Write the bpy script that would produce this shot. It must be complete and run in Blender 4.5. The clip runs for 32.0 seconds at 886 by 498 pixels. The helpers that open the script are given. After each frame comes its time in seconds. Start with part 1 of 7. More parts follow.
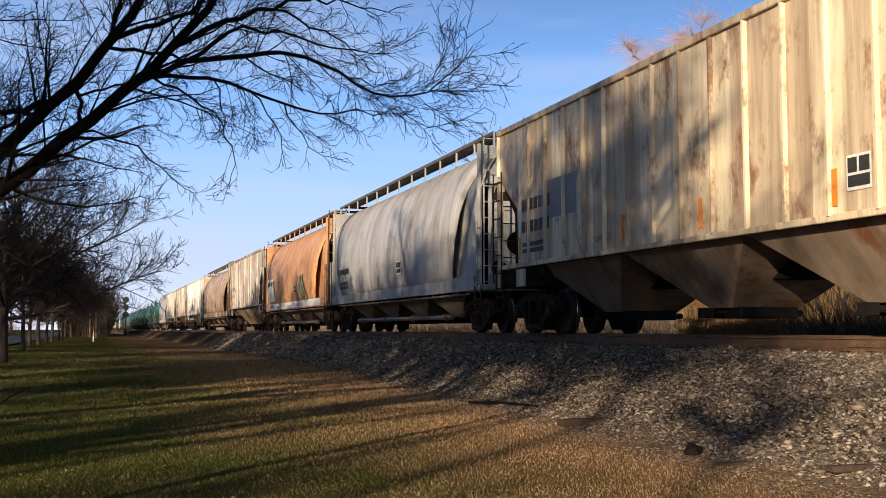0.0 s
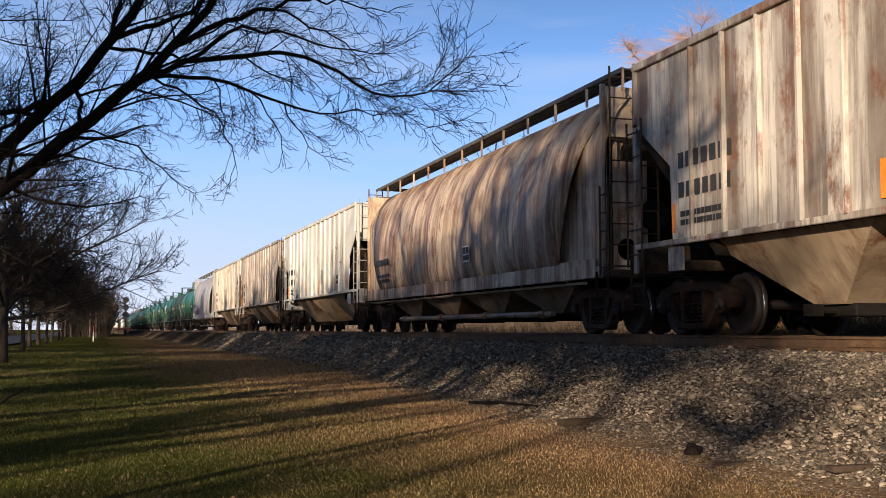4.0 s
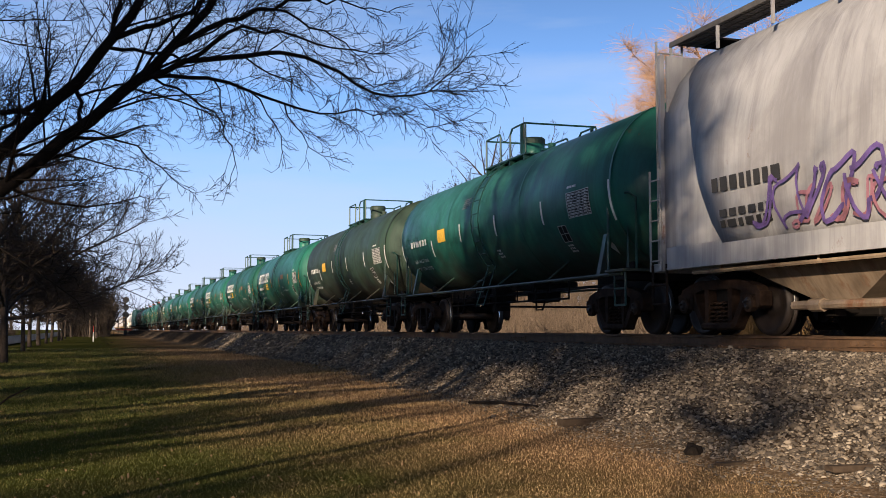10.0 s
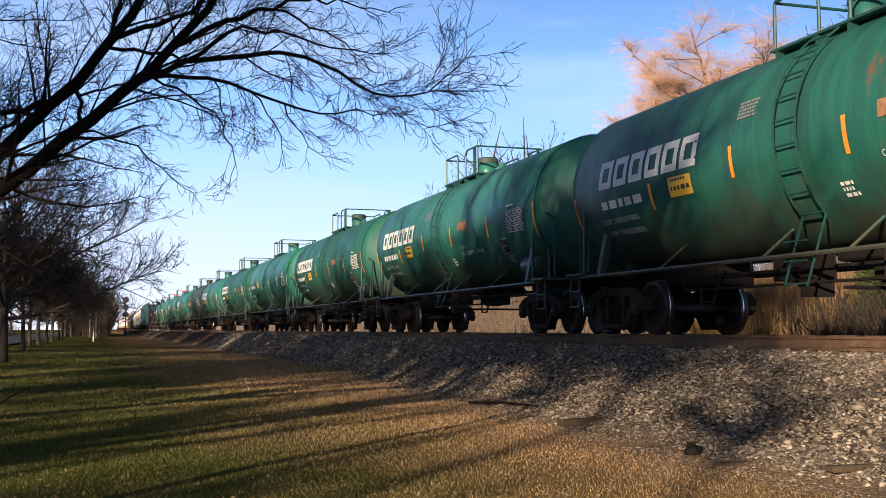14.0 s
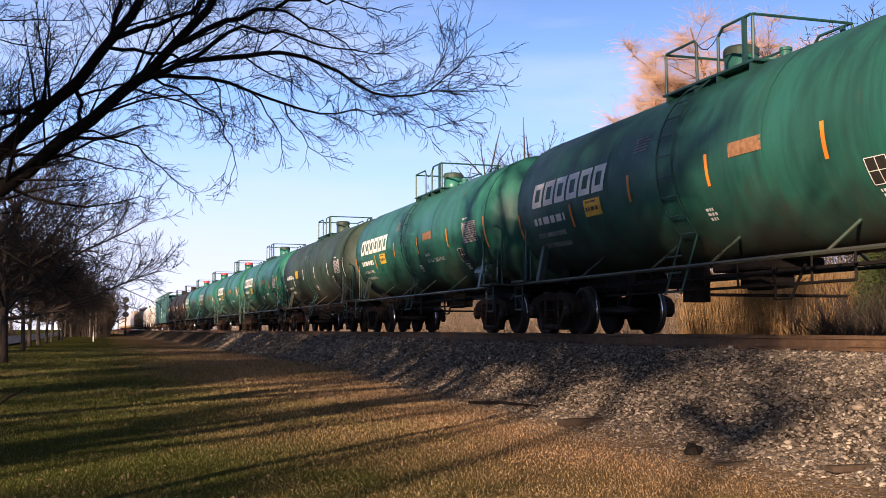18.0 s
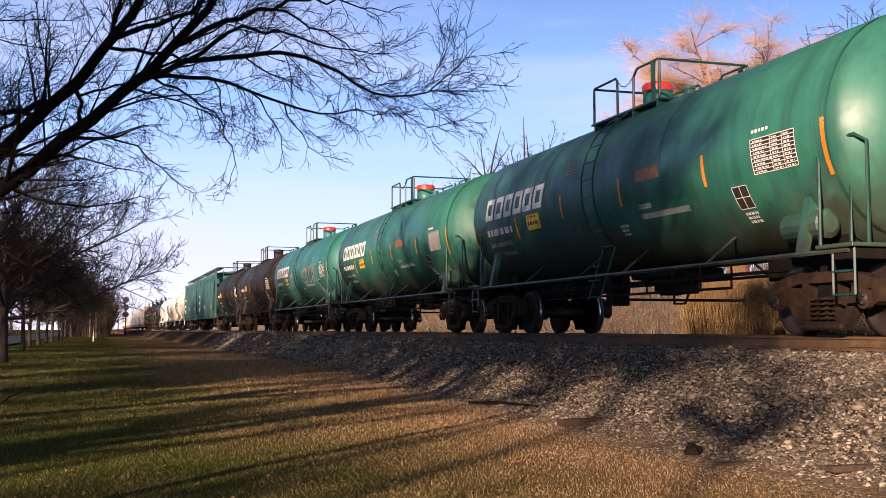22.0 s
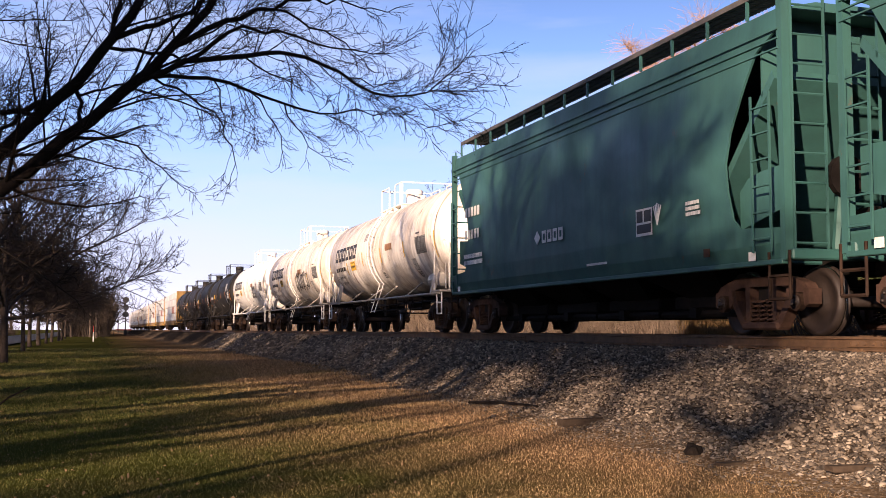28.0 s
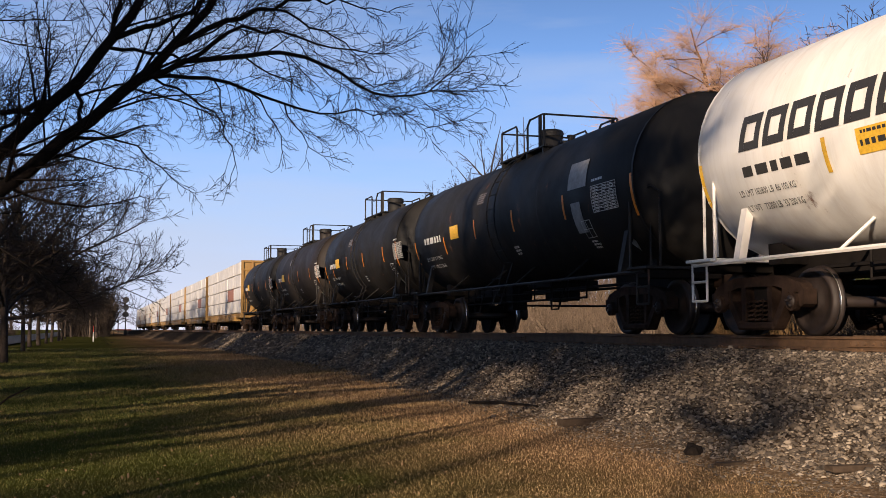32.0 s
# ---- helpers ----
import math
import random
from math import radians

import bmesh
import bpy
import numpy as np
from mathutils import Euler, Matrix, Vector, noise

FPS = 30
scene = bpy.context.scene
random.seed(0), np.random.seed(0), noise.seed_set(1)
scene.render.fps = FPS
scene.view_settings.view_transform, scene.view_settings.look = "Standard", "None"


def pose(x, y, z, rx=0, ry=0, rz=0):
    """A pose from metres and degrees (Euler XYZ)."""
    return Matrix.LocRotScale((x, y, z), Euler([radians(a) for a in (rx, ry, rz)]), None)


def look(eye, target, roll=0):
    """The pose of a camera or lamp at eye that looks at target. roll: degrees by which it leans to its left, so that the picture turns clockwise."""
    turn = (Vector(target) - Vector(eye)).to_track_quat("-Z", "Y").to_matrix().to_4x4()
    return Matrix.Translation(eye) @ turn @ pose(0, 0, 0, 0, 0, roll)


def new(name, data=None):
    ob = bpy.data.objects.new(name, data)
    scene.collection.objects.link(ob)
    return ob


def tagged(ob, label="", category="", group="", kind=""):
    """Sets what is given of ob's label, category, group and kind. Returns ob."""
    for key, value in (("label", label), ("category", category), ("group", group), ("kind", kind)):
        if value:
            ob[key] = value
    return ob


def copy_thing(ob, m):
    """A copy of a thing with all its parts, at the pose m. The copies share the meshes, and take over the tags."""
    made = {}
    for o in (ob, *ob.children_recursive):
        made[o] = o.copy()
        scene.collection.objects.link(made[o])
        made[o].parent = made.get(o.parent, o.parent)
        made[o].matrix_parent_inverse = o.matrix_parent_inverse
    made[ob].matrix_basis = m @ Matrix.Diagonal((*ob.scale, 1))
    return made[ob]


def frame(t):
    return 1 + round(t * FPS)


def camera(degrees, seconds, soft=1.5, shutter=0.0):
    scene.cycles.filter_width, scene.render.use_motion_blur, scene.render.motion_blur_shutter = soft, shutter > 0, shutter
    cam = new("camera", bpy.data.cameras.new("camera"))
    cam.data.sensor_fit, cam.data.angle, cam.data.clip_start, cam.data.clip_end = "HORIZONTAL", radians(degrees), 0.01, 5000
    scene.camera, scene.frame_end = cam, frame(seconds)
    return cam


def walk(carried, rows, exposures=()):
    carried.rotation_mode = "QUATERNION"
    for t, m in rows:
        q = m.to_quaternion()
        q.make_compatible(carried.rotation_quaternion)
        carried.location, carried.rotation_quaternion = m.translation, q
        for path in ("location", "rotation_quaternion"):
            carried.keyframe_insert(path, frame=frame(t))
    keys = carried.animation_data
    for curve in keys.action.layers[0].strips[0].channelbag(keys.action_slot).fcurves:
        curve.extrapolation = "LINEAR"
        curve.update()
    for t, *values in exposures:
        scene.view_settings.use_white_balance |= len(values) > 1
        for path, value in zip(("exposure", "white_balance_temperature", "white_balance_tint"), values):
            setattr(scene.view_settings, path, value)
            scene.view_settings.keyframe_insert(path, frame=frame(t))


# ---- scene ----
# World: y runs along the track away from the viewer, x to the track's far side, z up; lawn near z = 0.
CAM_Z = 1.2            # lens over the lawn
TRACK_X = 9.87         # centre line of the track
RAIL_Z = 1.11          # top of rail
SPEED = 14.42          # the train, metres a second, towards the viewer
cam = camera(43.8, 32.0, 0.7)
EYE = (0.0, 0.0, CAM_Z)
AIM = (2.9864, 9.5159, CAM_Z + 0.7268)
walk(cam, [(0, look(EYE, AIM)), (32, look(EYE, AIM))], [(0, 0.70, 6500, 10), (9.5, 0.66, 6400, 10), (12.5, 1.06, 6500, 10), (14.5, 1.07, 6500, 12), (20, 1.07, 6900, 24), (28.5, 1.05, 6900, 25), (29.3, 1.08, 7100, 25), (30, 0.82, 7200, 25), (31, 0.68, 6900, 20), (32, 0.56, 6600, 14)])

# ---- light ----
SUN_ELEV = 12.0
SHADOW_AZ = 40.0       # shadows point this many degrees from +y towards +x
world = bpy.data.worlds.new("sky")
scene.world = world
world.use_nodes = True
wt = world.node_tree
wt.nodes.clear()
w_out = wt.nodes.new("ShaderNodeOutputWorld")
w_bg = wt.nodes.new("ShaderNodeBackground")
w_sky = wt.nodes.new("ShaderNodeTexSky")
w_sky.sky_type = 'NISHITA'
w_sky.sun_disc = False
w_sky.sun_elevation = radians(SUN_ELEV)
w_sky.sun_rotation = radians(180 + SHADOW_AZ)
w_sky.altitude = 200
w_sky.air_density, w_sky.dust_density, w_sky.ozone_density = 1.0, 0.0, 4.0
w_bg.inputs["Strength"].default_value = 0.060
# thin high cloud over the blue
w_tc = wt.nodes.new("ShaderNodeTexCoord")
w_map = wt.nodes.new("ShaderNodeMapping")
w_map.inputs["Scale"].default_value = (1.2, 1.2, 7.0)
w_map.inputs["Rotation"].default_value = (0.1, 0.12, 0.4)
w_no = wt.nodes.new("ShaderNodeTexNoise")
w_no.inputs["Scale"].default_value = 1.6
w_no.inputs["Detail"].default_value = 6
w_no.inputs["Roughness"].default_value = 0.55
w_rp = wt.nodes.new("ShaderNodeValToRGB")
w_rp.color_ramp.elements[0].position, w_rp.color_ramp.elements[0].color = 0.45, (0, 0, 0, 1)
w_rp.color_ramp.elements[1].position, w_rp.color_ramp.elements[1].color = 0.78, (0.62, 0.62, 0.62, 1)
w_mx = wt.nodes.new("ShaderNodeMix")
w_mx.data_type = 'RGBA'
w_mx.inputs["B"].default_value = (6.6, 7.4, 8.8, 1)
# pale haze that thickens towards the horizon
w_sep = wt.nodes.new("ShaderNodeSeparateXYZ")
w_hz = wt.nodes.new("ShaderNodeValToRGB")      # how much haze
w_hz.color_ramp.interpolation = 'EASE'
w_hz.color_ramp.elements[0].position, w_hz.color_ramp.elements[0].color = 0.05, (0.95, 0.95, 0.95, 1)
w_hz.color_ramp.elements[1].position, w_hz.color_ramp.elements[1].color = 0.75, (0, 0, 0, 1)
w_hc = wt.nodes.new("ShaderNodeValToRGB")      # its colour, pale below and blue above
for k in range(2):
    w_hc.color_ramp.elements.new(0.5)
for el, (at, col) in zip(w_hc.color_ramp.elements, ((0.0, (0.66, 0.69, 0.82)), (0.10, (0.40, 0.59, 0.92)), (0.22, (0.23, 0.46, 0.93)), (0.40, (0.085, 0.17, 0.40)))):
    el.position, el.color = at, (*col, 1)
w_gain = wt.nodes.new("ShaderNodeMix")
w_gain.data_type, w_gain.blend_type = 'RGBA', 'MULTIPLY'
w_gain.inputs["Factor"].default_value = 1.0
w_gain.inputs["B"].default_value = (13.6, 13.6, 13.6, 1)
w_tint = wt.nodes.new("ShaderNodeMix")
w_tint.data_type, w_tint.blend_type = 'RGBA', 'MULTIPLY'
w_tint.inputs["Factor"].default_value = 1.0
w_tint.inputs["B"].default_value = (0.30, 0.40, 0.52, 1)
w_mh = wt.nodes.new("ShaderNodeMix")
w_mh.data_type = 'RGBA'
wt.links.new(w_sep.outputs["Z"], w_hc.inputs["Fac"])
wt.links.new(w_hc.outputs["Color"], w_gain.inputs["A"])
wt.links.new(w_gain.outputs["Result"], w_mh.inputs["B"])
wt.links.new(w_tc.outputs["Generated"], w_sep.inputs[0])
wt.links.new(w_sep.outputs["Z"], w_hz.inputs["Fac"])
wt.links.new(w_sky.outputs["Color"], w_tint.inputs["A"])
wt.links.new(w_hz.outputs["Color"], w_mh.inputs["Factor"])
wt.links.new(w_tint.outputs["Result"], w_mh.inputs["A"])
wt.links.new(w_tc.outputs["Generated"], w_map.inputs["Vector"])
wt.links.new(w_map.outputs["Vector"], w_no.inputs["Vector"])
wt.links.new(w_no.outputs["Fac"], w_rp.inputs["Fac"])
wt.links.new(w_rp.outputs["Color"], w_mx.inputs["Factor"])
wt.links.new(w_mh.outputs["Result"], w_mx.inputs["A"])
wt.links.new(w_mx.outputs["Result"], w_bg.inputs["Color"])
wt.links.new(w_bg.outputs["Background"], w_out.inputs["Surface"])

sun_data = bpy.data.lights.new("sun", 'SUN')
sun_data.energy = 5.0
sun_data.angle = radians(0.53)
sun_data.color = (1.0, 0.81, 0.60)
sun = new("sun", sun_data)
sa = radians(SHADOW_AZ)
to_sun = Vector((-math.sin(sa) * math.cos(radians(SUN_ELEV)), -math.cos(sa) * math.cos(radians(SUN_ELEV)), math.sin(radians(SUN_ELEV))))
sun.matrix_world = look(to_sun * 200, (0, 0, 0))

# ---- materials ----
def mat_base(name, rough=0.6, metal=0.0):
    m = bpy.data.materials.new(name)
    m.use_nodes = True
    b = m.node_tree.nodes["Principled BSDF"]
    b.inputs["Roughness"].default_value = rough
    b.inputs["Metallic"].default_value = metal
    return m, m.node_tree, b


def noise_node(nt, scale, detail=4, rough=0.6, stretch=None, where="Object", distort=0.0):
    tc = nt.nodes.new("ShaderNodeTexCoord")
    mp = nt.nodes.new("ShaderNodeMapping")
    if stretch:
        mp.inputs["Scale"].default_value = stretch
    if where == "World":
        geo = nt.nodes.new("ShaderNodeNewGeometry")
        nt.links.new(geo.outputs["Position"], mp.inputs["Vector"])
    else:
        nt.links.new(tc.outputs[where], mp.inputs["Vector"])
    # shift the pattern from thing to thing
    oi = nt.nodes.new("ShaderNodeObjectInfo")
    mul = nt.nodes.new("ShaderNodeMath")
    mul.operation = 'MULTIPLY'
    mul.inputs[1].default_value = 37.0
    nt.links.new(oi.outputs["Random"], mul.inputs[0])
    if where != "World":
        nt.links.new(mul.outputs[0], mp.inputs["Location"])
    n = nt.nodes.new("ShaderNodeTexNoise")
    n.inputs["Scale"].default_value = scale
    n.inputs["Detail"].default_value = detail
    n.inputs["Roughness"].default_value = rough
    n.inputs["Distortion"].default_value = distort
    nt.links.new(mp.outputs["Vector"], n.inputs["Vector"])
    return n.outputs["Fac"]


def ramp(nt, fac, stops):
    r = nt.nodes.new("ShaderNodeValToRGB")
    e = r.color_ramp.elements
    while len(e) < len(stops):
        e.new(0.5)
    for el, (p, c) in zip(e, stops):
        el.position = p
        el.color = (*c, 1) if len(c) == 3 else c
    nt.links.new(fac, r.inputs["Fac"])
    return r.outputs["Color"]


def mix(nt, fac, a, b, mode='MIX'):
    m = nt.nodes.new("ShaderNodeMix")
    m.data_type = 'RGBA'
    m.blend_type = mode
    for sock, val in ((m.inputs["Factor"], fac), (m.inputs["A"], a), (m.inputs["B"], b)):
        if isinstance(val, (int, float)):
            sock.default_value = val
        elif isinstance(val, tuple):
            sock.default_value = (*val, 1)
        else:
            nt.links.new(val, sock)
    return m.outputs["Result"]


def bump(nt, b, fac, strength, dist):
    n = nt.nodes.new("ShaderNodeBump")
    n.inputs["Strength"].default_value = strength
    n.inputs["Distance"].default_value = dist
    nt.links.new(fac, n.inputs["Height"])
    nt.links.new(n.outputs["Normal"], b.inputs["Normal"])


def paint(name, col, dirt, rust=(0.16, 0.06, 0.025), rough=0.5, streak=0.5, rusty=0.25, spots=0.6, gloss_var=0.2, panel=0.0, mud=0.0):
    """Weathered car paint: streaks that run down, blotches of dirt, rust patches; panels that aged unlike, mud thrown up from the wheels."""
    m, nt, b = mat_base(name, rough)
    b.inputs["Specular IOR Level"].default_value = 0.35
    st = noise_node(nt, 1.0, 7, 0.66, (1.3, 2.3, 0.16), "Object", 0.4)
    fine = noise_node(nt, 1.0, 7, 0.75, (2.0, 7.0, 0.45), "Object", 0.6)
    blot = noise_node(nt, 0.55, 7, 0.66, None, "Object", 0.5)
    rs = noise_node(nt, 1.6, 9, 0.74, (1, 1, 0.55))
    pale = noise_node(nt, 0.9, 5, 0.6, (1, 1.6, 0.35))
    c = mix(nt, ramp(nt, pale, [(0.40, (0, 0, 0)), (0.70, (0.35, 0.35, 0.35))]), col, tuple(min(0.9, x * 1.35 + 0.01) for x in col))
    hi = 0.60 if streak > 0.8 else 0.70
    c = mix(nt, ramp(nt, st, [(0.44, (0, 0, 0)), (hi, (streak,) * 3)]), c, dirt)
    c = mix(nt, ramp(nt, fine, [(0.50, (0, 0, 0)), (hi, (streak * 0.6,) * 3)]), c, dirt)
    if panel:
        tc = nt.nodes.new("ShaderNodeTexCoord")
        sp = nt.nodes.new("ShaderNodeSeparateXYZ")
        nt.links.new(tc.outputs["Object"], sp.inputs[0])
        q = nt.nodes.new("ShaderNodeMath")
        q.operation = 'SNAP'
        q.inputs[1].default_value = 0.9
        nt.links.new(sp.outputs["Y"], q.inputs[0])
        oi = nt.nodes.new("ShaderNodeObjectInfo")
        ad = nt.nodes.new("ShaderNodeMath")
        ad.operation = 'MULTIPLY_ADD'
        ad.inputs[1].default_value = 91.0
        nt.links.new(oi.outputs["Random"], ad.inputs[0])
        nt.links.new(q.outputs[0], ad.inputs[2])
        wn = nt.nodes.new("ShaderNodeTexWhiteNoise")
        wn.noise_dimensions = '1D'
        nt.links.new(ad.outputs[0], wn.inputs["W"])
        c = mix(nt, ramp(nt, wn.outputs["Value"], [(0.3, (0, 0, 0)), (1.0, (panel,) * 3)]), c, tuple(0.7 * x + 0.3 * y for x, y in zip(dirt, rust)))
    c = mix(nt, ramp(nt, blot, [(0.46, (0, 0, 0)), (0.68, (spots,) * 3)]), c, tuple(0.6 * x + 0.4 * y for x, y in zip(dirt, col)))
    c = mix(nt, ramp(nt, rs, [(0.64 - rusty * 0.3, (0, 0, 0)), (0.72 - rusty * 0.2, (0.9, 0.9, 0.9))]), c, rust)
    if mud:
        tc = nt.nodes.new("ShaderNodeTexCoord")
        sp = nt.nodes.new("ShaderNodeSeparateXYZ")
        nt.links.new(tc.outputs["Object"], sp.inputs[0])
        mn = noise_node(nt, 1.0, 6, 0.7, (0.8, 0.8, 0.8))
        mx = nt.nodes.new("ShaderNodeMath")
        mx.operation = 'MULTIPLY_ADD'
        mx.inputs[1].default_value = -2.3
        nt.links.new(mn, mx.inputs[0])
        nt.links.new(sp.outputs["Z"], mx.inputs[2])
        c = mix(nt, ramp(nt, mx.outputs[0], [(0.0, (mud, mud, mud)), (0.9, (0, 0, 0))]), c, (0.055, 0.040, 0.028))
    nt.links.new(c, b.inputs["Base Color"])
    rr = ramp(nt, blot, [(0.3, (rough - gloss_var * 0.5,) * 3), (0.7, (min(0.95, rough + gloss_var),) * 3)])
    nt.links.new(rr, b.inputs["Roughness"])
    bump(nt, b, noise_node(nt, 3.0, 3, 0.5), 0.12, 0.02)
    return m


def plain(name, col, rough=0.6, metal=0.0, vary=0.25, scale=8.0, bumps=0.0):
    m, nt, b = mat_base(name, rough, metal)
    n = noise_node(nt, scale, 5, 0.65)
    if rough >= 0.65 and not metal:
        b.inputs["Specular IOR Level"].default_value = 0.12     # dull grime
    c = ramp(nt, n, [(0.3, tuple(x * (1 - vary) for x in col)), (0.7, tuple(min(1, x * (1 + vary)) for x in col))])
    nt.links.new(c, b.inputs["Base Color"])
    if bumps:
        bump(nt, b, n, bumps, 0.01)
    return m


M = {}
M["beige"] = paint("beige_paint", (0.55, 0.50, 0.42), (0.15, 0.11, 0.08), rusty=0.32, streak=0.65, panel=0.35)
M["beige_rust"] = paint("rusty_beige_paint", (0.78, 0.64, 0.43), (0.17, 0.10, 0.055), rusty=0.38, streak=0.75, spots=0.35, panel=0.5, rust=(0.19, 0.075, 0.03))
M["beige_grey"] = paint("grey_beige_paint", (0.58, 0.53, 0.46), (0.13, 0.098, 0.073), rusty=0.40, streak=0.9, panel=0.5)
M["pale"] = paint("pale_paint", (0.66, 0.64, 0.58), (0.20, 0.17, 0.14), rusty=0.12, streak=0.6, panel=0.22)
# weathering, with blotches deepened to paint in tree shadow on the sides
M["barrel_grey"] = paint("grey_hopper_paint", (0.39, 0.385, 0.375), (0.12, 0.105, 0.095), rusty=0.05, streak=0.6, spots=0.75)
M["barrel_orange"] = paint("rust_orange_paint", (0.58, 0.31, 0.14), (0.20, 0.095, 0.060), rusty=0.35, streak=0.6, spots=0.85, rust=(0.30, 0.12, 0.05))
M["barrel_tan"] = paint("tan_hopper_paint", (0.58, 0.45, 0.32), (0.17, 0.09, 0.055), rusty=0.45, streak=0.95, spots=0.7)
# its blotches, too, carry painted tree shadow besides dirt
M["barrel_purple"] = paint("violet_grey_paint", (0.41, 0.40, 0.40), (0.12, 0.11, 0.12), rusty=0.05, streak=0.6, spots=0.75)
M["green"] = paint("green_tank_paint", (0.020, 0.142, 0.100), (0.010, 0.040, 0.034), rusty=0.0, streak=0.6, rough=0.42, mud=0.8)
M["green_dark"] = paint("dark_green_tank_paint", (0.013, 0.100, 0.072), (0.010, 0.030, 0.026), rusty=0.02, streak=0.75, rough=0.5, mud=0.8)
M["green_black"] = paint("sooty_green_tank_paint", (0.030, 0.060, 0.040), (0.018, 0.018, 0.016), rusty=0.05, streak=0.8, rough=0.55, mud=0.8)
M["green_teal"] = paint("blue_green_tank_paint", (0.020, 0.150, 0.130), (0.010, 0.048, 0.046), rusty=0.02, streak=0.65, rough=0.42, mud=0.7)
M["teal"] = paint("teal_hopper_paint", (0.030, 0.105, 0.094), (0.020, 0.056, 0.054), rusty=0.0, streak=0.45, spots=0.4)
M["white"] = paint("white_tank_paint", (0.86, 0.83, 0.77), (0.42, 0.33, 0.25), rusty=0.05, streak=0.28, spots=0.15, rough=0.45, mud=0.12)
M["white_dirty"] = paint("dirty_white_tank_paint", (0.78, 0.72, 0.64), (0.22, 0.14, 0.09), rusty=0.2, streak=0.7, spots=0.4, rough=0.5, mud=0.6)
M["black"] = paint("black_tank_paint", (0.008, 0.0075, 0.007), (0.017, 0.013, 0.010), rusty=0.04, streak=0.5, rough=0.62, mud=0.15)
M["brown_black"] = paint("brown_black_tank_paint", (0.017, 0.012, 0.009), (0.009, 0.007, 0.006), rusty=0.08, streak=0.5, rough=0.62, mud=0.15, rust=(0.05, 0.025, 0.015))
M["yellow"] = paint("yellow_bulkhead_paint", (0.28, 0.165, 0.05), (0.18, 0.10, 0.04), rusty=0.25)
M["wrap"] = paint("lumber_wrap", (0.60, 0.58, 0.55), (0.26, 0.26, 0.30), rusty=0.0, streak=0.4, spots=0.8)
M["wrap_red"] = paint("red_lumber_wrap", (0.30, 0.14, 0.10), (0.16, 0.08, 0.07), rusty=0.0, streak=0.4)
M["dark"] = plain("dark_underframe", (0.010, 0.008, 0.007), 0.8, 0, 0.4, 4)
M["truck"] = plain("rusty_truck_steel", (0.032, 0.019, 0.013), 0.85, 0, 0.55, 5, 0.3)
M["truck_red"] = plain("red_brown_truck_steel", (0.060, 0.034, 0.025), 0.8, 0, 0.45, 5, 0.3)
M["wheel"] = plain("wheel_steel", (0.022, 0.014, 0.011), 0.65, 0.1, 0.35, 6)
M["tread"] = plain("polished_tread", (0.55, 0.54, 0.52), 0.25, 1.0, 0.1, 6)
M["white_mark"] = plain("white_lettering", (0.70, 0.69, 0.64), 0.6, 0, 0.15, 20)
M["dark_mark"] = plain("dark_lettering", (0.03, 0.028, 0.026), 0.6, 0, 0.2, 20)
M["orange_mark"] = plain("orange_reflector", (0.75, 0.24, 0.02), 0.45, 0, 0.15, 12)
M["yellow_mark"] = plain("yellow_placard", (0.72, 0.42, 0.04), 0.5, 0, 0.2, 20)
M["red_paint"] = plain("red_dome_paint", (0.62, 0.035, 0.02), 0.4, 0, 0.2, 5)
M["grey_mark"] = plain("grey_patch", (0.22, 0.20, 0.20), 0.6, 0, 0.2, 12)
M["violet_mark"] = plain("violet_spray_paint", (0.13, 0.08, 0.24), 0.6, 0, 0.5, 3)
M["blue_cap"] = plain("blue_bearing_cap", (0.08, 0.13, 0.20), 0.5, 0.2, 0.2, 8)
M["rail"] = plain("rail_steel_rust", (0.125, 0.070, 0.036), 0.75, 0.2, 0.35, 5, 0.2)
M["rail_top"] = plain("rail_running_surface", (0.45, 0.40, 0.36), 0.3, 1.0, 0.15, 5)
M["tie"] = plain("weathered_tie", (0.085, 0.062, 0.046), 0.9, 0, 0.45, 6, 0.4)
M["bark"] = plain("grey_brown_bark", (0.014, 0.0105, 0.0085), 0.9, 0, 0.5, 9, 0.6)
M["bark_far"] = plain("grey_bark", (0.045, 0.034, 0.027), 0.9, 0, 0.4, 9)
M["willow"] = plain("willow_twigs", (0.50, 0.31, 0.20), 0.8, 0, 0.25, 3)
M["willow_limb"] = plain("willow_bark", (0.16, 0.085, 0.05), 0.9, 0, 0.3, 5)
M["trim"] = plain("dark_green_trim", (0.008, 0.045, 0.035), 0.5, 0, 0.3, 4)
M["red_faded"] = plain("faded_pink_spray_paint", (0.30, 0.13, 0.16), 0.6, 0, 0.5, 3)
M["grey_pale"] = plain("pale_grey_panel", (0.34, 0.33, 0.31), 0.6, 0, 0.3, 6)
M["leafy"] = plain("dry_oak_leaves", (0.10, 0.055, 0.025), 0.8, 0, 0.4, 3)
M["funnel"] = paint("rusty_funnel_paint", (0.36, 0.27, 0.18), (0.11, 0.065, 0.04), rusty=0.4, streak=0.7)
M["twig"] = plain("grey_twigs", (0.034, 0.027, 0.023), 0.9, 0, 0.4, 9)
# the hoppers' end slope sheets, far darker than their sides
M["slope"] = plain("dark_slope_sheet", (0.028, 0.020, 0.015), 0.85, 0, 0.5, 3)
M["soot_mark"] = plain("sooty_dark_paint", (0.030, 0.026, 0.022), 0.7, 0, 0.3, 10)
M["funnel_dark"] = paint("dark_funnel_paint", (0.28, 0.21, 0.145), (0.075, 0.050, 0.034), rusty=0.4, streak=0.8)
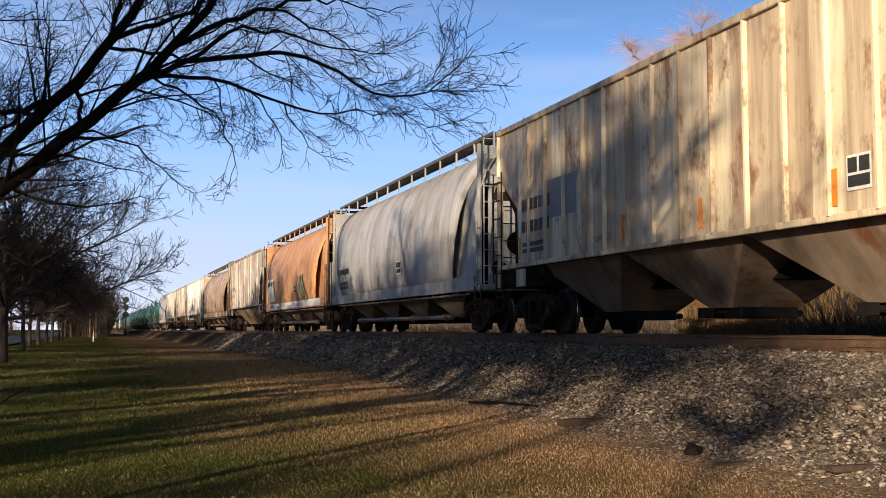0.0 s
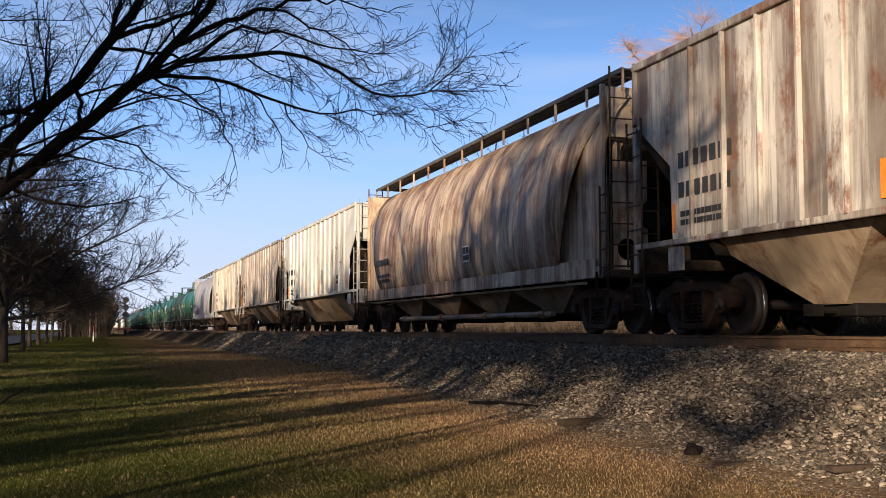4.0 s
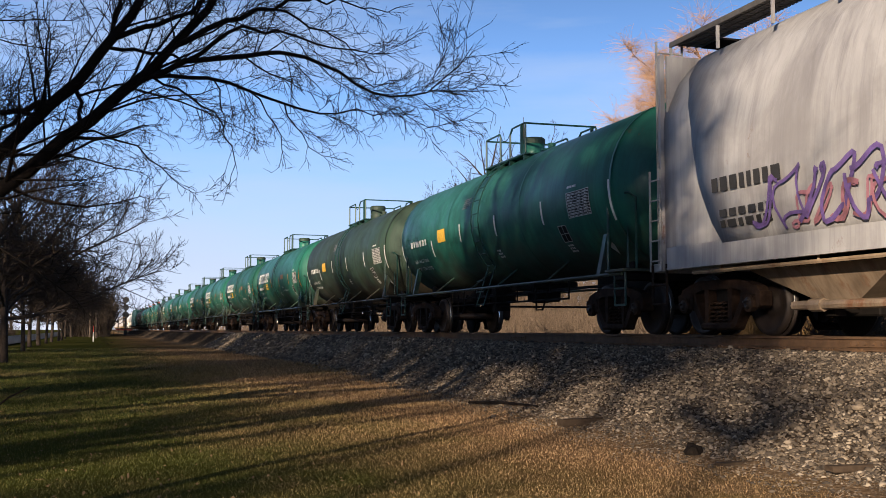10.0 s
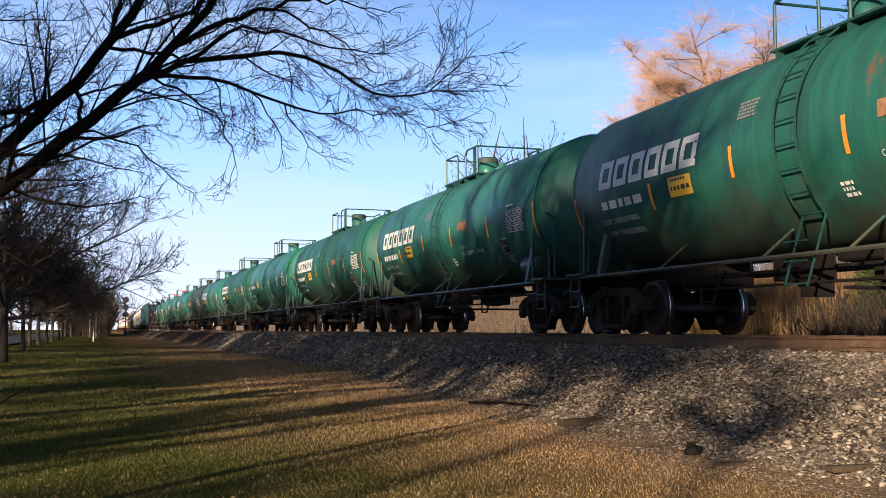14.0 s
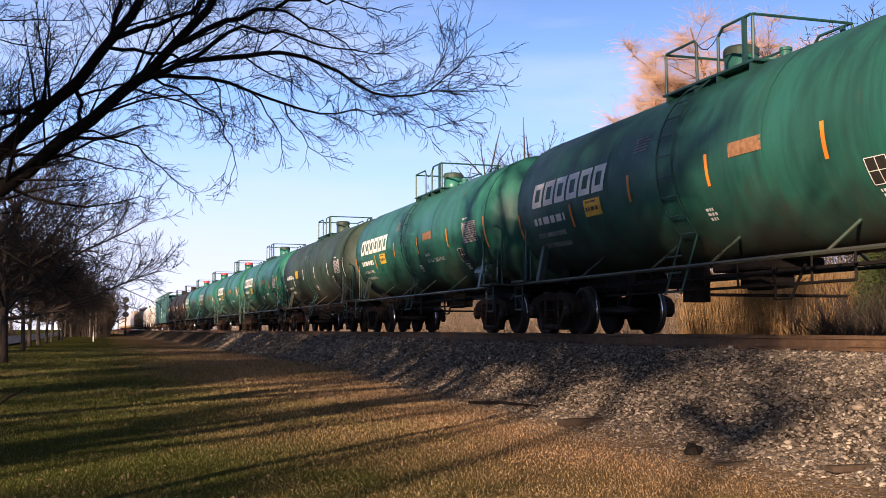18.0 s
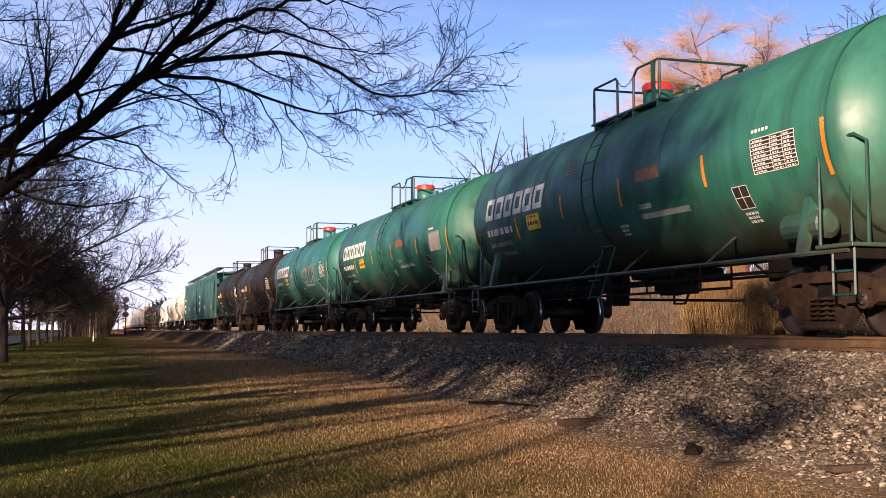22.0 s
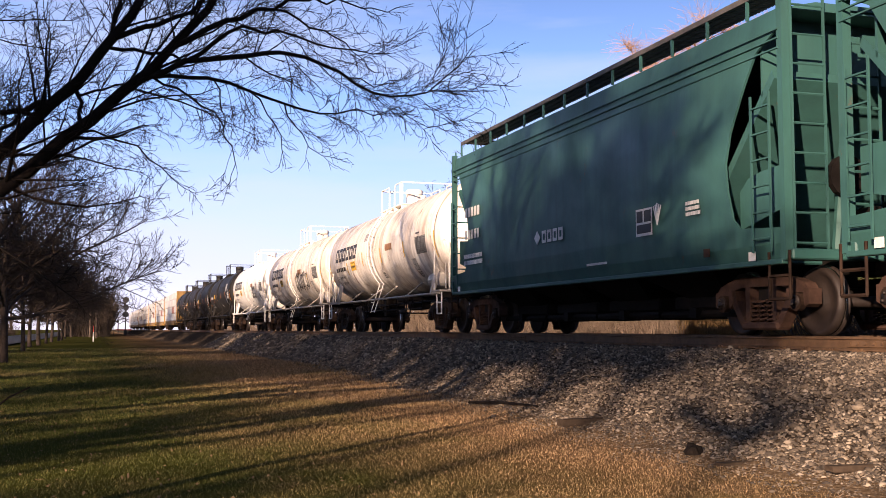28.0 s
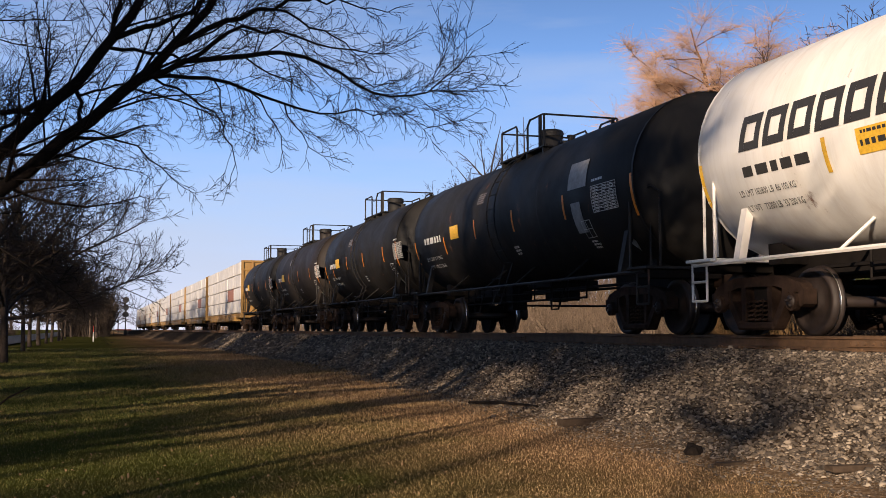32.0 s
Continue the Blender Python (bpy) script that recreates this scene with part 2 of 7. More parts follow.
M["ladder"] = plain("grimy_ladder_steel", (0.060, 0.042, 0.030), 0.8, 0, 0.4, 6)
M["grating"] = plain("grating_steel", (0.10, 0.09, 0.08), 0.7, 0.2, 0.3, 6)
M["orange_faded"] = plain("faded_orange_plate", (0.26, 0.13, 0.055), 0.6, 0, 0.4, 12)
M["sage_mark"] = plain("grey_green_spray_paint", (0.24, 0.24, 0.15), 0.6, 0, 0.35, 5)

# ---- mesh helpers ----
def link_bm(name, bm, material, smooth=False):
    me = bpy.data.meshes.new(name)
    bm.normal_update()
    if smooth:
        for f in bm.faces:
            f.smooth = True
    bm.to_mesh(me)
    bm.free()
    for mt in (material if isinstance(material, (list, tuple)) else [material]):
        me.materials.append(mt)
    return new(name, me)


def part(name, bm, material, parent, label="", smooth=False):
    ob = link_bm(name, bm, material, smooth)
    ob.parent = parent
    if label:
        tagged(ob, label=label)
    return ob


def box(bm, x0, x1, y0, y1, z0, z1, bevel=0.0):
    vs = [bm.verts.new((x, y, z)) for x in (x0, x1) for y in (y0, y1) for z in (z0, z1)]
    fs = []
    for q in ((0, 1, 3, 2), (4, 6, 7, 5), (0, 4, 5, 1), (2, 3, 7, 6), (0, 2, 6, 4), (1, 5, 7, 3)):
        fs.append(bm.faces.new([vs[i] for i in q]))
    if bevel:
        es = {e for f in fs for e in f.edges}
        bmesh.ops.bevel(bm, geom=list(es), offset=bevel, segments=1, affect='EDGES', profile=0.5)
    return vs


def frame_of(d):
    d = Vector(d).normalized()
    a = Vector((0, 0, 1)) if abs(d.z) < 0.9 else Vector((1, 0, 0))
    u = d.cross(a).normalized()
    return u, d.cross(u).normalized()


def tube(bm, pts, r, n=6, cap=True):
    """A round bar through pts; r is a number or one a point."""
    pts = [Vector(p) for p in pts]
    rings = []
    u0 = None
    for i, p in enumerate(pts):
        d = (pts[min(i + 1, len(pts) - 1)] - pts[max(i - 1, 0)])
        u, v = frame_of(d)
        if u0 is not None:
            u = (u0 - d.normalized() * u0.dot(d.normalized())).normalized()
            v = d.normalized().cross(u)
        u0 = u
        rr = r[i] if isinstance(r, (list, tuple)) else r
        rings.append([bm.verts.new(p + (u * math.cos(a) + v * math.sin(a)) * rr) for a in [2 * math.pi * k / n for k in range(n)]])
    for a, b in zip(rings, rings[1:]):
        for k in range(n):
            bm.faces.new((a[k], a[(k + 1) % n], b[(k + 1) % n], b[k]))
    if cap:
        bm.faces.new(rings[0][::-1])
        bm.faces.new(rings[-1])
    return rings


def loft(bm, rings, closed=True, caps=True):
    rv = [[bm.verts.new(p) for p in r] for r in rings]
    n = len(rv[0])
    for a, b in zip(rv, rv[1:]):
        for k in range(n if closed else n - 1):
            bm.faces.new((a[k], a[(k + 1) % n], b[(k + 1) % n], b[k]))
    if caps:
        bm.faces.new(rv[0][::-1])
        bm.faces.new(rv[-1])
    return rv


def thicken(bm, d, e):
    """Gives an open side sheet an inner face, d nearer to the middle."""
    faces = [[v.index for v in f.verts] for f in bm.faces] if not bm.verts.index_update() else []
    outer = list(bm.verts)
    edge = [[v.index for v in ed.verts] for ed in bm.edges if len(ed.link_faces) == 1]
    inner = [bm.verts.new((v.co.x - e * d, v.co.y, v.co.z)) for v in outer]
    for f in faces:
        bm.faces.new([inner[i] for i in reversed(f)])
    for a, b in edge:
        bm.faces.new((outer[a], outer[b], inner[b], inner[a]))
    bmesh.ops.recalc_face_normals(bm, faces=bm.faces[:])
    return bm


def prism_x(bm, outline, x0, x1):
    """The polygon outline (y, z), pushed from x0 to x1."""
    return loft(bm, [[(x0, y, z) for y, z in outline], [(x1, y, z) for y, z in outline]])


def empty(name, m=None):
    ob = new(name)
    ob.empty_display_size = 0.2
    if m is not None:
        ob.matrix_basis = m
    return ob


def recolour(ob, mapping):
    """Gives a copied thing its own paints: {old: new}."""
    for o in (ob, *ob.children_recursive):
        if o.type == 'MESH':
            for i, sl in enumerate(o.material_slots):
                if sl.material in mapping:
                    mt = mapping[sl.material]
                    sl.link = 'OBJECT'
                    sl.material = mt


# ---- rolling stock; local y along the car, z over the rail top, x < 0 on the lawn's side ----
TRUCK_PARTS = {}


def make_truck(car, y, steel="truck", cap="truck"):
    """A two-axle truck: bolster > side frames, springs, wheelsets, bearing caps."""
    key = (steel, cap)
    if key not in TRUCK_PARTS:
        d = {}
        bm = bmesh.new()
        box(bm, -1.0, 1.0, -0.2, 0.2, 0.42, 0.72, 0.04)
        box(bm, -0.3, 0.3, -0.3, 0.3, 0.66, 0.95)
        d["truck"] = (bm, M["dark"])
        bm = bmesh.new()
        # cast frame: an arched top, drawn-down ends over the axles, sloping members and two open windows
        prism_x(bm, [(-1.10, 0.60), (-1.02, 0.70), (-0.78, 0.77), (-0.5, 0.82), (0.5, 0.82), (0.78, 0.77), (1.02, 0.70), (1.10, 0.60), (0.72, 0.62), (0.45, 0.68), (-0.45, 0.68), (-0.72, 0.62)], -0.085, 0.085)
        for s in (-1, 1):
            prism_x(bm, [(s * 1.12, 0.62), (s * 1.12, 0.42), (s * 1.03, 0.38), (s * 1.00, 0.58), (s * 0.78, 0.58), (s * 0.75, 0.38), (s * 0.66, 0.46), (s * 0.68, 0.64)][::s], -0.10, 0.10)
            prism_x(bm, [(s * 0.74, 0.62), (s * 0.72, 0.46), (s * 0.46, 0.12), (s * 0.30, 0.08), (s * 0.30, 0.19), (s * 0.40, 0.22), (s * 0.60, 0.50), (s * 0.62, 0.64)][::s], -0.085, 0.085)
            prism_x(bm, [(s * 0.38, 0.70), (s * 0.26, 0.70), (s * 0.28, 0.20), (s * 0.36, 0.20)][::s], -0.075, 0.075)
        box(bm, -0.12, 0.12, -0.44, 0.44, 0.08, 0.19, 0.03)
        d["side_frame"] = (bm, M[steel])
        bm = bmesh.new()
        for yy in (-0.18, 0.0, 0.18):
            pts = [(0.055 * math.cos(a * 1.05), yy + 0.075 * math.sin(a * 1.05), 0.19 + a * 0.0105) for a in range(0, 31)]
            tube(bm, pts, 0.016, 4)
        d["spring"] = (bm, M[steel])
        bm = bmesh.new()
        tube(bm, [(-0.95, 0, 0), (0.95, 0, 0)], 0.075, 10)
        for s in (-1, 1):
            prof = [(0.655, 0.10), (0.66, 0.36), (0.645, 0.40), (0.645, 0.485), (0.675, 0.485), (0.69, 0.457), (0.715, 0.456), (0.80, 0.452), (0.80, 0.385), (0.765, 0.36), (0.75, 0.17), (0.80, 0.14), (0.80, 0.05)]
            rings = []
            n = 28
            for k in range(n):
                a = 2 * math.pi * k / n
                rings.append([bm.verts.new((s * x, r * math.cos(a), r * math.sin(a))) for x, r in prof])
            for k in range(n):
                a, b = rings[k], rings[(k + 1) % n]
                for i in range(len(prof) - 1):
                    f = bm.faces.new((a[i], a[i + 1], b[i + 1], b[i]))
                    if i == 5:
                        f.material_index = 1
            tube(bm, [(s * 1.0, 0, 0), (s * 1.155, 0, 0)], 0.085, 12)
            for k in range(3):
                a = k * 2.094
                tube(bm, [(s * 1.14, 0.055 * math.cos(a), 0.055 * math.sin(a)), (s * 1.185, 0.055 * math.cos(a), 0.055 * math.sin(a))], 0.02, 6)
        d["wheelset"] = (bm, [M["wheel"], M["tread"]])
        bm = bmesh.new()
        tube(bm, [(-0.06, 0, 0), (0.03, 0, 0)], 0.125, 14)
        d["bearing_cap"] = (bm, M[cap])
        bm = bmesh.new()
        box(bm, -0.75, 0.75, -0.05, 0.05, 0.36, 0.46)
        for s in (-1, 1):
            box(bm, s * 0.74 - 0.06, s * 0.74 + 0.06, -0.05, 0.09, 0.30, 0.56)
        d["brake_beam"] = (bm, M["dark"])
        meshes = {}
        for k, (bm, mt) in d.items():
            o = link_bm(k, bm, mt, k == "wheelset")
            meshes[k] = o.data
            bpy.data.objects.remove(o)
        TRUCK_PARTS[key] = meshes
    ms = TRUCK_PARTS[key]

    def put(name, parent, m):
        o = new(name, ms[name])
        o.parent = parent
        o.matrix_basis = m
        return o
    t = put("truck", car, pose(0, y, 0))
    for s in (-1, 1):
        put("side_frame", t, pose(s * 1.0, 0, 0))
        put("spring", t, pose(s * 1.02, 0, 0))
        put("wheelset", t, pose(0, s * 0.889, 0.457))
        put("brake_beam", t, pose(0, s * 0.36, 0))
        for e in (-1, 1):
            put("bearing_cap", t, pose(s * 1.08, e * 0.889, 0.457, 0, 0, 0 if s < 0 else 180))
    return t


def add_coupler(car, y, s):
    """Coupler and air hose at one end; s is the end's sign."""
    bm = bmesh.new()
    box(bm, -0.09, 0.09, y - s * 0.9, y - s * 0.22, 0.78, 0.98, 0.02)
    box(bm, -0.17, 0.17, y - s * 0.24, y - s * 0.01, 0.72, 1.03, 0.05)
    part("coupler", bm, M["truck"], car)
    bm = bmesh.new()
    tube(bm, [(-0.35 * s, y - s * 0.75, 0.85), (-0.36 * s, y - s * 0.5, 0.70), (-0.3 * s, y - s * 0.2, 0.42), (-0.2 * s, y - s * 0.02, 0.36)], 0.025, 6)
    part("air_hose", bm, M["dark"], car)


RUNGS = {}


def ladder(name, car, p0, p1, width, rungs, mat, axis='y', r=0.017):
    """A ladder between two points as a part, its rungs as sub-parts; the rungs run along axis."""
    bm = bmesh.new()
    p0, p1 = Vector(p0), Vector(p1)
    w = Vector((0, width / 2, 0)) if axis == 'y' else Vector((width / 2, 0, 0))
    for s in (-1, 1):
        a, b = p0 + w * s, p1 + w * s
        u = Vector((0.012, 0, 0)) if axis == 'y' else Vector((0, 0.012, 0))
        h = w.normalized() * 0.016
        loft(bm, [[a - u - h, a + u - h, a + u + h, a - u + h], [b - u - h, b + u - h, b + u + h, b - u + h]])
    lad = part(name, bm, mat, car)
    key = (width, axis, mat.name)
    if key not in RUNGS:
        bm = bmesh.new()
        tube(bm, [-w, w], r, 5)
        o = link_bm("rung", bm, mat)
        RUNGS[key] = o.data
        bpy.data.objects.remove(o)
    for k in range(rungs):
        o = new("rung", RUNGS[key])
        o.parent = lad
        o.location = p0.lerp(p1, (k + 0.5) / rungs)
    return lad


def bars_on(bm, x, y, z, width, height, rows, seed, gap=0.35, nx=-1.0, fill=0.8):
    """Rows of short bars for lettering that cannot be read, on a side facing -x."""
    rng = random.Random(seed)
    rh = height / rows
    for i in range(rows):
        zz = z - i * rh
        yy = y + width / 2
        end = y + width / 2 - width * rng.uniform(fill, 1.0)
        while yy > end:
            w = rh * (rng.uniform(0.35, 1.3) if rows > 1 else rng.uniform(0.34, 0.46))
            w = min(w, yy - end + 0.001)
            box(bm, x - 0.004, x + 0.004, yy - w, yy, zz - rh * (1 - gap), zz)
            yy -= w + rh * 0.22


def glyph_bars(bm, place, pattern, h, w, gap):
    """Blocky letter-like shapes: place(u, v) -> point on the surface; each pattern item lists strokes in a unit cell."""
    u = 0.0
    for strokes in pattern:
        for (a, b, c, d) in strokes:
            n = max(1, int((d - b) * 6))
            for i in range(n):
                lo, hi = b + (d - b) * i / n, b + (d - b) * (i + 1) / n
                vs = [bm.verts.new(place(u + p * w, q * h)) for p, q in ((a, lo), (c, lo), (c, hi), (a, hi))]
                bm.faces.new(vs)
        u += w + gap


# a plain slanted block with a small window, for emblems: strokes (u0, v0, u1, v1)
CELL = [(0, 0, 0.26, 1), (0.74, 0, 1, 1), (0.26, 0, 0.74, 0.24), (0.26, 0.76, 0.74, 1)]


def plate(bm, surf, y0, y1, z0, z1, rows=4):
    """A thin plate laid on the surface surf(y, z)."""
    vs = []
    for i in range(rows + 1):
        z = z0 + (z1 - z0) * i / rows
        vs.append((bm.verts.new(surf(y0, z)), bm.verts.new(surf(y1, z))))
    for a, b in zip(vs, vs[1:]):
        bm.faces.new((a[0], a[1], b[1], b[0]))


def stencil(car, on, y, z, w, h, lift):
    """A white-framed plate with black fields; on(lift) gives its surface."""
    bm = bmesh.new()
    plate(bm, on(lift), y - w / 2, y + w / 2, z - h / 2, z + h / 2)
    p = part("data_panel", bm, M["white_mark"], car, "white plate with black fields")
    bm = bmesh.new()
    for a, b, c, d in ((-0.44, 0.0, -0.06, 0.42), (0.02, 0.0, 0.44, 0.42), (-0.44, -0.40, 0.44, -0.08)):
        plate(bm, on(lift + 0.006), y - c * w, y - a * w, z + b * h, z + d * h, 2)
    tagged(part("print", bm, M["dark_mark"], p), kind="stuff")
    return p


def plate_hole(bm, x0, x1, z0, z1, hx, hz, r, y, d):
    """An upright plate across the car with a round hole through it."""
    n = 16
    for yy, flip in ((y, False), (y + d, True)):
        inner = [bm.verts.new((hx + r * math.cos(2 * math.pi * k / n), yy, hz + r * math.sin(2 * math.pi * k / n))) for k in range(n)]
        outer = []
        for k in range(n):
            c, s = math.cos(2 * math.pi * k / n), math.sin(2 * math.pi * k / n)
            f = 1 / max(abs(c), abs(s))
            outer.append(bm.verts.new((hx + (x1 - hx if c > 0 else hx - x0) * c * f, yy, hz + (z1 - hz if s > 0 else hz - z0) * s * f)))
        for k in range(n):
            q = (inner[k], outer[k], outer[(k + 1) % n], inner[(k + 1) % n])
            bm.faces.new(q if flip else q[::-1])

# words that can be read on the cars, as flat meshes one unit high
TEXT = {}
for text in ("NEW 12-77", "DO NOT HAMMER ON CAR SIDES", "LD LMT 199900", "CAUTION:", "CAR UNDER NITROGEN PRESSURE", "LD LMT  214300 LB  97 250 KG", "LT WT    71700 LB  32 500 KG",
             "LD LMT 183800 LB  86 100 KG", "LT WT   73200 LB  33 200 KG"):
    cu = bpy.data.curves.new("words", 'FONT')
    cu.body, cu.size, cu.resolution_u = text, 1.0, 2
    ob = new("words", cu)
    TEXT[text] = bpy.data.meshes.new_from_object(ob.evaluated_get(bpy.context.evaluated_depsgraph_get()))
    bpy.data.objects.remove(ob)


# -- tank car --
TANK_R, TANK_Z = 1.50, 2.62


def tank_pt(y, z, lift=0.006, r=TANK_R):
    """The point of the shell's near side at height z, lifted a little off it."""
    dz = max(-0.999, min(0.999, (z - TANK_Z) / r))
    a = math.asin(dz)
    return Vector((-(r + lift) * math.cos(a), y, TANK_Z + (r + lift) * math.sin(a)))


def patch(bm, y0, y1, z0, z1, lift=0.006, rows=4, slant=0.0):
    """A patch that follows the shell."""
    vs = []
    for i in range(rows + 1):
        z = z0 + (z1 - z0) * i / rows
        dy = slant * (i / rows)
        vs.append((bm.verts.new(tank_pt(y0 + dy, z, lift)), bm.verts.new(tank_pt(y1 + dy, z, lift))))
    for a, b in zip(vs, vs[1:]):
        bm.faces.new((a[0], a[1], b[1], b[0]))


def tank_bars(bm, y, z, width, height, rows, seed, fill=0.75):
    rng = random.Random(seed)
    rh = height / rows
    for i in range(rows):
        zz = z - i * rh
        yy = y + width / 2
        end = y + width / 2 - width * rng.uniform(fill, 1.0)
        while yy > end:
            w = min(rh * rng.uniform(0.4, 1.4), yy - end + 0.01)
            patch(bm, yy - w, yy, zz - rh * (0.62 if rows < 9 else 0.36), zz, 0.007, 1)
            yy -= w + rh * 0.35


def make_tank_car(length, style, seed):
    """style: blocks (a row of emblem blocks), marks, plain; paints are set by the caller."""
    rng = random.Random(seed)
    car = empty("tank_car")
    half = length / 2
    sh = half - 1.0          # end of the straight shell
    P, T = M["green"], M["trim"]
    bm = bmesh.new()
    rings = []
    n = 40
    prof = [(-sh - 0.62, 0.02), (-sh - 0.60, 0.35), (-sh - 0.50, 0.80), (-sh - 0.34, 1.13), (-sh - 0.14, 1.36), (-sh, TANK_R)]
    seg = [(-sh + 2 * sh * k / 6, TANK_R) for k in range(1, 6)]
    prof2 = prof + seg + [(-y, r) for y, r in prof[::-1]]
    for y, r in prof2:
        rings.append([(r * math.cos(2 * math.pi * k / n), y, TANK_Z + r * math.sin(2 * math.pi * k / n)) for k in range(n)])
    loft(bm, rings)
    part("shell", bm, P, car, smooth=True)
    # weld bands
    for y in (-sh, -sh * 0.36, sh * 0.36, sh):
        bm = bmesh.new()
        rr = TANK_R + 0.008
        loft(bm, [[(rr * math.cos(2 * math.pi * k / n), y + d, TANK_Z + rr * math.sin(2 * math.pi * k / n)) for k in range(n)] for d in (-0.03, 0.03)], caps=False)
        part("weld_band", bm, P, car, smooth=True)
    # stub sills, bolster saddles, side sill bar
    for s in (-1, 1):
        bm = bmesh.new()
        box(bm, -0.33, 0.33, s * (half - 0.85), s * (half - 4.0), 0.80, 1.14, 0.02)
        box(bm, -1.42, 1.42, s * (half - 0.62), s * (half - 1.05), 0.92, 1.05, 0.01)
        part("stub_sill", bm, M["dark"], car)
        bm = bmesh.new()
        ys = s * (half - 1.74)
        pts = []
        for k in range(9):
            a = -math.pi / 2 + (k - 4) * 0.13
            pts.append(((TANK_R + 0.02) * math.cos(a), TANK_Z + (TANK_R + 0.02) * math.sin(a)))
        outl = pts + [(0.75, 1.0), (-0.75, 1.0)]
        loft(bm, [[(x, ys + d, z) for x, z in outl] for d in (-0.16, 0.16)])
        part("saddle", bm, M["dark"], car)
        for e in (-1, 1):
            bm = bmesh.new()
            loft(bm, [[(e * 1.40, ys - 0.07, 1.0), (e * 1.40, ys + 0.07, 1.0), (e * 1.28, ys + 0.07, 1.0), (e * 1.28, ys - 0.07, 1.0)], [(e * 1.24, ys - 0.07, 1.78), (e * 1.24, ys + 0.07, 1.78), (e * 1.12, ys + 0.07, 1.78), (e * 1.12, ys - 0.07, 1.78)]])
            part("bolster_leg", bm, P, car)
        make_truck(car, s * (half - 1.74), "truck", "truck")
        add_coupler(car, s * half, s)
        # end platform and its handrails
        bm = bmesh.new()
        box(bm, -1.5, 1.5, s * (half - 0.55), s * (half - 1.25), 1.06, 1.11, 0.01)
        part("end_platform", bm, P, car)
        for e in (-1, 1):
            bm = bmesh.new()
            x = e * 1.42
            tube(bm, [(x, s * (half - 1.25), 1.08), (x, s * (half - 1.25), 2.28), (x * 0.96, s * (half - 1.15), 2.40), (x * 0.9, s * (half - 0.75), 2.42), (x * 0.85, s * (half - 0.62), 2.33), (x * 0.85, s * (half - 0.62), 1.08)], 0.024, 6)
            part("handrail", bm, M["trim"], car)
            bm = bmesh.new()
            for dy in (0.62, 1.02):
                tube(bm, [(x, s * (half - dy), 1.08), (x, s * (half - dy), 0.50)], 0.02, 5)
            for z in (0.50, 0.78):
                tube(bm, [(x, s * (half - 0.62), z), (x, s * (half - 1.02), z)], 0.02, 5)
            part("step", bm, T, car)
        bm = bmesh.new()
        tube(bm, [(-1.2, s * (half - 0.95), 1.15), (-1.2, s * (half - 0.95), 1.85), (1.2, s * (half - 0.95), 1.85), (1.2, s * (half - 0.95), 1.15)], 0.022, 6)
        part("end_rail", bm, M["trim"], car)
    for e in (-1, 1):
        bm = bmesh.new()
        tube(bm, [(e * 1.43, -half + 0.7, 1.03), (e * 1.43, half - 0.7, 1.03)], 0.032, 6)
        part("side_rail", bm, P, car)
        for y in (-sh * 0.55, -0.9, 0.9, sh * 0.55):
            bm = bmesh.new()
            tube(bm, [(e * 1.43, y, 1.03), (e * 0.9, y, TANK_Z - 1.17)], 0.025, 5)
            part("rail_bracket", bm, P, car)
    # centre platform, railing with its gap for the ladder, dome
    zt = TANK_Z + TANK_R
    zp, ht = zt - 0.12, zt + 0.56
    T = M["trim"]
    for e in (-1, 1):
        bm = bmesh.new()
        for k in range(4):
            x = e * (0.52 + 0.11 * k)
            box(bm, x - 0.045, x + 0.045, -1.32, 1.38, zp - 0.035, zp)
        for y in (-1.2, -0.3, 0.35, 1.25):
            box(bm, e * 0.46, e * 0.88, y - 0.03, y + 0.03, zp - 0.22, zp - 0.03)
        part("platform", bm, T, car)
        x = e * 0.86
        for pts in ([(x, 1.31, zp), (x, 1.31, ht - 0.03), (x, 1.27, ht), (x, 0.39, ht), (x, 0.33, ht - 0.06), (x, 0.32, zp)],
                    [(x, -0.31, zp), (x, -0.31, ht - 0.12), (x, -0.45, ht), (x, -1.20, ht), (x, -1.25, ht - 0.04), (x, -1.25, zp)]):
            bm = bmesh.new()
            tube(bm, pts, 0.024, 6)
            part("railing", bm, T, car)
        bm = bmesh.new()
        box(bm, x - 0.03, x + 0.03, -1.06, -1.0, zp, ht)
        part("railing_post", bm, T, car)
        bm = bmesh.new()
        tube(bm, [(x, 0.32, ht - 0.07), (x, 0.16, ht - 0.19), (x, 0.0, ht - 0.23), (x, -0.16, ht - 0.19), (x, -0.31, ht - 0.10)], 0.009, 4)
        part("chain", bm, M["dark"], car)
    for yy in (1.31, -1.25):
        bm = bmesh.new()
        tube(bm, [(-0.86, yy, ht - 0.01), (0.86, yy, ht - 0.01)], 0.022, 6)
        part("end_rail", bm, T, car)
    bm = bmesh.new()
    tube(bm, [(0, 0.40, zt - 0.15), (0, 0.40, zt + 0.42)], [0.27, 0.27], 24)
    tube(bm, [(0, 0.40, zt - 0.10), (0, 0.40, zt + 0.02)], [0.36, 0.34], 24)
    part("dome", bm, P, car, smooth=True)
    bm = bmesh.new()
    tube(bm, [(0, 0.40, zt + 0.37), (0, 0.40, zt + 0.48), (0, 0.40, zt + 0.52)], [0.285, 0.285, 0.25], 24)
    part("dome_cap", bm, M["green_black"], car)
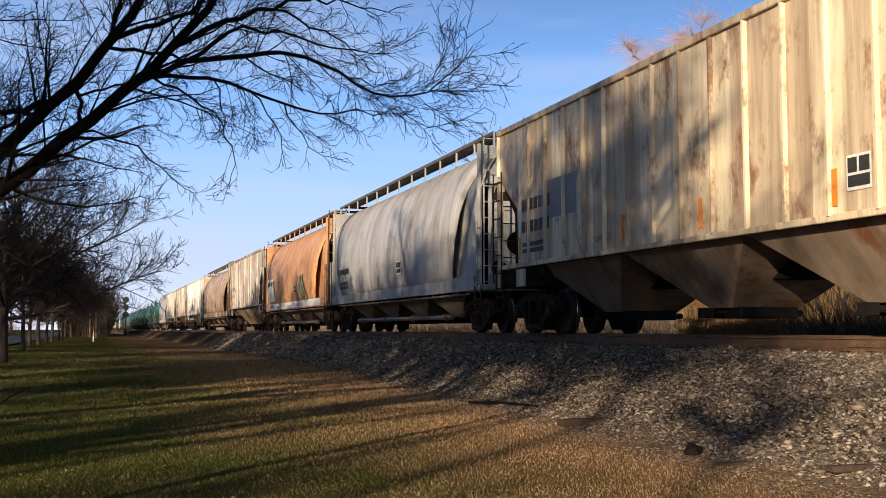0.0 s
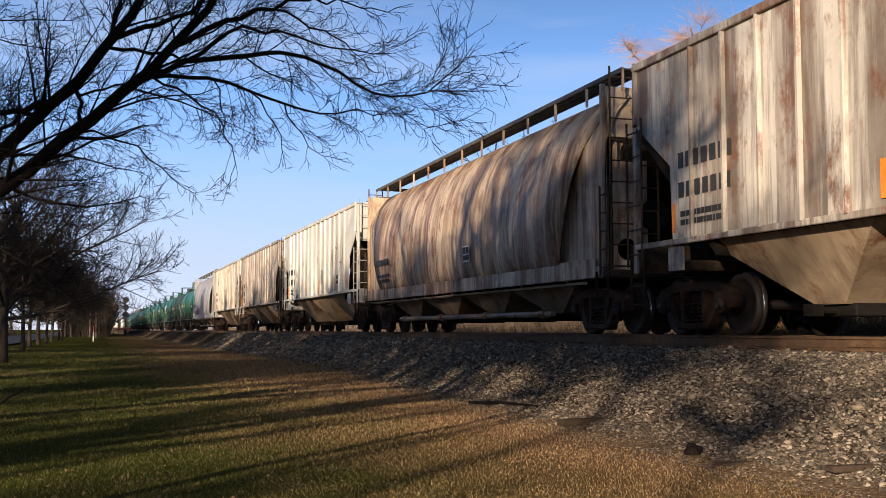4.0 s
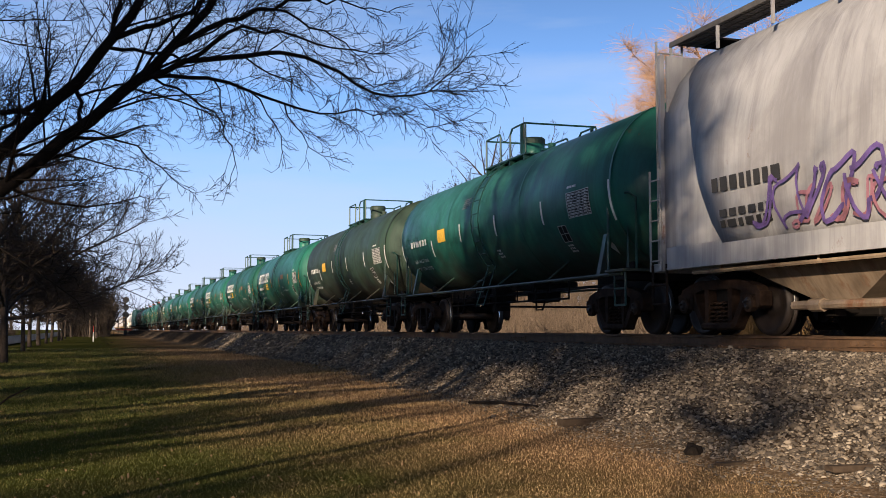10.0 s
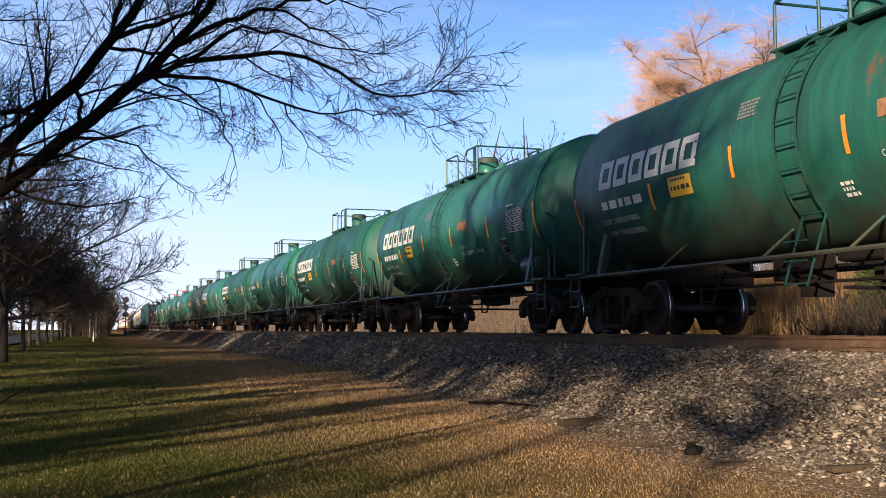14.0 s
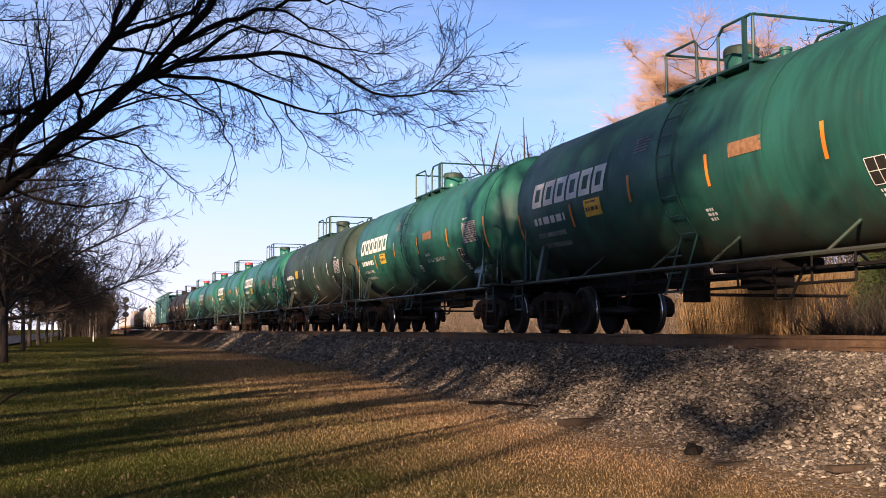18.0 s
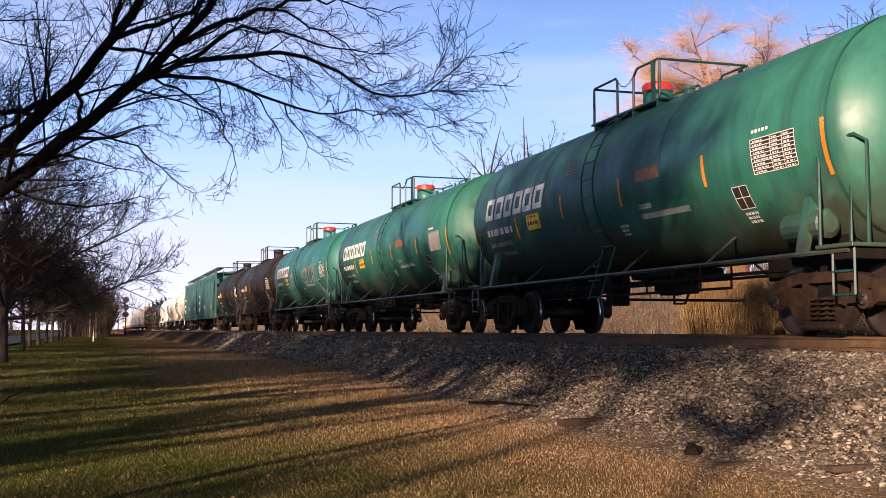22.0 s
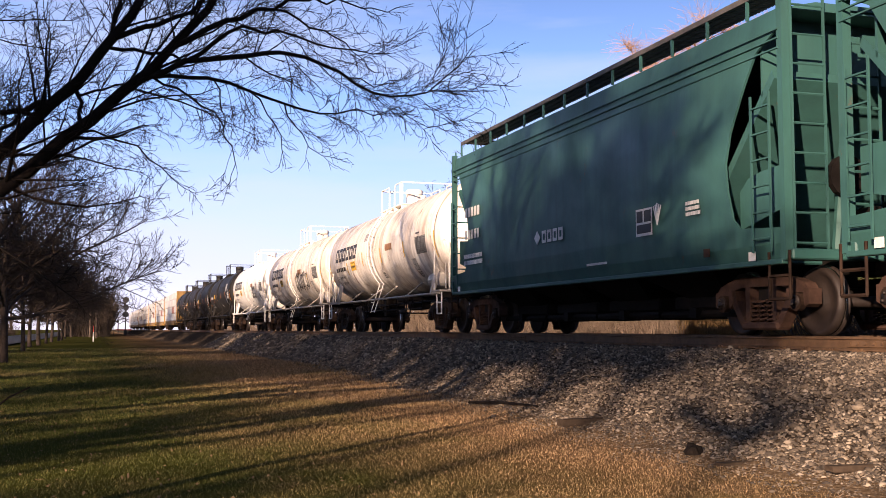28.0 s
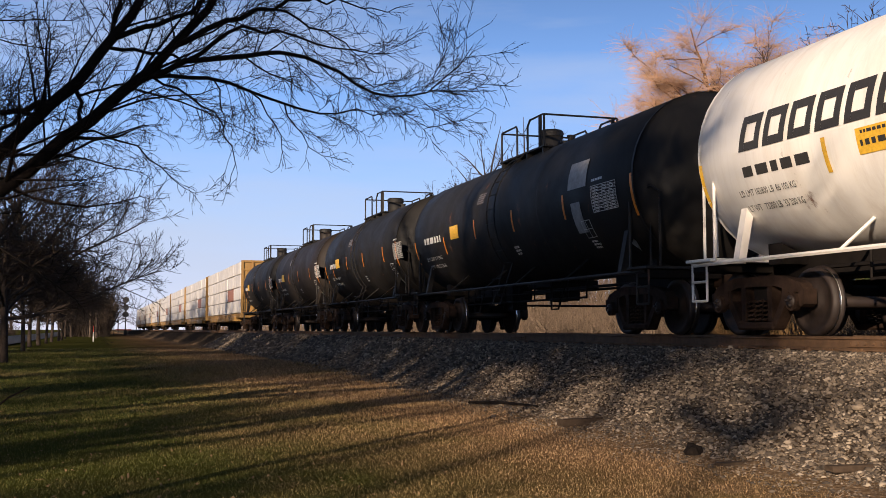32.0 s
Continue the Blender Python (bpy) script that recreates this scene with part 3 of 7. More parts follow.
    for x, y, r, h in ((0.05, -0.45, 0.16, 0.13), (-0.1, -0.95, 0.08, 0.18)):
        bm = bmesh.new()
        tube(bm, [(x, y, zt - 0.1), (x, y, zt + h - 0.05), (x, y, zt + h - 0.045), (x, y, zt + h)], [r, r, r * 1.2, r * 1.2], 12)
        part("valve", bm, P, car)
    # side ladder: bent stiles, each rung a piece of its own
    e = -1
    bm = bmesh.new()
    for dy in (-0.24, 0.24):
        pts = []
        for k in range(13):
            a = -0.75 + k * (1.72 / 12)
            pts.append((e * (TANK_R + 0.10) * math.cos(a), 0.10 + dy, TANK_Z + (TANK_R + 0.10) * math.sin(a)))
        tube(bm, [(e * 1.47, 0.10 + dy, 0.62)] + pts, 0.016, 5)
    lad = part("side_ladder", bm, T, car)
    bm = bmesh.new()
    tube(bm, [(0, -0.24, 0), (0, 0.24, 0)], 0.014, 5)
    rung = part("rung", bm, T, lad)
    spots = [((TANK_R + 0.10) * math.cos(a), TANK_Z + (TANK_R + 0.10) * math.sin(a)) for a in (-0.72 + k * 0.2 for k in range(9))] + [(1.46, 0.66), (1.46, 0.95), (1.46, 1.2)]
    for i, (x, z) in enumerate(spots):
        o = rung
        if i:
            o = new("rung", rung.data)
            o.parent = lad
        o.location = (e * x, 0.10, z)
    # under-tank gear
    bm = bmesh.new()
    tube(bm, [(0, 0, 1.15), (0, 0, 0.70)], 0.2, 10)
    tube(bm, [(-0.62, -half + 2.6, 0.92), (-0.62, half - 2.6, 0.92)], 0.03, 5)
    box(bm, -0.9, -0.55, 0.55, 0.80, 0.52, 1.1)
    box(bm, -0.5, 0.0, 1.6, 2.0, 0.78, 1.1)
    tube(bm, [(-0.9, 0.6, 0.55), (-0.4, 1.6, 0.75)], 0.02, 5)
    tube(bm, [(-1.2, -0.5, 0.60), (1.2, -0.5, 0.60)], 0.025, 5)
    part("brake_rigging", bm, M["dark"], car)
    bm = bmesh.new()
    yb = half - 4.0
    tube(bm, [(-0.95, -yb, 0.70), (-0.95, yb, 0.70)], 0.022, 5)
    tube(bm, [(-0.95, -yb, 0.86), (-0.95, yb, 0.86)], 0.018, 5)
    for k in range(9):
        y = -yb + 2 * yb * k / 8
        tube(bm, [(-0.95, y, 1.12), (-0.95, y, 0.68)], 0.018, 5)
    for y in (-yb + 1.0, yb - 1.2):
        tube(bm, [(-0.95, y, 0.95), (-0.95, y + 0.35, 0.50), (-0.95, y + 0.7, 0.50), (-0.95, y + 0.7, 0.98)], 0.022, 5)
    part("brake_piping", bm, M["dark"], car)
    bm = bmesh.new()
    box(bm, -0.55, 0.55, -0.9, 0.5, 0.98, 1.16, 0.03)
    box(bm, -0.30, 0.30, -0.5, 0.1, 0.72, 1.0, 0.03)
    part("bottom_outlet", bm, M["dark"], car)
    bm = bmesh.new()
    if style == "blocks":
        tube(bm, [(-1.12, -half + 1.45, 1.42), (-1.12, -half + 1.5, 1.42), (-1.12, -half + 2.25, 1.42), (-1.12, -half + 2.3, 1.42)], [0.12, 0.19, 0.19, 0.12], 14)
    else:
        tube(bm, [(-0.45, 2.2, 0.95), (-0.45, 3.2, 0.95)], [0.19, 0.19], 14)
    part("air_reservoir", bm, P if style == "blocks" else M["dark"], car, smooth=False)
    # markings on the near side (and the same on the far side is never seen)
    if style == "blocks":
        bm = bmesh.new()
        y0 = 5.72

        def place(u, v):
            return tank_pt(y0 - u - v * 0.22, TANK_Z - 0.11 + v, 0.007)
        bm.free()
        for k in range(6):
            bm = bmesh.new()
            glyph_bars(bm, lambda u, v: place(u + k * 0.56, v), [CELL], 0.47, 0.47, 0.0)
            part("emblem_block", bm, M["white_mark"], car, "slanted white block of the emblem")
        bm = bmesh.new()
        tank_bars(bm, y0 - 0.80, TANK_Z - 0.32, 1.55, 0.22, 1, seed + 1, 0.95)
        tagged(part("lettering", bm, M["white_mark"], car), kind="stuff")
        bm = bmesh.new()
        patch(bm, 2.62, 3.30, TANK_Z - 0.50, TANK_Z - 0.20, 0.008)
        pl = part("placard", bm, M["yellow_mark"], car, "small yellow notice plate")
        bm = bmesh.new()
        tank_bars(bm, 2.96, TANK_Z - 0.23, 0.50, 0.06, 1, seed + 9, 0.8)
        tank_bars(bm, 2.96, TANK_Z - 0.34, 0.56, 0.11, 1, seed + 10, 0.9)
        for v in bm.verts:
            v.co.x -= 0.005
        tagged(part("print", bm, M["dark_mark"], pl), kind="stuff")
    else:
        bm = bmesh.new()
        tank_bars(bm, sh - 1.65, TANK_Z - 0.12, 1.5, 0.26, 1, seed + 1, 0.95)
        tagged(part("lettering", bm, M["white_mark"], car), kind="stuff")
        bm = bmesh.new()
        patch(bm, 2.70, 3.34, TANK_Z - 0.30, TANK_Z + 0.02, 0.008)
        part("placard", bm, M["yellow_mark"], car, "small yellow notice plate")
    for y, z0, z1 in ((sh - 0.02, -0.75, -0.15), (-sh + 0.05, -0.65, 0.05), (3.9, -0.62, -0.2), (1.5, -0.42, 0.02), (-0.95, -0.46, 0.0), (-3.65, -0.46, 0.0)):
        bm = bmesh.new()
        patch(bm, y - 0.04, y + 0.04, TANK_Z + z0, TANK_Z + z1, 0.009, 5)
        part("reflector", bm, M["orange_mark"], car, "orange reflective strip")
    # ruled data panels
    for yc, zc, w, h, rows, cols in ((-5.40, TANK_Z - 0.22, 0.98, 0.46, 9, 3), (-4.45, TANK_Z - 0.70, 0.36, 0.30, 2, 2)):
        bm = bmesh.new()
        patch(bm, yc - w / 2, yc + w / 2, zc - h / 2, zc + h / 2, 0.006)
        pl = part("data_panel", bm, M["soot_mark"], car, "dark ruled data panel with small print")
        bm = bmesh.new()
        for i in range(rows + 1):
            z = zc - h / 2 + h * i / rows
            patch(bm, yc - w / 2, yc + w / 2, z - 0.005, z + 0.005, 0.010, 1)
        for i in range(cols + 1):
            y = yc + w / 2 - w * (0, 0.46, 0.73, 1)[i] if cols == 3 else yc + w / 2 - w * i / 2
            patch(bm, y - 0.007, y + 0.007, zc - h / 2, zc + h / 2, 0.010, 4)
        if cols == 3:
            for q, ww in ((0.25, 0.40), (0.59, 0.2), (0.86, 0.2)):
                tank_bars(bm, yc + w / 2 - w * q, zc + h / 2 - h / rows * 0.42, w * ww, h, rows, seed + rows, 0.5)
        for v in bm.verts:
            v.co.x -= 0.004
        tagged(part("small_print", bm, M["white_mark"], pl), kind="stuff")
    bm = bmesh.new()
    tank_bars(bm, -5.15, TANK_Z + 0.14, 0.45, 0.07, 1, seed + 7, 0.8)
    tank_bars(bm, -4.45, TANK_Z - 0.90, 0.30, 0.16, 3, seed + 6, 0.6)
    tank_bars(bm, -0.75, TANK_Z - 0.75, 0.30, 0.20, 3, seed + 12, 0.6)
    tagged(part("small_print", bm, M["white_mark"], car), kind="stuff")
    bm = bmesh.new()
    tank_bars(bm, 1.1, TANK_Z + 0.60, 0.55, 0.26, 5, seed + 8, 0.7)
    tagged(part("small_print", bm, M["grey_mark"], car), kind="stuff")
    if style == "blocks":
        bm = bmesh.new()
        patch(bm, -2.35, -1.55, TANK_Z - 0.14, TANK_Z + 0.06, 0.007)
        part("notice_plate", bm, M["orange_faded"], car, "faded orange notice plate")
    bm = bmesh.new()
    yd, zd = -sh + 0.75, TANK_Z - 1.02
    vs = [bm.verts.new(tank_pt(yd + a, zd + b, 0.014)) for a, b in ((0, -0.16), (0.12, 0), (0, 0.16), (-0.12, 0))]
    bm.faces.new(vs[::-1])
    part("hazard_diamond", bm, M["white_mark"], car, "white diamond placard")
    return car


# -- covered hoppers --
def hopper_funnels(car, length, n, z_top, mat, x_top=1.42, low=False, x_low=0.42):
    half = length / 2
    usable = length - 5.2
    w = usable / n
    for k in range(n):
        y0 = -usable / 2 + k * w
        c = y0 + w / 2
        bm = bmesh.new()
        loft(bm, [[(-x_top, y0 + 0.05, z_top), (x_top, y0 + 0.05, z_top), (x_top, y0 + w - 0.05, z_top), (-x_top, y0 + w - 0.05, z_top)],
                  [(-x_low, c - 0.32, 0.42), (x_low, c - 0.32, 0.42), (x_low, c + 0.32, 0.42), (-x_low, c + 0.32, 0.42)]])
        f = part("hopper_funnel", bm, mat, car)
        bm = bmesh.new()
        box(bm, -0.52, 0.52, c - 0.42, c + 0.42, 0.26, 0.43, 0.02)
        tube(bm, [(-0.85, c, 0.34), (0.85, c, 0.34)], 0.05, 8)
        box(bm, -0.95, -0.78, c - 0.1, c + 0.1, 0.26, 0.42)
        if low:
            box(bm, -0.72, 0.72, c - w * 0.40, c + w * 0.40, 0.40, 0.62, 0.04)
            tube(bm, [(-0.80, c - w * 0.48, 0.33), (-0.80, c + w * 0.48, 0.33)], 0.06, 6)
        part("outlet_gate", bm, M["dark"], f)


def hopper_common(car, length, n, z_sill, mat, steel, rng, z_slope=3.1, slope=None, sx=1.40):
    half = length / 2
    bm = bmesh.new()
    box(bm, -0.32, 0.32, -half + 0.6, half - 0.6, 0.82, 1.12, 0.02)
    part("centre_sill", bm, M["dark"], car)
    for s in (-1, 1):
        # end slope sheet from the end's top down to the first funnel
        bm = bmesh.new()
        a, b = s * (half - 0.85), s * (half - 3.0)
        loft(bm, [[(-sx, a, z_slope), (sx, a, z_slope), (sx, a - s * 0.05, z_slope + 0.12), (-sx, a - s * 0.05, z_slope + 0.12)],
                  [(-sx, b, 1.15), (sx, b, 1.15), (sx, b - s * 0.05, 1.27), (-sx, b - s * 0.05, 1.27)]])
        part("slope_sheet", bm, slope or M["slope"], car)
        bm = bmesh.new()
        box(bm, -1.45, 1.45, s * (half - 0.45), s * (half - 0.75), 0.98, z_sill + 0.02, 0.02)
        box(bm, -1.3, 1.3, s * (half - 1.4), s * (half - 2.1), 0.98, 1.14, 0.02)
        part("end_sill", bm, mat if mat is M["teal"] else M["ladder"], car)
        make_truck(car, s * (half - 1.76), steel)
        add_coupler(car, s * half, s)
        bm = bmesh.new()
        tube(bm, [(0.55, s * (half - 1.0), 1.6), (0.55, s * (half - 1.6), 1.6)], 0.22, 14)
        part("air_reservoir", bm, M["dark"], car)
        bm = bmesh.new()
        tube(bm, [(-0.5, s * (half - 0.62), 1.25), (-0.5, s * (half - 0.62), 2.3)], 0.03, 6)
        tube(bm, [(-0.5, s * (half - 0.66), 2.1), (-0.5, s * (half - 0.56), 2.1)], 0.28, 14)
        part("brake_wheel", bm, M["dark"], car)
        for e in (-1, 1):
            bm = bmesh.new()
            x = e * 1.47
            for dy in (0.5, 0.95):
                tube(bm, [(x, s * (half - dy), z_sill), (x, s * (half - dy), 0.48)], 0.022, 5)
            for z in (0.48, 0.78):
                tube(bm, [(x, s * (half - 0.5), z), (x, s * (half - 0.95), z)], 0.022, 5)
            part("step", bm, M["truck"], car)


def running_board(car, length, z, half_w, mat, posts=12, hang=0.3, inset=0.55):
    half = length / 2 - inset
    for e in (-1, 1):
        bm = bmesh.new()
        n = int(2 * half / 0.085)
        for k in range(n):
            y = -half + 2 * half * (k + 0.5) / n
            box(bm, e * half_w - e * 0.02, e * (half_w - 0.55), y - 0.024, y + 0.024, z - 0.028, z - 0.002)
        for d in (0.15, 0.30, 0.45):
            box(bm, e * (half_w - d) - 0.012, e * (half_w - d) + 0.012, -half, half, z - 0.04, z)
        box(bm, e * half_w - 0.025, e * half_w + 0.01, -half, half, z - 0.07, z + 0.01)
        part("running_board", bm, M["grating"], car, "open steel grating walkway")
        for k in range(posts):
            bm = bmesh.new()
            y = -half + 2 * half * k / (posts - 1)
            box(bm, e * half_w - 0.02, e * half_w + 0.02, y - 0.02, y + 0.02, z - hang, z)
            part("board_support", bm, mat, car)
    for s in (-1, 1):
        bm = bmesh.new()
        box(bm, -half_w + 0.56, half_w - 0.56, s * half, s * (half - 0.6), z - 0.035, z - 0.004)
        part("end_board", bm, M["dark"], car)


def make_corrugated_hopper(length, seed, ribs=17):
    """Straight-sided covered hopper with outside posts."""
    rng = random.Random(seed)
    P, L = M["beige"], M["ladder"]
    car = empty("covered_hopper")
    half = length / 2
    X, z0, z1, zr = 1.50, 1.44, 4.35, 4.49
    ye = half - 0.75
    side = [(-ye, z1), (-ye, 3.40), (-ye + 1.12, 2.60), (-ye + 1.18, z0), (ye - 1.18, z0), (ye - 1.12, 2.60), (ye, 3.40), (ye, z1)]
    for e in (-1, 1):
        bm = bmesh.new()
        prism_x(bm, side, e * X, e * (X - 0.02))
        part("side_sheet", bm, P, car)
        pitch = 2 * (ye - 0.05) / ribs
        for k in range(ribs + 1):
            y = -ye + 0.05 + k * pitch
            if abs(y) > ye - 1.14:
                if abs(y) < ye - 0.3:
                    continue
                zb = 3.42
            else:
                zb = z0
            bm = bmesh.new()
            loft(bm, [[(e * X, y - 0.045, z), (e * (X + 0.055), y - 0.022, z), (e * (X + 0.055), y + 0.022, z), (e * X, y + 0.045, z)] for z in (zb, z1)])
            part("side_post", bm, P, car)
        bm = bmesh.new()
        box(bm, e * (X - 0.04), e * (X + 0.03), -ye, ye, z0 - 0.07, z0 + 0.02, 0.01)
        part("side_sill", bm, P, car)
        bm = bmesh.new()
        box(bm, e * (X - 0.02), e * (X + 0.06), -ye, ye, z1 - 0.05, z1 + 0.07, 0.01)
        part("top_chord", bm, P, car)
    bm = bmesh.new()
    loft(bm, [[(-X, y, z1 + 0.02), (X, y, z1 + 0.02), (0.7, y, zr), (-0.7, y, zr)] for y in (-ye, ye)])
    part("roof", bm, P, car)
    bm = bmesh.new()
    box(bm, -0.28, 0.28, -ye + 0.8, ye - 0.8, zr, zr + 0.07, 0.01)
    part("hatch", bm, P, car)
    running_board(car, length, zr + 0.12, 0.78, P, 12, 0.14)
    for s in (-1, 1):
        bm = bmesh.new()
        box(bm, -X, X, s * ye, s * (ye - 0.03), 3.1, z1)
        part("end_sheet", bm, P, car)
        for e in (-1, 1):
            bm = bmesh.new()
            box(bm, e * 1.44 - 0.05, e * 1.44 + 0.05, s * (ye + 0.02), s * (ye + 0.12), 1.0, 3.4)
            part("corner_post", bm, P, car)
            bm = bmesh.new()
            prism_x(bm, [(s * (ye - 1.42), 0.98), (s * (ye - 1.02), 0.98), (s * (ye - 1.02), z0 - 0.1), (s * (ye - 1.42), z0 - 0.1)], e * 1.44, e * 1.49)
            part("jacking_pad", bm, P, car)
            ladder("side_ladder", car, (e * 1.53, s * (ye + 0.0), 1.1), (e * 1.53, s * (ye + 0.0), 3.5 if s > 0 else 2.9), 0.5, 6 if s > 0 else 5, L, r=0.014)
            ladder("end_ladder", car, (e * 1.22, s * (ye + 0.16), 1.1), (e * 1.22, s * (ye + 0.16), 4.5), 0.42, 9, L, 'x', 0.014)
    hopper_common(car, length, 3, z0, P, "truck", rng, 3.12)
    hopper_funnels(car, length, 3, z0 - 0.06, M["funnel"], 1.34, False, 0.60)
    x = -X - 0.012
    bm = bmesh.new()
    bars_on(bm, x, ye - 2.2, 2.75, 1.6, 0.36, 1, seed)
    bars_on(bm, x, ye - 2.2, 2.30, 1.6, 0.36, 1, seed + 1)
    bars_on(bm, x, ye - 2.1, 1.86, 1.3, 0.26, 2, seed + 2)
    tagged(part("lettering", bm, M["dark_mark"], car), kind="stuff")
    stencil(car, lambda l: on_flat(x - l), -4.49, 1.91, 0.44, 0.42, 0.004)
    for y in (ye - 1.25, 1.55, -0.98, -4.04, -ye + 1.4):
        bm = bmesh.new()
        box(bm, x - 0.008, x, y - 0.05, y + 0.05, 1.55, 2.0)
        part("reflector", bm, M["orange_mark"], car, "orange reflective strip")
    return car


def barrel_x(z):
    """Half-width of the round-sided body at height z."""
    zs = [0.95, 1.22, 1.6, 2.2, 2.88, 3.45, 3.98, 4.32, 4.44]
    xs = [1.44, 1.47, 1.56, 1.60, 1.55, 1.42, 1.18, 0.88, 0.70]
    return float(np.interp(z, zs, xs))


def make_round_hopper(length, seed):
    """Round-sided covered hopper, its walkway on posts above the roof."""
    rng = random.Random(seed)
    P, L = M["barrel_grey"], M["ladder"]
    car = empty("covered_hopper")
    half = length / 2
    zs = [1.24, 1.4, 1.6, 1.8, 2.0, 2.2, 2.4, 2.6, 2.75, 2.9, 3.05, 3.2, 3.35, 3.5, 3.65, 3.8, 3.95, 4.08, 4.2, 4.32, 4.44]

    def y_end(z):
        return half - float(np.interp(z, [1.24, 1.6, 2.0, 2.35, 2.7, 3.0, 3.35, 3.7, 4.05, 4.44], [2.62, 2.42, 2.22, 2.08, 1.95, 1.84, 1.64, 1.42, 1.15, 0.90]))
    for e in (-1, 1):
        bm = bmesh.new()
        rows = []
        for z in zs:
            ye = y_end(z)
            rows.append([bm.verts.new((e * barrel_x(z), -ye + 2 * ye * k / 14, z)) for k in range(15)])
        for a, b in zip(rows, rows[1:]):
            for k in range(14):
                bm.faces.new((a[k], a[k + 1], b[k + 1], b[k]))
        part("side_sheet", thicken(bm, 0.03, e), P, car, smooth=True)
        bm = bmesh.new()
        prism_x(bm, [(-half + 1.0, 1.02), (half - 1.0, 1.02), (half - 1.0, 1.34), (-half + 1.0, 1.34)], e * 1.46, e * 1.49)
        box(bm, e * 1.42, e * 1.50, -half + 1.0, half - 1.0, 1.00, 1.03)
        part("side_sill", bm, P, car)
        for s in (-1, 1):
            # end panel that curves inwards behind the barrel's edge
            bm = bmesh.new()
            a = s * (half - 0.72)
            rows = []
            for z in (1.0, 1.24, 1.6, 2.0, 2.4, 2.8, 3.1, 3.4, 3.65, 3.95, 4.25):
                rows.append([bm.verts.new((e * min(float(np.interp(d, [0.72, 1.2, 1.6, 2.0, 2.4, 2.7, 2.95], [1.40, 1.40, 1.39, 1.37, 1.35, 1.34, 1.52])), barrel_x(z) - 0.035), s * (half - d), z)) for d in (0.72, 1.2, 1.6, 2.0, 2.4, 2.7, 2.95)])
            for p, q in zip(rows, rows[1:]):
                for k in range(6):
                    bm.faces.new((p[k], p[k + 1], q[k + 1], q[k]))
            part("end_panel", thicken(bm, 0.03, e), P, car, smooth=True)
            bm = bmesh.new()
            x0, x1 = sorted((e * 0.42, e * 1.10))
            plate_hole(bm, x0, x1, 1.0, 3.75, e * 0.82, 1.52, 0.20, s * (half - 1.02), -s * 0.03)
            part("bulkhead", bm, P, car)
            bm = bmesh.new()
            box(bm, e * 1.41, e * 1.425, s * (half - 0.95), s * (half - 1.20), 1.04, 1.20)
            part("tag_plate", bm, M["white_mark"], car, "small cream plate on the end panel")
            bm = bmesh.new()
            box(bm, e * 1.42 - 0.04, e * 1.42 + 0.04, a - s * 0.08, a, 1.0, 4.42)
            part("corner_post", bm, P, car)
            ladder("side_ladder", car, (e * 1.48, s * (half - 0.62), 1.0), (e * 1.48, s * (half - 0.62), 2.6), 0.32, 5, L, r=0.014)
            ladder("end_ladder", car, (e * 1.15, s * (half - 0.55), 1.0), (e * 1.15, s * (half - 0.55), 4.7), 0.46, 10, L, 'x', 0.014)
    bm = bmesh.new()
    loft(bm, [[(-0.72, y, 4.40), (0.72, y, 4.40), (0.5, y, 4.50), (-0.5, y, 4.50)] for y in (-half + 0.95, half - 0.95)])
    part("roof", bm, P, car)
    bm = bmesh.new()
    box(bm, -0.25, 0.25, -half + 1.6, half - 1.6, 4.50, 4.60, 0.02)
    part("hatch", bm, P, car)
    running_board(car, length, 4.69, 1.12, P, 13, 0.42)
    for s in (-1, 1):
        bm = bmesh.new()
        box(bm, -1.36, 1.36, s * (half - 0.80), s * (half - 0.84), 3.5, 4.40)
        part("end_sheet", bm, P, car)
    hopper_common(car, length, 4, 1.1, P, "truck_red" if seed % 2 else "truck", rng, 3.3, None, 0.95)
    hopper_funnels(car, length, 4, 0.92, M["funnel_dark"], 1.12, False, 0.78)
    for e in (-1, 1):
        bm = bmesh.new()
        tube(bm, [(e * 1.38, -half + 1.6, 0.93), (e * 1.38, half - 1.6, 0.93)], 0.03, 6)
        for k in range(7):
            y = -half + 2.4 + k * (length - 4.8) / 6
            tube(bm, [(e * 1.38, y, 0.93), (e * 1.40, y, 1.04)], 0.02, 5)
        part("side_rail", bm, M["funnel"], car)
    bm = bmesh.new()
    tube(bm, [(-1.12, -half + 3.7, 0.40), (-1.12, half - 3.7, 0.40)], 0.06, 8)
    for k in range(4):
        tube(bm, [(-1.12, -half + 4.2 + k * (length - 8.4) / 3 - 0.12, 0.40), (-1.12, -half + 4.2 + k * (length - 8.4) / 3 + 0.12, 0.40)], 0.09, 8)
    part("discharge_pipe", bm, M["funnel_dark"], car, "rusty pipe under the outlets")
    bm = bmesh.new()
    for (yy, z, w, h, n) in ((half - 3.3, 2.2, 1.5, 0.28, 1), (half - 3.3, 1.75, 1.2, 0.3, 2)):
        for i in range(n):
            y = yy + w / 2
            while y > yy - w / 2:
                ww = rng.uniform(0.1, 0.22)
                zz = z - i * h / n
                hh = h / n * 0.7
                vs = [bm.verts.new((-barrel_x(q) - 0.034, p, q)) for p, q in ((y, zz), (y - ww, zz), (y - ww, zz - hh), (y, zz - hh))]
                bm.faces.new(vs)
                y -= ww + 0.06
    tagged(part("lettering", bm, M["dark_mark"], car), kind="stuff")
    stencil(car, on_round, -1.75, 1.86, 0.48, 0.38, 0.036)
    bm = bmesh.new()
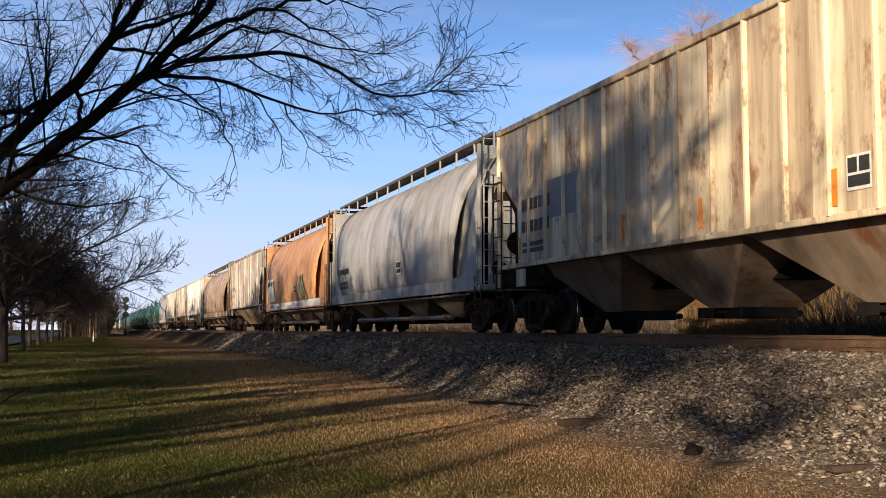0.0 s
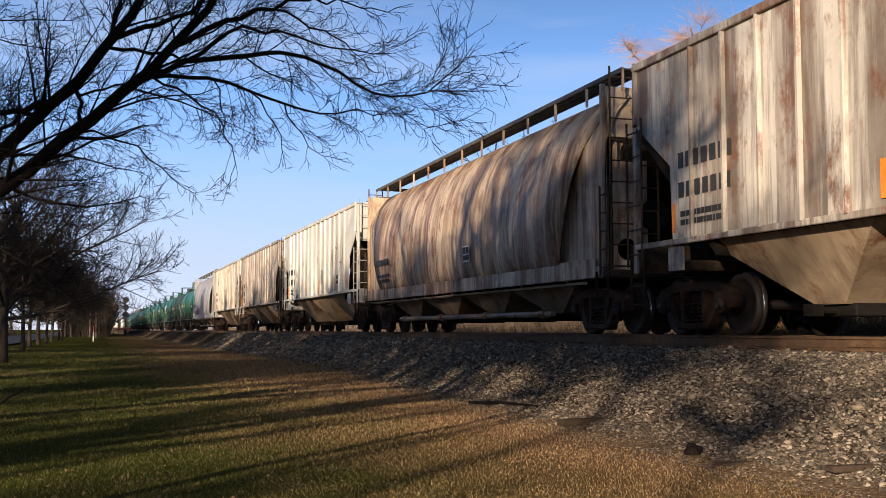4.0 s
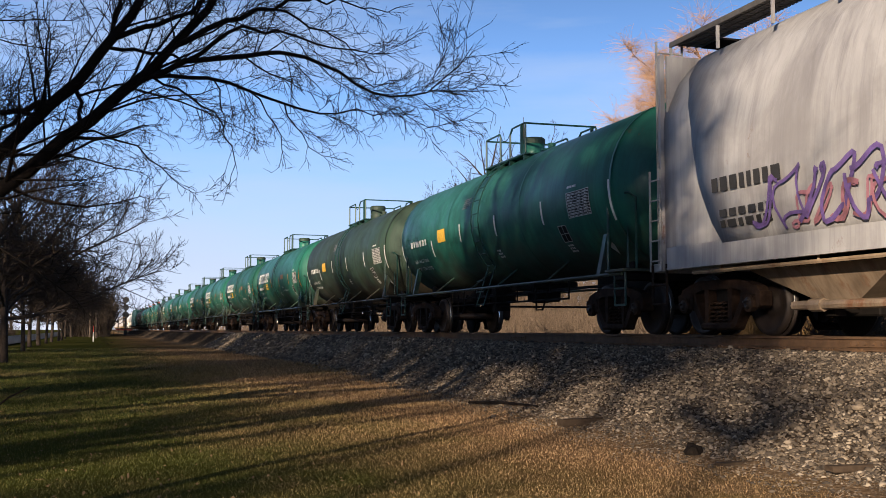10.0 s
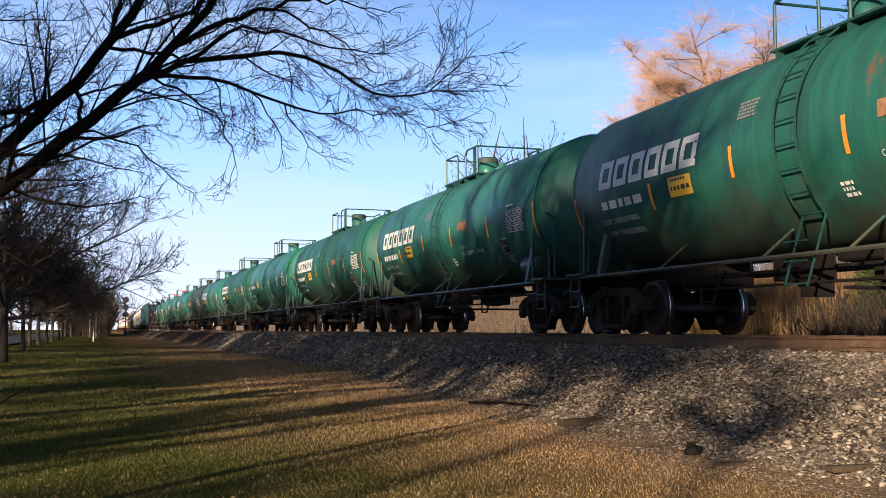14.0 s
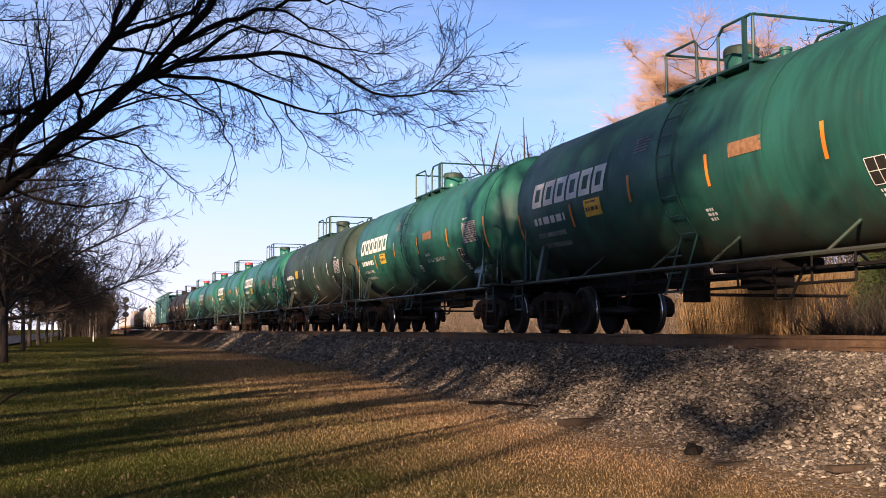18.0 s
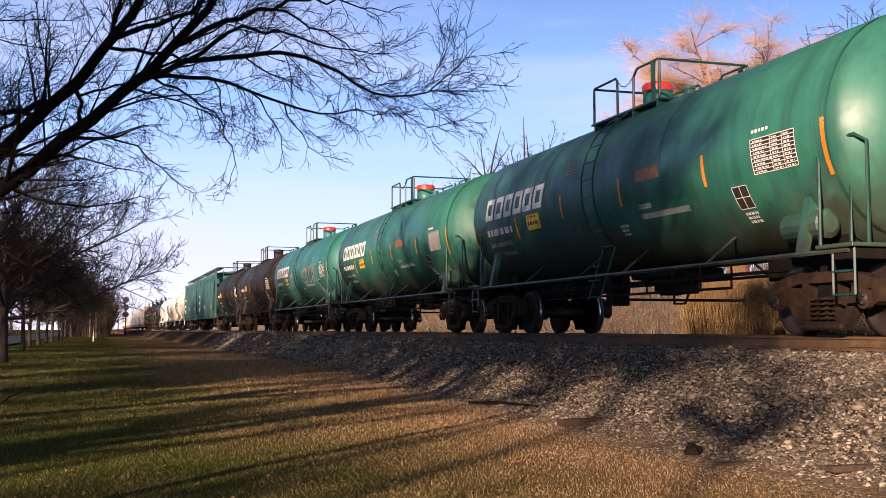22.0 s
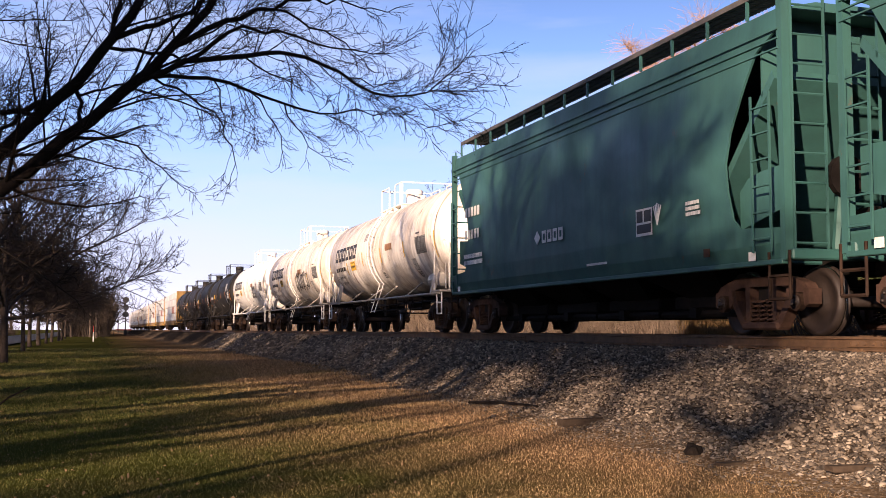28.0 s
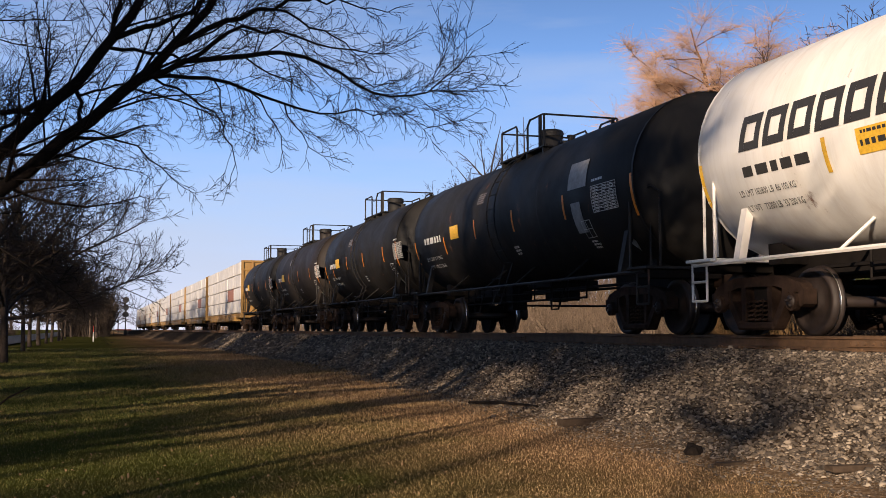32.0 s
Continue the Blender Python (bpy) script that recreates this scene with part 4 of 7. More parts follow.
    for z in (1.3, 1.5, 1.7):
        box(bm, -1.445, -1.43, -half + 0.84, -half + 0.92, z, z + 0.2)
    part("reflector", bm, M["orange_mark"], car, "orange reflective strip")
    return car


def make_pellet_hopper(length, seed):
    """Large smooth-sided covered hopper with teardrop openings at its ends."""
    rng = random.Random(seed)
    P = M["teal"]
    car = empty("covered_hopper")
    half = length / 2
    ye = half - 0.62
    zs = [0.98, 1.2, 1.5, 2.2, 3.0, 3.75, 3.95, 4.30]
    xs = [1.40, 1.47, 1.50, 1.51, 1.51, 1.49, 1.47, 1.43]

    def cut(z):
        # how far the sheet's end is cut back at this height
        return float(np.interp(z, [1.40, 1.46, 1.6, 2.0, 2.4, 2.8, 3.4, 3.8, 4.05], [0, 0.95, 1.12, 1.24, 1.28, 1.15, 0.80, 0.52, 0]))
    zz = [0.98, 1.2, 1.40, 1.43, 1.46, 1.52, 1.6, 1.8, 2.0, 2.2, 2.4, 2.6, 2.8, 3.0, 3.2, 3.4, 3.6, 3.8, 3.95, 4.05, 4.30]
    for e in (-1, 1):
        bm = bmesh.new()
        rows = []
        for z in zz:
            y1 = ye - cut(z)
            x = float(np.interp(z, zs, xs))
            rows.append([bm.verts.new((e * x, -y1 + 2 * y1 * k / 10, z)) for k in range(11)])
        for a, b in zip(rows, rows[1:]):
            for k in range(10):
                bm.faces.new((a[k], a[k + 1], b[k + 1], b[k]))
        part("side_sheet", thicken(bm, 0.03, e), P, car)
        for z in (3.75, 3.88, 4.0):
            bm = bmesh.new()
            tube(bm, [(e * 1.495, -ye, z), (e * 1.495, ye, z)], 0.016, 5)
            part("side_rib", bm, P, car)
        bm = bmesh.new()
        box(bm, e * 1.36, e * 1.5, -ye, ye, 0.93, 1.0, 0.01)
        part("side_sill", bm, P, car)
        for s in (-1, 1):
            bm = bmesh.new()
            box(bm, e * 1.44 - 0.05, e * 1.44 + 0.07, s * (ye - 0.04), s * (ye + 0.07), 0.98, 4.4)
            part("corner_post", bm, P, car)
            ladder("side_ladder", car, (e * 1.56, s * (ye - 0.35), 1.1), (e * 1.56, s * (ye - 0.35), 3.2), 0.42, 6, P)
            ladder("end_ladder", car, (e * 1.12, s * (ye + 0.1), 1.0), (e * 1.12, s * (ye + 0.1), 4.5), 0.5, 9, P, 'x')
            bm = bmesh.new()
            prism_x(bm, [(s * (ye - 0.1), 1.70), (s * (ye - 1.2), 1.46), (s * (ye - 1.2), 2.0), (s * (ye - 1.0), 2.16), (s * (ye - 0.7), 2.22), (s * (ye - 0.1), 2.26)], e * 1.30, e * 1.33)
            part("gusset", bm, P, car)
    bm = bmesh.new()
    loft(bm, [[(-1.43, y, 4.28), (1.43, y, 4.28), (0.9, y, 4.40), (-0.9, y, 4.40)] for y in (-ye, ye)])
    part("roof", bm, P, car)
    bm = bmesh.new()
    box(bm, -0.3, 0.3, -ye + 1, ye - 1, 4.40, 4.48, 0.02)
    part("hatch", bm, P, car)
    running_board(car, length, 4.74, 1.25, P, 14, 0.34, 0.62)
    for s in (-1, 1):
        bm = bmesh.new()
        box(bm, -1.4, 1.4, s * (ye - 0.50), s * (ye - 0.54), 3.2, 4.28)
        part("end_sheet", bm, P, car)
        bm = bmesh.new()
        for e in (-1, 1):
            tube(bm, [(e * 0.6, s * (ye - 0.1), 1.1), (e * 0.35, s * (ye - 0.1), 3.4)], 0.06, 6)
        part("end_brace", bm, P, car)
    hopper_common(car, length, 4, 1.1, P, "truck_red", rng, 3.4, P)
    hopper_funnels(car, length, 4, 0.98, M["dark"], 1.3, True)
    x = -1.535
    bm = bmesh.new()
    bars_on(bm, x, half - 2.3, 2.95, 1.1, 0.34, 1, seed)
    bars_on(bm, x, half - 2.3, 2.42, 1.1, 0.34, 1, seed + 1)
    bars_on(bm, x, half - 2.4, 1.85, 1.5, 0.3, 2, seed + 2)
    bars_on(bm, x, -half + 6.0, 1.25, 0.9, 0.06, 1, seed + 3)
    bars_on(bm, x, -4.75, 1.98, 0.42, 0.24, 3, seed + 4)
    tagged(part("lettering", bm, M["white_mark"], car), kind="stuff")
    for k in range(5):
        bm = bmesh.new()
        if k == 0:
            prism_x(bm, [(1.43, 1.90), (1.28, 1.76), (1.12, 1.90), (1.28, 2.04)], x, x + 0.008)
        else:
            glyph_bars(bm, lambda u, v: Vector((x, 1.30 - 0.27 * k - u, 1.78 + v)), [CELL], 0.24, 0.21, 0.0)
        part("emblem_block", bm, M["white_mark"], car, "white block of the emblem")
    stencil(car, lambda l: on_flat(x - l), -3.23, 1.80, 0.55, 0.44, 0.004)
    for y, z, mt in ((-half + 2.4, 1.12, "truck_red"), (-half + 1.25, 1.0, "white_mark"), (half - 1.25, 1.0, "white_mark")):
        bm = bmesh.new()
        box(bm, x, x + 0.008, y - 0.08, y + 0.08, z, z + 0.12)
        part("tag_plate", bm, M[mt], car)
    return car


def make_lumber_car(length, seed):
    """Centre-beam flat car with wrapped stacks of lumber."""
    rng = random.Random(seed)
    car = empty("lumber_flat_car")
    half = length / 2
    bm = bmesh.new()
    box(bm, -1.4, 1.4, -half + 0.8, half - 0.8, 0.80, 1.08, 0.03)
    box(bm, -1.45, 1.45, -half + 3.6, half - 3.6, 0.6, 0.9, 0.03)
    part("deck", bm, M["yellow"], car)
    bm = bmesh.new()
    box(bm, -0.1, 0.1, -half + 0.9, half - 0.9, 1.08, 4.3)
    part("centre_beam", bm, M["yellow"], car)
    for s in (-1, 1):
        y = s * (half - 0.95)
        bm = bmesh.new()
        box(bm, -1.34, 1.34, y - 0.03, y + 0.03, 1.0, 4.3)
        bh = part("bulkhead", bm, M["yellow"], car)
        for x in (-1.33, -0.7, 0.7, 1.33):
            bm = bmesh.new()
            box(bm, x - 0.07, x + 0.07, y - 0.12, y + 0.12, 1.0, 4.35, 0.01)
            part("post", bm, M["yellow"], bh)
        for z in (1.1, 1.75, 2.4, 3.05, 3.7, 4.22):
            bm = bmesh.new()
            box(bm, -1.36, 1.36, y - 0.10, y + 0.10, z, z + 0.13, 0.01)
            part("crossbar", bm, M["yellow"], bh)
        make_truck(car, s * (half - 1.9))
        add_coupler(car, s * half, s)
    stacks = 6
    w = (2 * half - 2.5) / stacks
    for e in (-1, 1):
        for k in range(stacks):
            for r in range(4):
                y0 = -half + 1.25 + k * w
                bm = bmesh.new()
                x0, x1 = e * 0.16, e * (1.43 + rng.uniform(-0.02, 0.02))
                box(bm, x0, x1, y0 + 0.03, y0 + w - 0.05, 1.12 + r * 0.80, 1.12 + r * 0.80 + 0.76, 0.03)
                part("lumber_package", bm, M["wrap"] if rng.random() < 0.95 else M["wrap_red"], car)
    return car


# The train, front to back: the time at which each car's rear end passes, its kind and paint.
T_OFF = -2.65          # where a coupling lies at its own time


def at_time(tc):
    return SPEED * tc + T_OFF


TRAIN = []             # (car, place of its middle at t = 0)
ORDER = [
    (0.65, 1.81, "corrugated", "beige_rust", "rust-streaked beige covered hopper car with outside posts"),
    (1.81, 3.045, "round", "barrel_grey", "grey round-sided covered hopper car"),
    (3.045, 4.215, "round", "barrel_orange", "rusty orange round-sided covered hopper car"),
    (4.215, 5.35, "corrugated", "beige_grey", "grimy grey-beige covered hopper car with outside posts"),
    (5.35, 6.66, "round", "barrel_tan", "dirty tan round-sided covered hopper car"),
    (6.66, 7.81, "corrugated", "pale", "pale cream covered hopper car with spray-painted marks"),
    (7.81, 8.955, "corrugated", "beige_grey", "stained grey-beige covered hopper car with outside posts"),
    (8.955, 10.06, "corrugated", "beige", "weathered beige covered hopper car with peeling paint"),
    (10.06, 11.3, "round", "barrel_purple", "pale grey round-sided covered hopper car with violet spray paint"),
    (11.3, 12.374, "tank_marks", "green", "green tank car with white lettering"),
    (12.374, 13.418, "tank_marks", "green_black", "soot-darkened green tank car"),
    (13.418, 14.473, "tank_blocks", "green", "green tank car with a white block emblem"),
    (14.473, 15.534, "tank_blocks", "green_dark", "dark green tank car with a white block emblem"),
    (15.534, 16.588, "tank_blocks", "green", "green tank car with a white block emblem"),
    (16.588, 17.64, "tank_blocks", "green_dark", "dark green tank car with a white block emblem"),
    (17.64, 18.697, "tank_marks", "green", "green tank car with white lettering"),
    (18.697, 19.74, "tank_blocks", "green_dark", "dark green tank car with a white block emblem"),
    (19.74, 20.796, "tank_blocks", "green", "green tank car with a white block emblem"),
    (20.796, 21.839, "tank_marks", "green_black", "soot-darkened green tank car"),
    (21.839, 22.887, "tank_blocks", "green", "green tank car with a white block emblem"),
    (22.887, 23.938, "tank_blocks_red", "green", "green tank car with a red dome cap"),
    (23.938, 24.989, "tank_blocks_red", "green", "green tank car with a red dome cap"),
    (24.989, 26.039, "tank_blocks_red", "green_teal", "green tank car with a red dome cap and spray-painted scrawls"),
    (26.039, 27, "tank_marks", "brown_black", "brown-black tank car with faded lettering"),
    (27, 27.94, "tank_marks", "black", "black tank car with faded lettering"),
    (27.94, 28.985, "pellet", "teal", "teal green covered hopper car with white emblem"),
    (28.985, 30.022, "pellet", "teal", "teal green covered hopper car with white emblem"),
    (30.022, 31.086, "tank_blocks", "white_dirty", "rust-streaked white tank car with a black block emblem"),
    (31.086, 32.157, "tank_blocks", "white_dirty", "white tank car with a black block emblem and spray paint"),
    (32.157, 33.235, "tank_blocks", "white", "white tank car with a black block emblem"),
    (33.235, 34.29, "tank_marks", "black", "black tank car with pale notice panels"),
    (34.29, 35.15, "tank_marks", "black", "black tank car with faded lettering"),
    (35.15, 36, "tank_marks", "brown_black", "brown-black tank car with faded lettering"),
    (36, 36.87, "tank_marks", "black", "black tank car with faded lettering"),
] + [(36.87 + 1.6 * k, 36.87 + 1.6 * (k + 1), "lumber", "wrap", "centre-beam flat car loaded with wrapped lumber") for k in range(8)]


def build_train():
    models = {}
    for i, (t0, t1, kind, colour, label) in enumerate(ORDER):
        length = SPEED * (t1 - t0)
        mid = (at_time(t0) + at_time(t1)) / 2
        std = {"corrugated": 16.7, "round": 16.8, "pellet": 15.0, "lumber": 23.0}.get(kind, 15.3)
        key = (kind, round(length * 2) / 2)
        m = pose(TRACK_X, mid, RAIL_Z)
        base = {"corrugated": M["beige"], "round": M["barrel_grey"], "pellet": M["teal"]}.get(kind, M["green"])
        if key not in models:
            L = key[1]
            if kind == "corrugated":
                car = make_corrugated_hopper(L, 10 + i)
            elif kind == "round":
                car = make_round_hopper(L, 11 + i)
            elif kind == "pellet":
                car = make_pellet_hopper(L, 12 + i)
            elif kind == "lumber":
                car = make_lumber_car(L, 13 + i)
            else:
                car = make_tank_car(L, "blocks" if "blocks" in kind else "marks", 20 + i)
            models[key] = car
            car.matrix_basis = m
            first = True
        else:
            car = copy_thing(models[key], m)
            first = False
        car["paint"] = colour
        tagged(car, label=label, category="rail car", group="cars of the freight train")
        TRAIN.append((car, mid, kind, colour, base))
    for car, mid, kind, colour, base in TRAIN:
        mapping = {}
        if M[colour] is not base and kind != "lumber":
            mapping[base] = M[colour]
        if "white" in colour:
            mapping[M["white_mark"]] = M["dark_mark"]
            mapping[M["green_dark"]] = M["white"]
            mapping[M["green_black"]] = M["white"]
            mapping[M["orange_mark"]] = M["yellow_mark"]
            mapping[M["soot_mark"]] = M["grey_pale"]
            mapping[M["trim"]] = M["white"]
        if "black" in colour and colour != "green_black":
            mapping[M["green_dark"]] = M["black"]
            mapping[M["green_black"]] = M["black"]
            mapping[M["trim"]] = M["black"]
        if colour in ("beige", "pale", "barrel_grey", "barrel_purple"):
            mapping[M["ladder"]] = M["grey_pale"]
        if kind == "tank_marks" and "green" in colour:
            mapping[M["orange_mark"]] = M["white_mark"]
        # shade below this car's sill, put into its funnels as a darker colour
        if colour == "beige_rust":
            mapping[M["funnel"]] = M["funnel_dark"]
        if kind.endswith("_red"):
            mapping[M["green_black"]] = M["red_paint"]
        if mapping:
            recolour(car, mapping)
        for k in ("paint",):
            del car[k]


def ribbon(bm, surf, pts, w, off=0.0):
    """A painted stroke along (y, z) points on a surface."""
    prev = None
    for i, (y, z) in enumerate(pts):
        a, b = pts[max(i - 1, 0)], pts[min(i + 1, len(pts) - 1)]
        d = Vector((b[0] - a[0], b[1] - a[1]))
        if d.length < 1e-6:
            continue
        d.normalize()
        lift = Vector((-0.0006 * i - off, 0, 0))
        l, r = bm.verts.new(surf(y - d.y * w, z + d.x * w) + lift), bm.verts.new(surf(y + d.y * w, z - d.x * w) + lift)
        if prev:
            bm.faces.new((prev[0], prev[1], r, l))
        prev = (l, r)


def scrawl(car, surf, y, z, width, height, n, seed, material, w=0.035, label="sprayed scrawl"):
    """Looping spray-paint strokes that spell nothing."""
    rng = random.Random(seed)
    bm = bmesh.new()
    step = width / n
    for k in range(n):
        cy = y - (k + 0.5) * step
        ph, tw = rng.uniform(0, 6.28), rng.uniform(0.8, 1.8)
        pts = []
        for i in range(26):
            a = i / 25 * 6.28 * rng.choice((1.0, 1.0, 0.98))
            pts.append((cy + step * (0.55 * math.cos(a + ph) + 0.18 * math.sin(2 * a * tw)), z + height * 0.5 * (0.85 * math.sin(a + ph * 0.5) + 0.25 * math.cos(3 * a + ph))))
        ribbon(bm, surf, pts, w * rng.uniform(0.7, 1.1), 0.003 * k)
    return tagged(part("spray_paint", bm, material, car, label), kind="stuff")


def words(car, surf, y, z, text, size, material):
    """Readable words, laid on a surface; they run from far to near."""
    me = TEXT[text].copy()
    for v in me.vertices:
        v.co = surf(y - v.co.x * 0.82 * size, z + v.co.y * size)
    me.materials.clear()
    me.materials.append(material)
    ob = new("lettering", me)
    ob.parent = car
    return tagged(ob, kind="stuff")


def on_tank(lift):
    return lambda y, z: tank_pt(y, z, lift)


def on_round(lift):
    return lambda y, z: Vector((-barrel_x(z) - lift, y, z))


def on_flat(x):
    return lambda y, z: Vector((x, y, z))


def decorate():
    """What sets single cars apart."""
    W, D, V = M["white_mark"], M["dark_mark"], M["violet_mark"]
    c = [t[0] for t in TRAIN]
    # rust-streaked beige hopper: dull patch behind the number
    bm = bmesh.new()
    box(bm, -1.508, -1.502, 3.4, 5.2, 2.25, 3.0)
    part("paint_patch", bm, M["grey_mark"], c[0], "dull grey repaint patch")
    words(c[0], on_flat(-1.512), 2.6, 1.62, "NEW 12-77", 0.16, D)
    # grey round hopper
    # orange round hopper: white sill band and white number panel
    bm = bmesh.new()
    box(bm, -1.502, -1.492, -6.9, 6.4, 1.05, 1.33)
    part("sill_band", bm, W, c[2], "white painted sill band")
    bm = bmesh.new()
    rows_ = []
    for k in range(9):
        z = 1.45 + 1.10 * k / 8
        rows_.append([bm.verts.new((-barrel_x(z) - 0.046, y - 0.32 * (2.55 - z), z)) for y in (6.29, 5.3, 4.36)])
    for a, b in zip(rows_, rows_[1:]):
        for i in range(2):
            bm.faces.new((a[i], a[i + 1], b[i + 1], b[i]))
    part("number_panel", bm, W, c[2], "white panel under the number")
    words(c[2], on_flat(-1.506), 4.3, 1.11, "DO NOT HAMMER ON CAR SIDES", 0.10, D)
    bm = bmesh.new()
    bars_on(bm, -1.505, 5.5, 1.27, 1.4, 0.14, 3, 33, 0.5)
    tagged(part("small_print", bm, D, c[2]), kind="stuff")
    bm = bmesh.new()
    for k in range(8):
        if k != 4:
            plate(bm, on_round(0.060), 6.10 - 0.20 * k, 5.97 - 0.20 * k, 2.20, 2.42, 2)
    tagged(part("lettering", bm, D, c[2]), kind="stuff")
    words(c[2], on_round(0.060), 5.55, 1.78, "LD LMT 199900", 0.12, D)
    strokes = [[(-2.72, 2.30), (-2.70, 2.02), (-2.88, 1.78), (-3.15, 1.62), (-3.32, 1.42)], [(-2.95, 2.36), (-3.08, 2.02), (-3.30, 1.94), (-3.50, 2.08), (-3.50, 2.42)],
               [(-3.55, 2.12), (-3.80, 1.80), (-4.12, 1.55), (-4.38, 1.38)], [(-2.95, 2.0), (-3.2, 1.86), (-3.5, 1.70), (-3.75, 1.48)]]
    for mt, w, lift, lab in (("soot_mark", 0.15, 0.035, "dark outline of sprayed shapes"), ("sage_mark", 0.11, 0.040, "grey-green sprayed shapes")):
        bm = bmesh.new()
        for st in strokes:
            q = []
            for (a, b), (d, e) in zip(st, st[1:]):
                q += [(a + (d - a) * k / 5, b + (e - b) * k / 5) for k in range(5)]
            ribbon(bm, on_round(lift), q + [st[-1]], w)
        tagged(part("spray_paint", bm, M[mt], c[2], lab), kind="stuff")
    # pale hopper: dark sprayed letters, grey patch, white panel
    bm = bmesh.new()
    sprayed = ([(0, 0.62), (0, 0)], [(-0.34, 0.60), (-0.04, 0.30)], [(-0.08, 0.32), (-0.36, -0.06), (-0.36, -0.22)],
               [(-0.78, 0.64), (-0.78, 0)], [(-0.80, 0.64), (-1.05, 0.60), (-1.10, 0.45), (-1.0, 0.34), (-0.84, 0.32)], [(-0.86, 0.28), (-1.15, 0.0), (-1.16, -0.2)],
               [(-1.55, 0.62), (-1.55, 0.02)], [(-1.58, 0.04), (-1.95, 0.04), (-1.96, -0.2)])
    for k, run in enumerate(sprayed):
        q = []
        for (a, b), (d, e) in zip(run, run[1:]):
            q += [(a + (d - a) * j / 5, b + (e - b) * j / 5) for j in range(5)]
        ribbon(bm, on_flat(-1.562), [(-3.55 + a, 2.45 + b) for a, b in q + [run[-1]]], 0.026, 0.004 * k)
    tagged(part("spray_paint", bm, M["grey_mark"], c[5], "faded dark sprayed letters"), kind="stuff")
    bm = bmesh.new()
    box(bm, -1.508, -1.502, -1.71, -1.23, 1.85, 2.39)
    part("paint_patch", bm, M["grey_mark"], c[5], "grey repaint patch")
    # violet scrawls on the pale grey round hopper
    scrawl(c[8], on_round(0.036), 5.4, 1.75, 4.4, 0.8, 9, 9, V, 0.032, "violet sprayed letters along the lower side")
    scrawl(c[8], on_round(0.037), 4.6, 1.6, 3.2, 0.55, 8, 19, M["red_faded"], 0.03, "faded pink sprayed letters")
    # tank cars with the nitrogen notice
    for i in (11, 12, 13, 17, 19, 20, 21, 22):
        words(c[i], on_tank(0.011), -1.5, TANK_Z - 0.57, "CAUTION:", 0.11, W)
        words(c[i], on_tank(0.011), -1.5, TANK_Z - 0.73, "CAR UNDER NITROGEN PRESSURE", 0.12, W)
    for i, (car, mid, kind, colour, base) in enumerate(TRAIN):
        if kind.startswith("tank"):
            y = SPEED * (ORDER[i][1] - ORDER[i][0]) / 2 - 1.85
            ink = D if "white" in colour else W
            lines2 = ("LD LMT 183800 LB  86 100 KG", "LT WT   73200 LB  33 200 KG") if "white" in colour else ("LD LMT  214300 LB  97 250 KG", "LT WT    71700 LB  32 500 KG")
            words(car, on_tank(0.011), y, TANK_Z - 0.70, lines2[0], 0.12, ink)
            words(car, on_tank(0.011), y - 0.05, TANK_Z - 0.90, lines2[1], 0.12, ink)
    # sprayed tank cars
    scrawl(c[22], on_tank(0.010), 3.1, TANK_Z - 0.35, 2.0, 0.8, 6, 11, M["grey_pale"], 0.014, "white sprayed outline letters")
    scrawl(c[22], on_tank(0.010), -1.2, TANK_Z - 0.30, 3.0, 0.9, 8, 12, M["grey_pale"], 0.014, "white sprayed outline letters")
    scrawl(c[28], on_tank(0.010), -0.9, TANK_Z - 0.45, 3.0, 0.8, 6, 13, D, 0.03, "black sprayed outline letters")
    scrawl(c[29], on_tank(0.010), -1.6, TANK_Z - 0.45, 1.6, 0.7, 4, 14, D, 0.03, "black sprayed outline letters")
    # black tank car: pale panels
    bm = bmesh.new()
    patch(bm, -4.7, -3.9, TANK_Z + 0.05, TANK_Z + 0.55, 0.012)
    part("notice_panel", bm, M["grey_pale"], c[30], "pale weathered notice panel")
    bm = bmesh.new()
    patch(bm, -4.4, -4.0, TANK_Z - 0.75, TANK_Z - 0.2, 0.012)
    part("notice_panel", bm, M["grey_pale"], c[30], "pale weathered notice panel")
    # teal hopper: orange tag
    bm = bmesh.new()
    box(bm, -1.546, -1.538, -4.9, -4.6, 1.12, 1.22)
    part("tag_plate", bm, M["orange_mark"], c[25], "orange tag plate")
    bm = bmesh.new()
    for k in range(5):
        ribbon(bm, on_flat(-1.546), [(-3.68, 1.72), (-3.68 + 0.035 * (k - 2), 1.9), (-3.68 + 0.06 * (k - 2), 2.06 - 0.02 * abs(k - 2))], 0.018)
    tagged(part("spray_paint", bm, W, c[26], "white fan of sprayed strokes"), kind="stuff")


build_train()
decorate()

# ---- ground ----
def toe_x(y):
    """Where the ballast's foot lies; it draws back from the lawn further down the line."""
    return 5.5 + 1.25 * min(1.0, max(0.0, (y - 9.0) / 21.0))


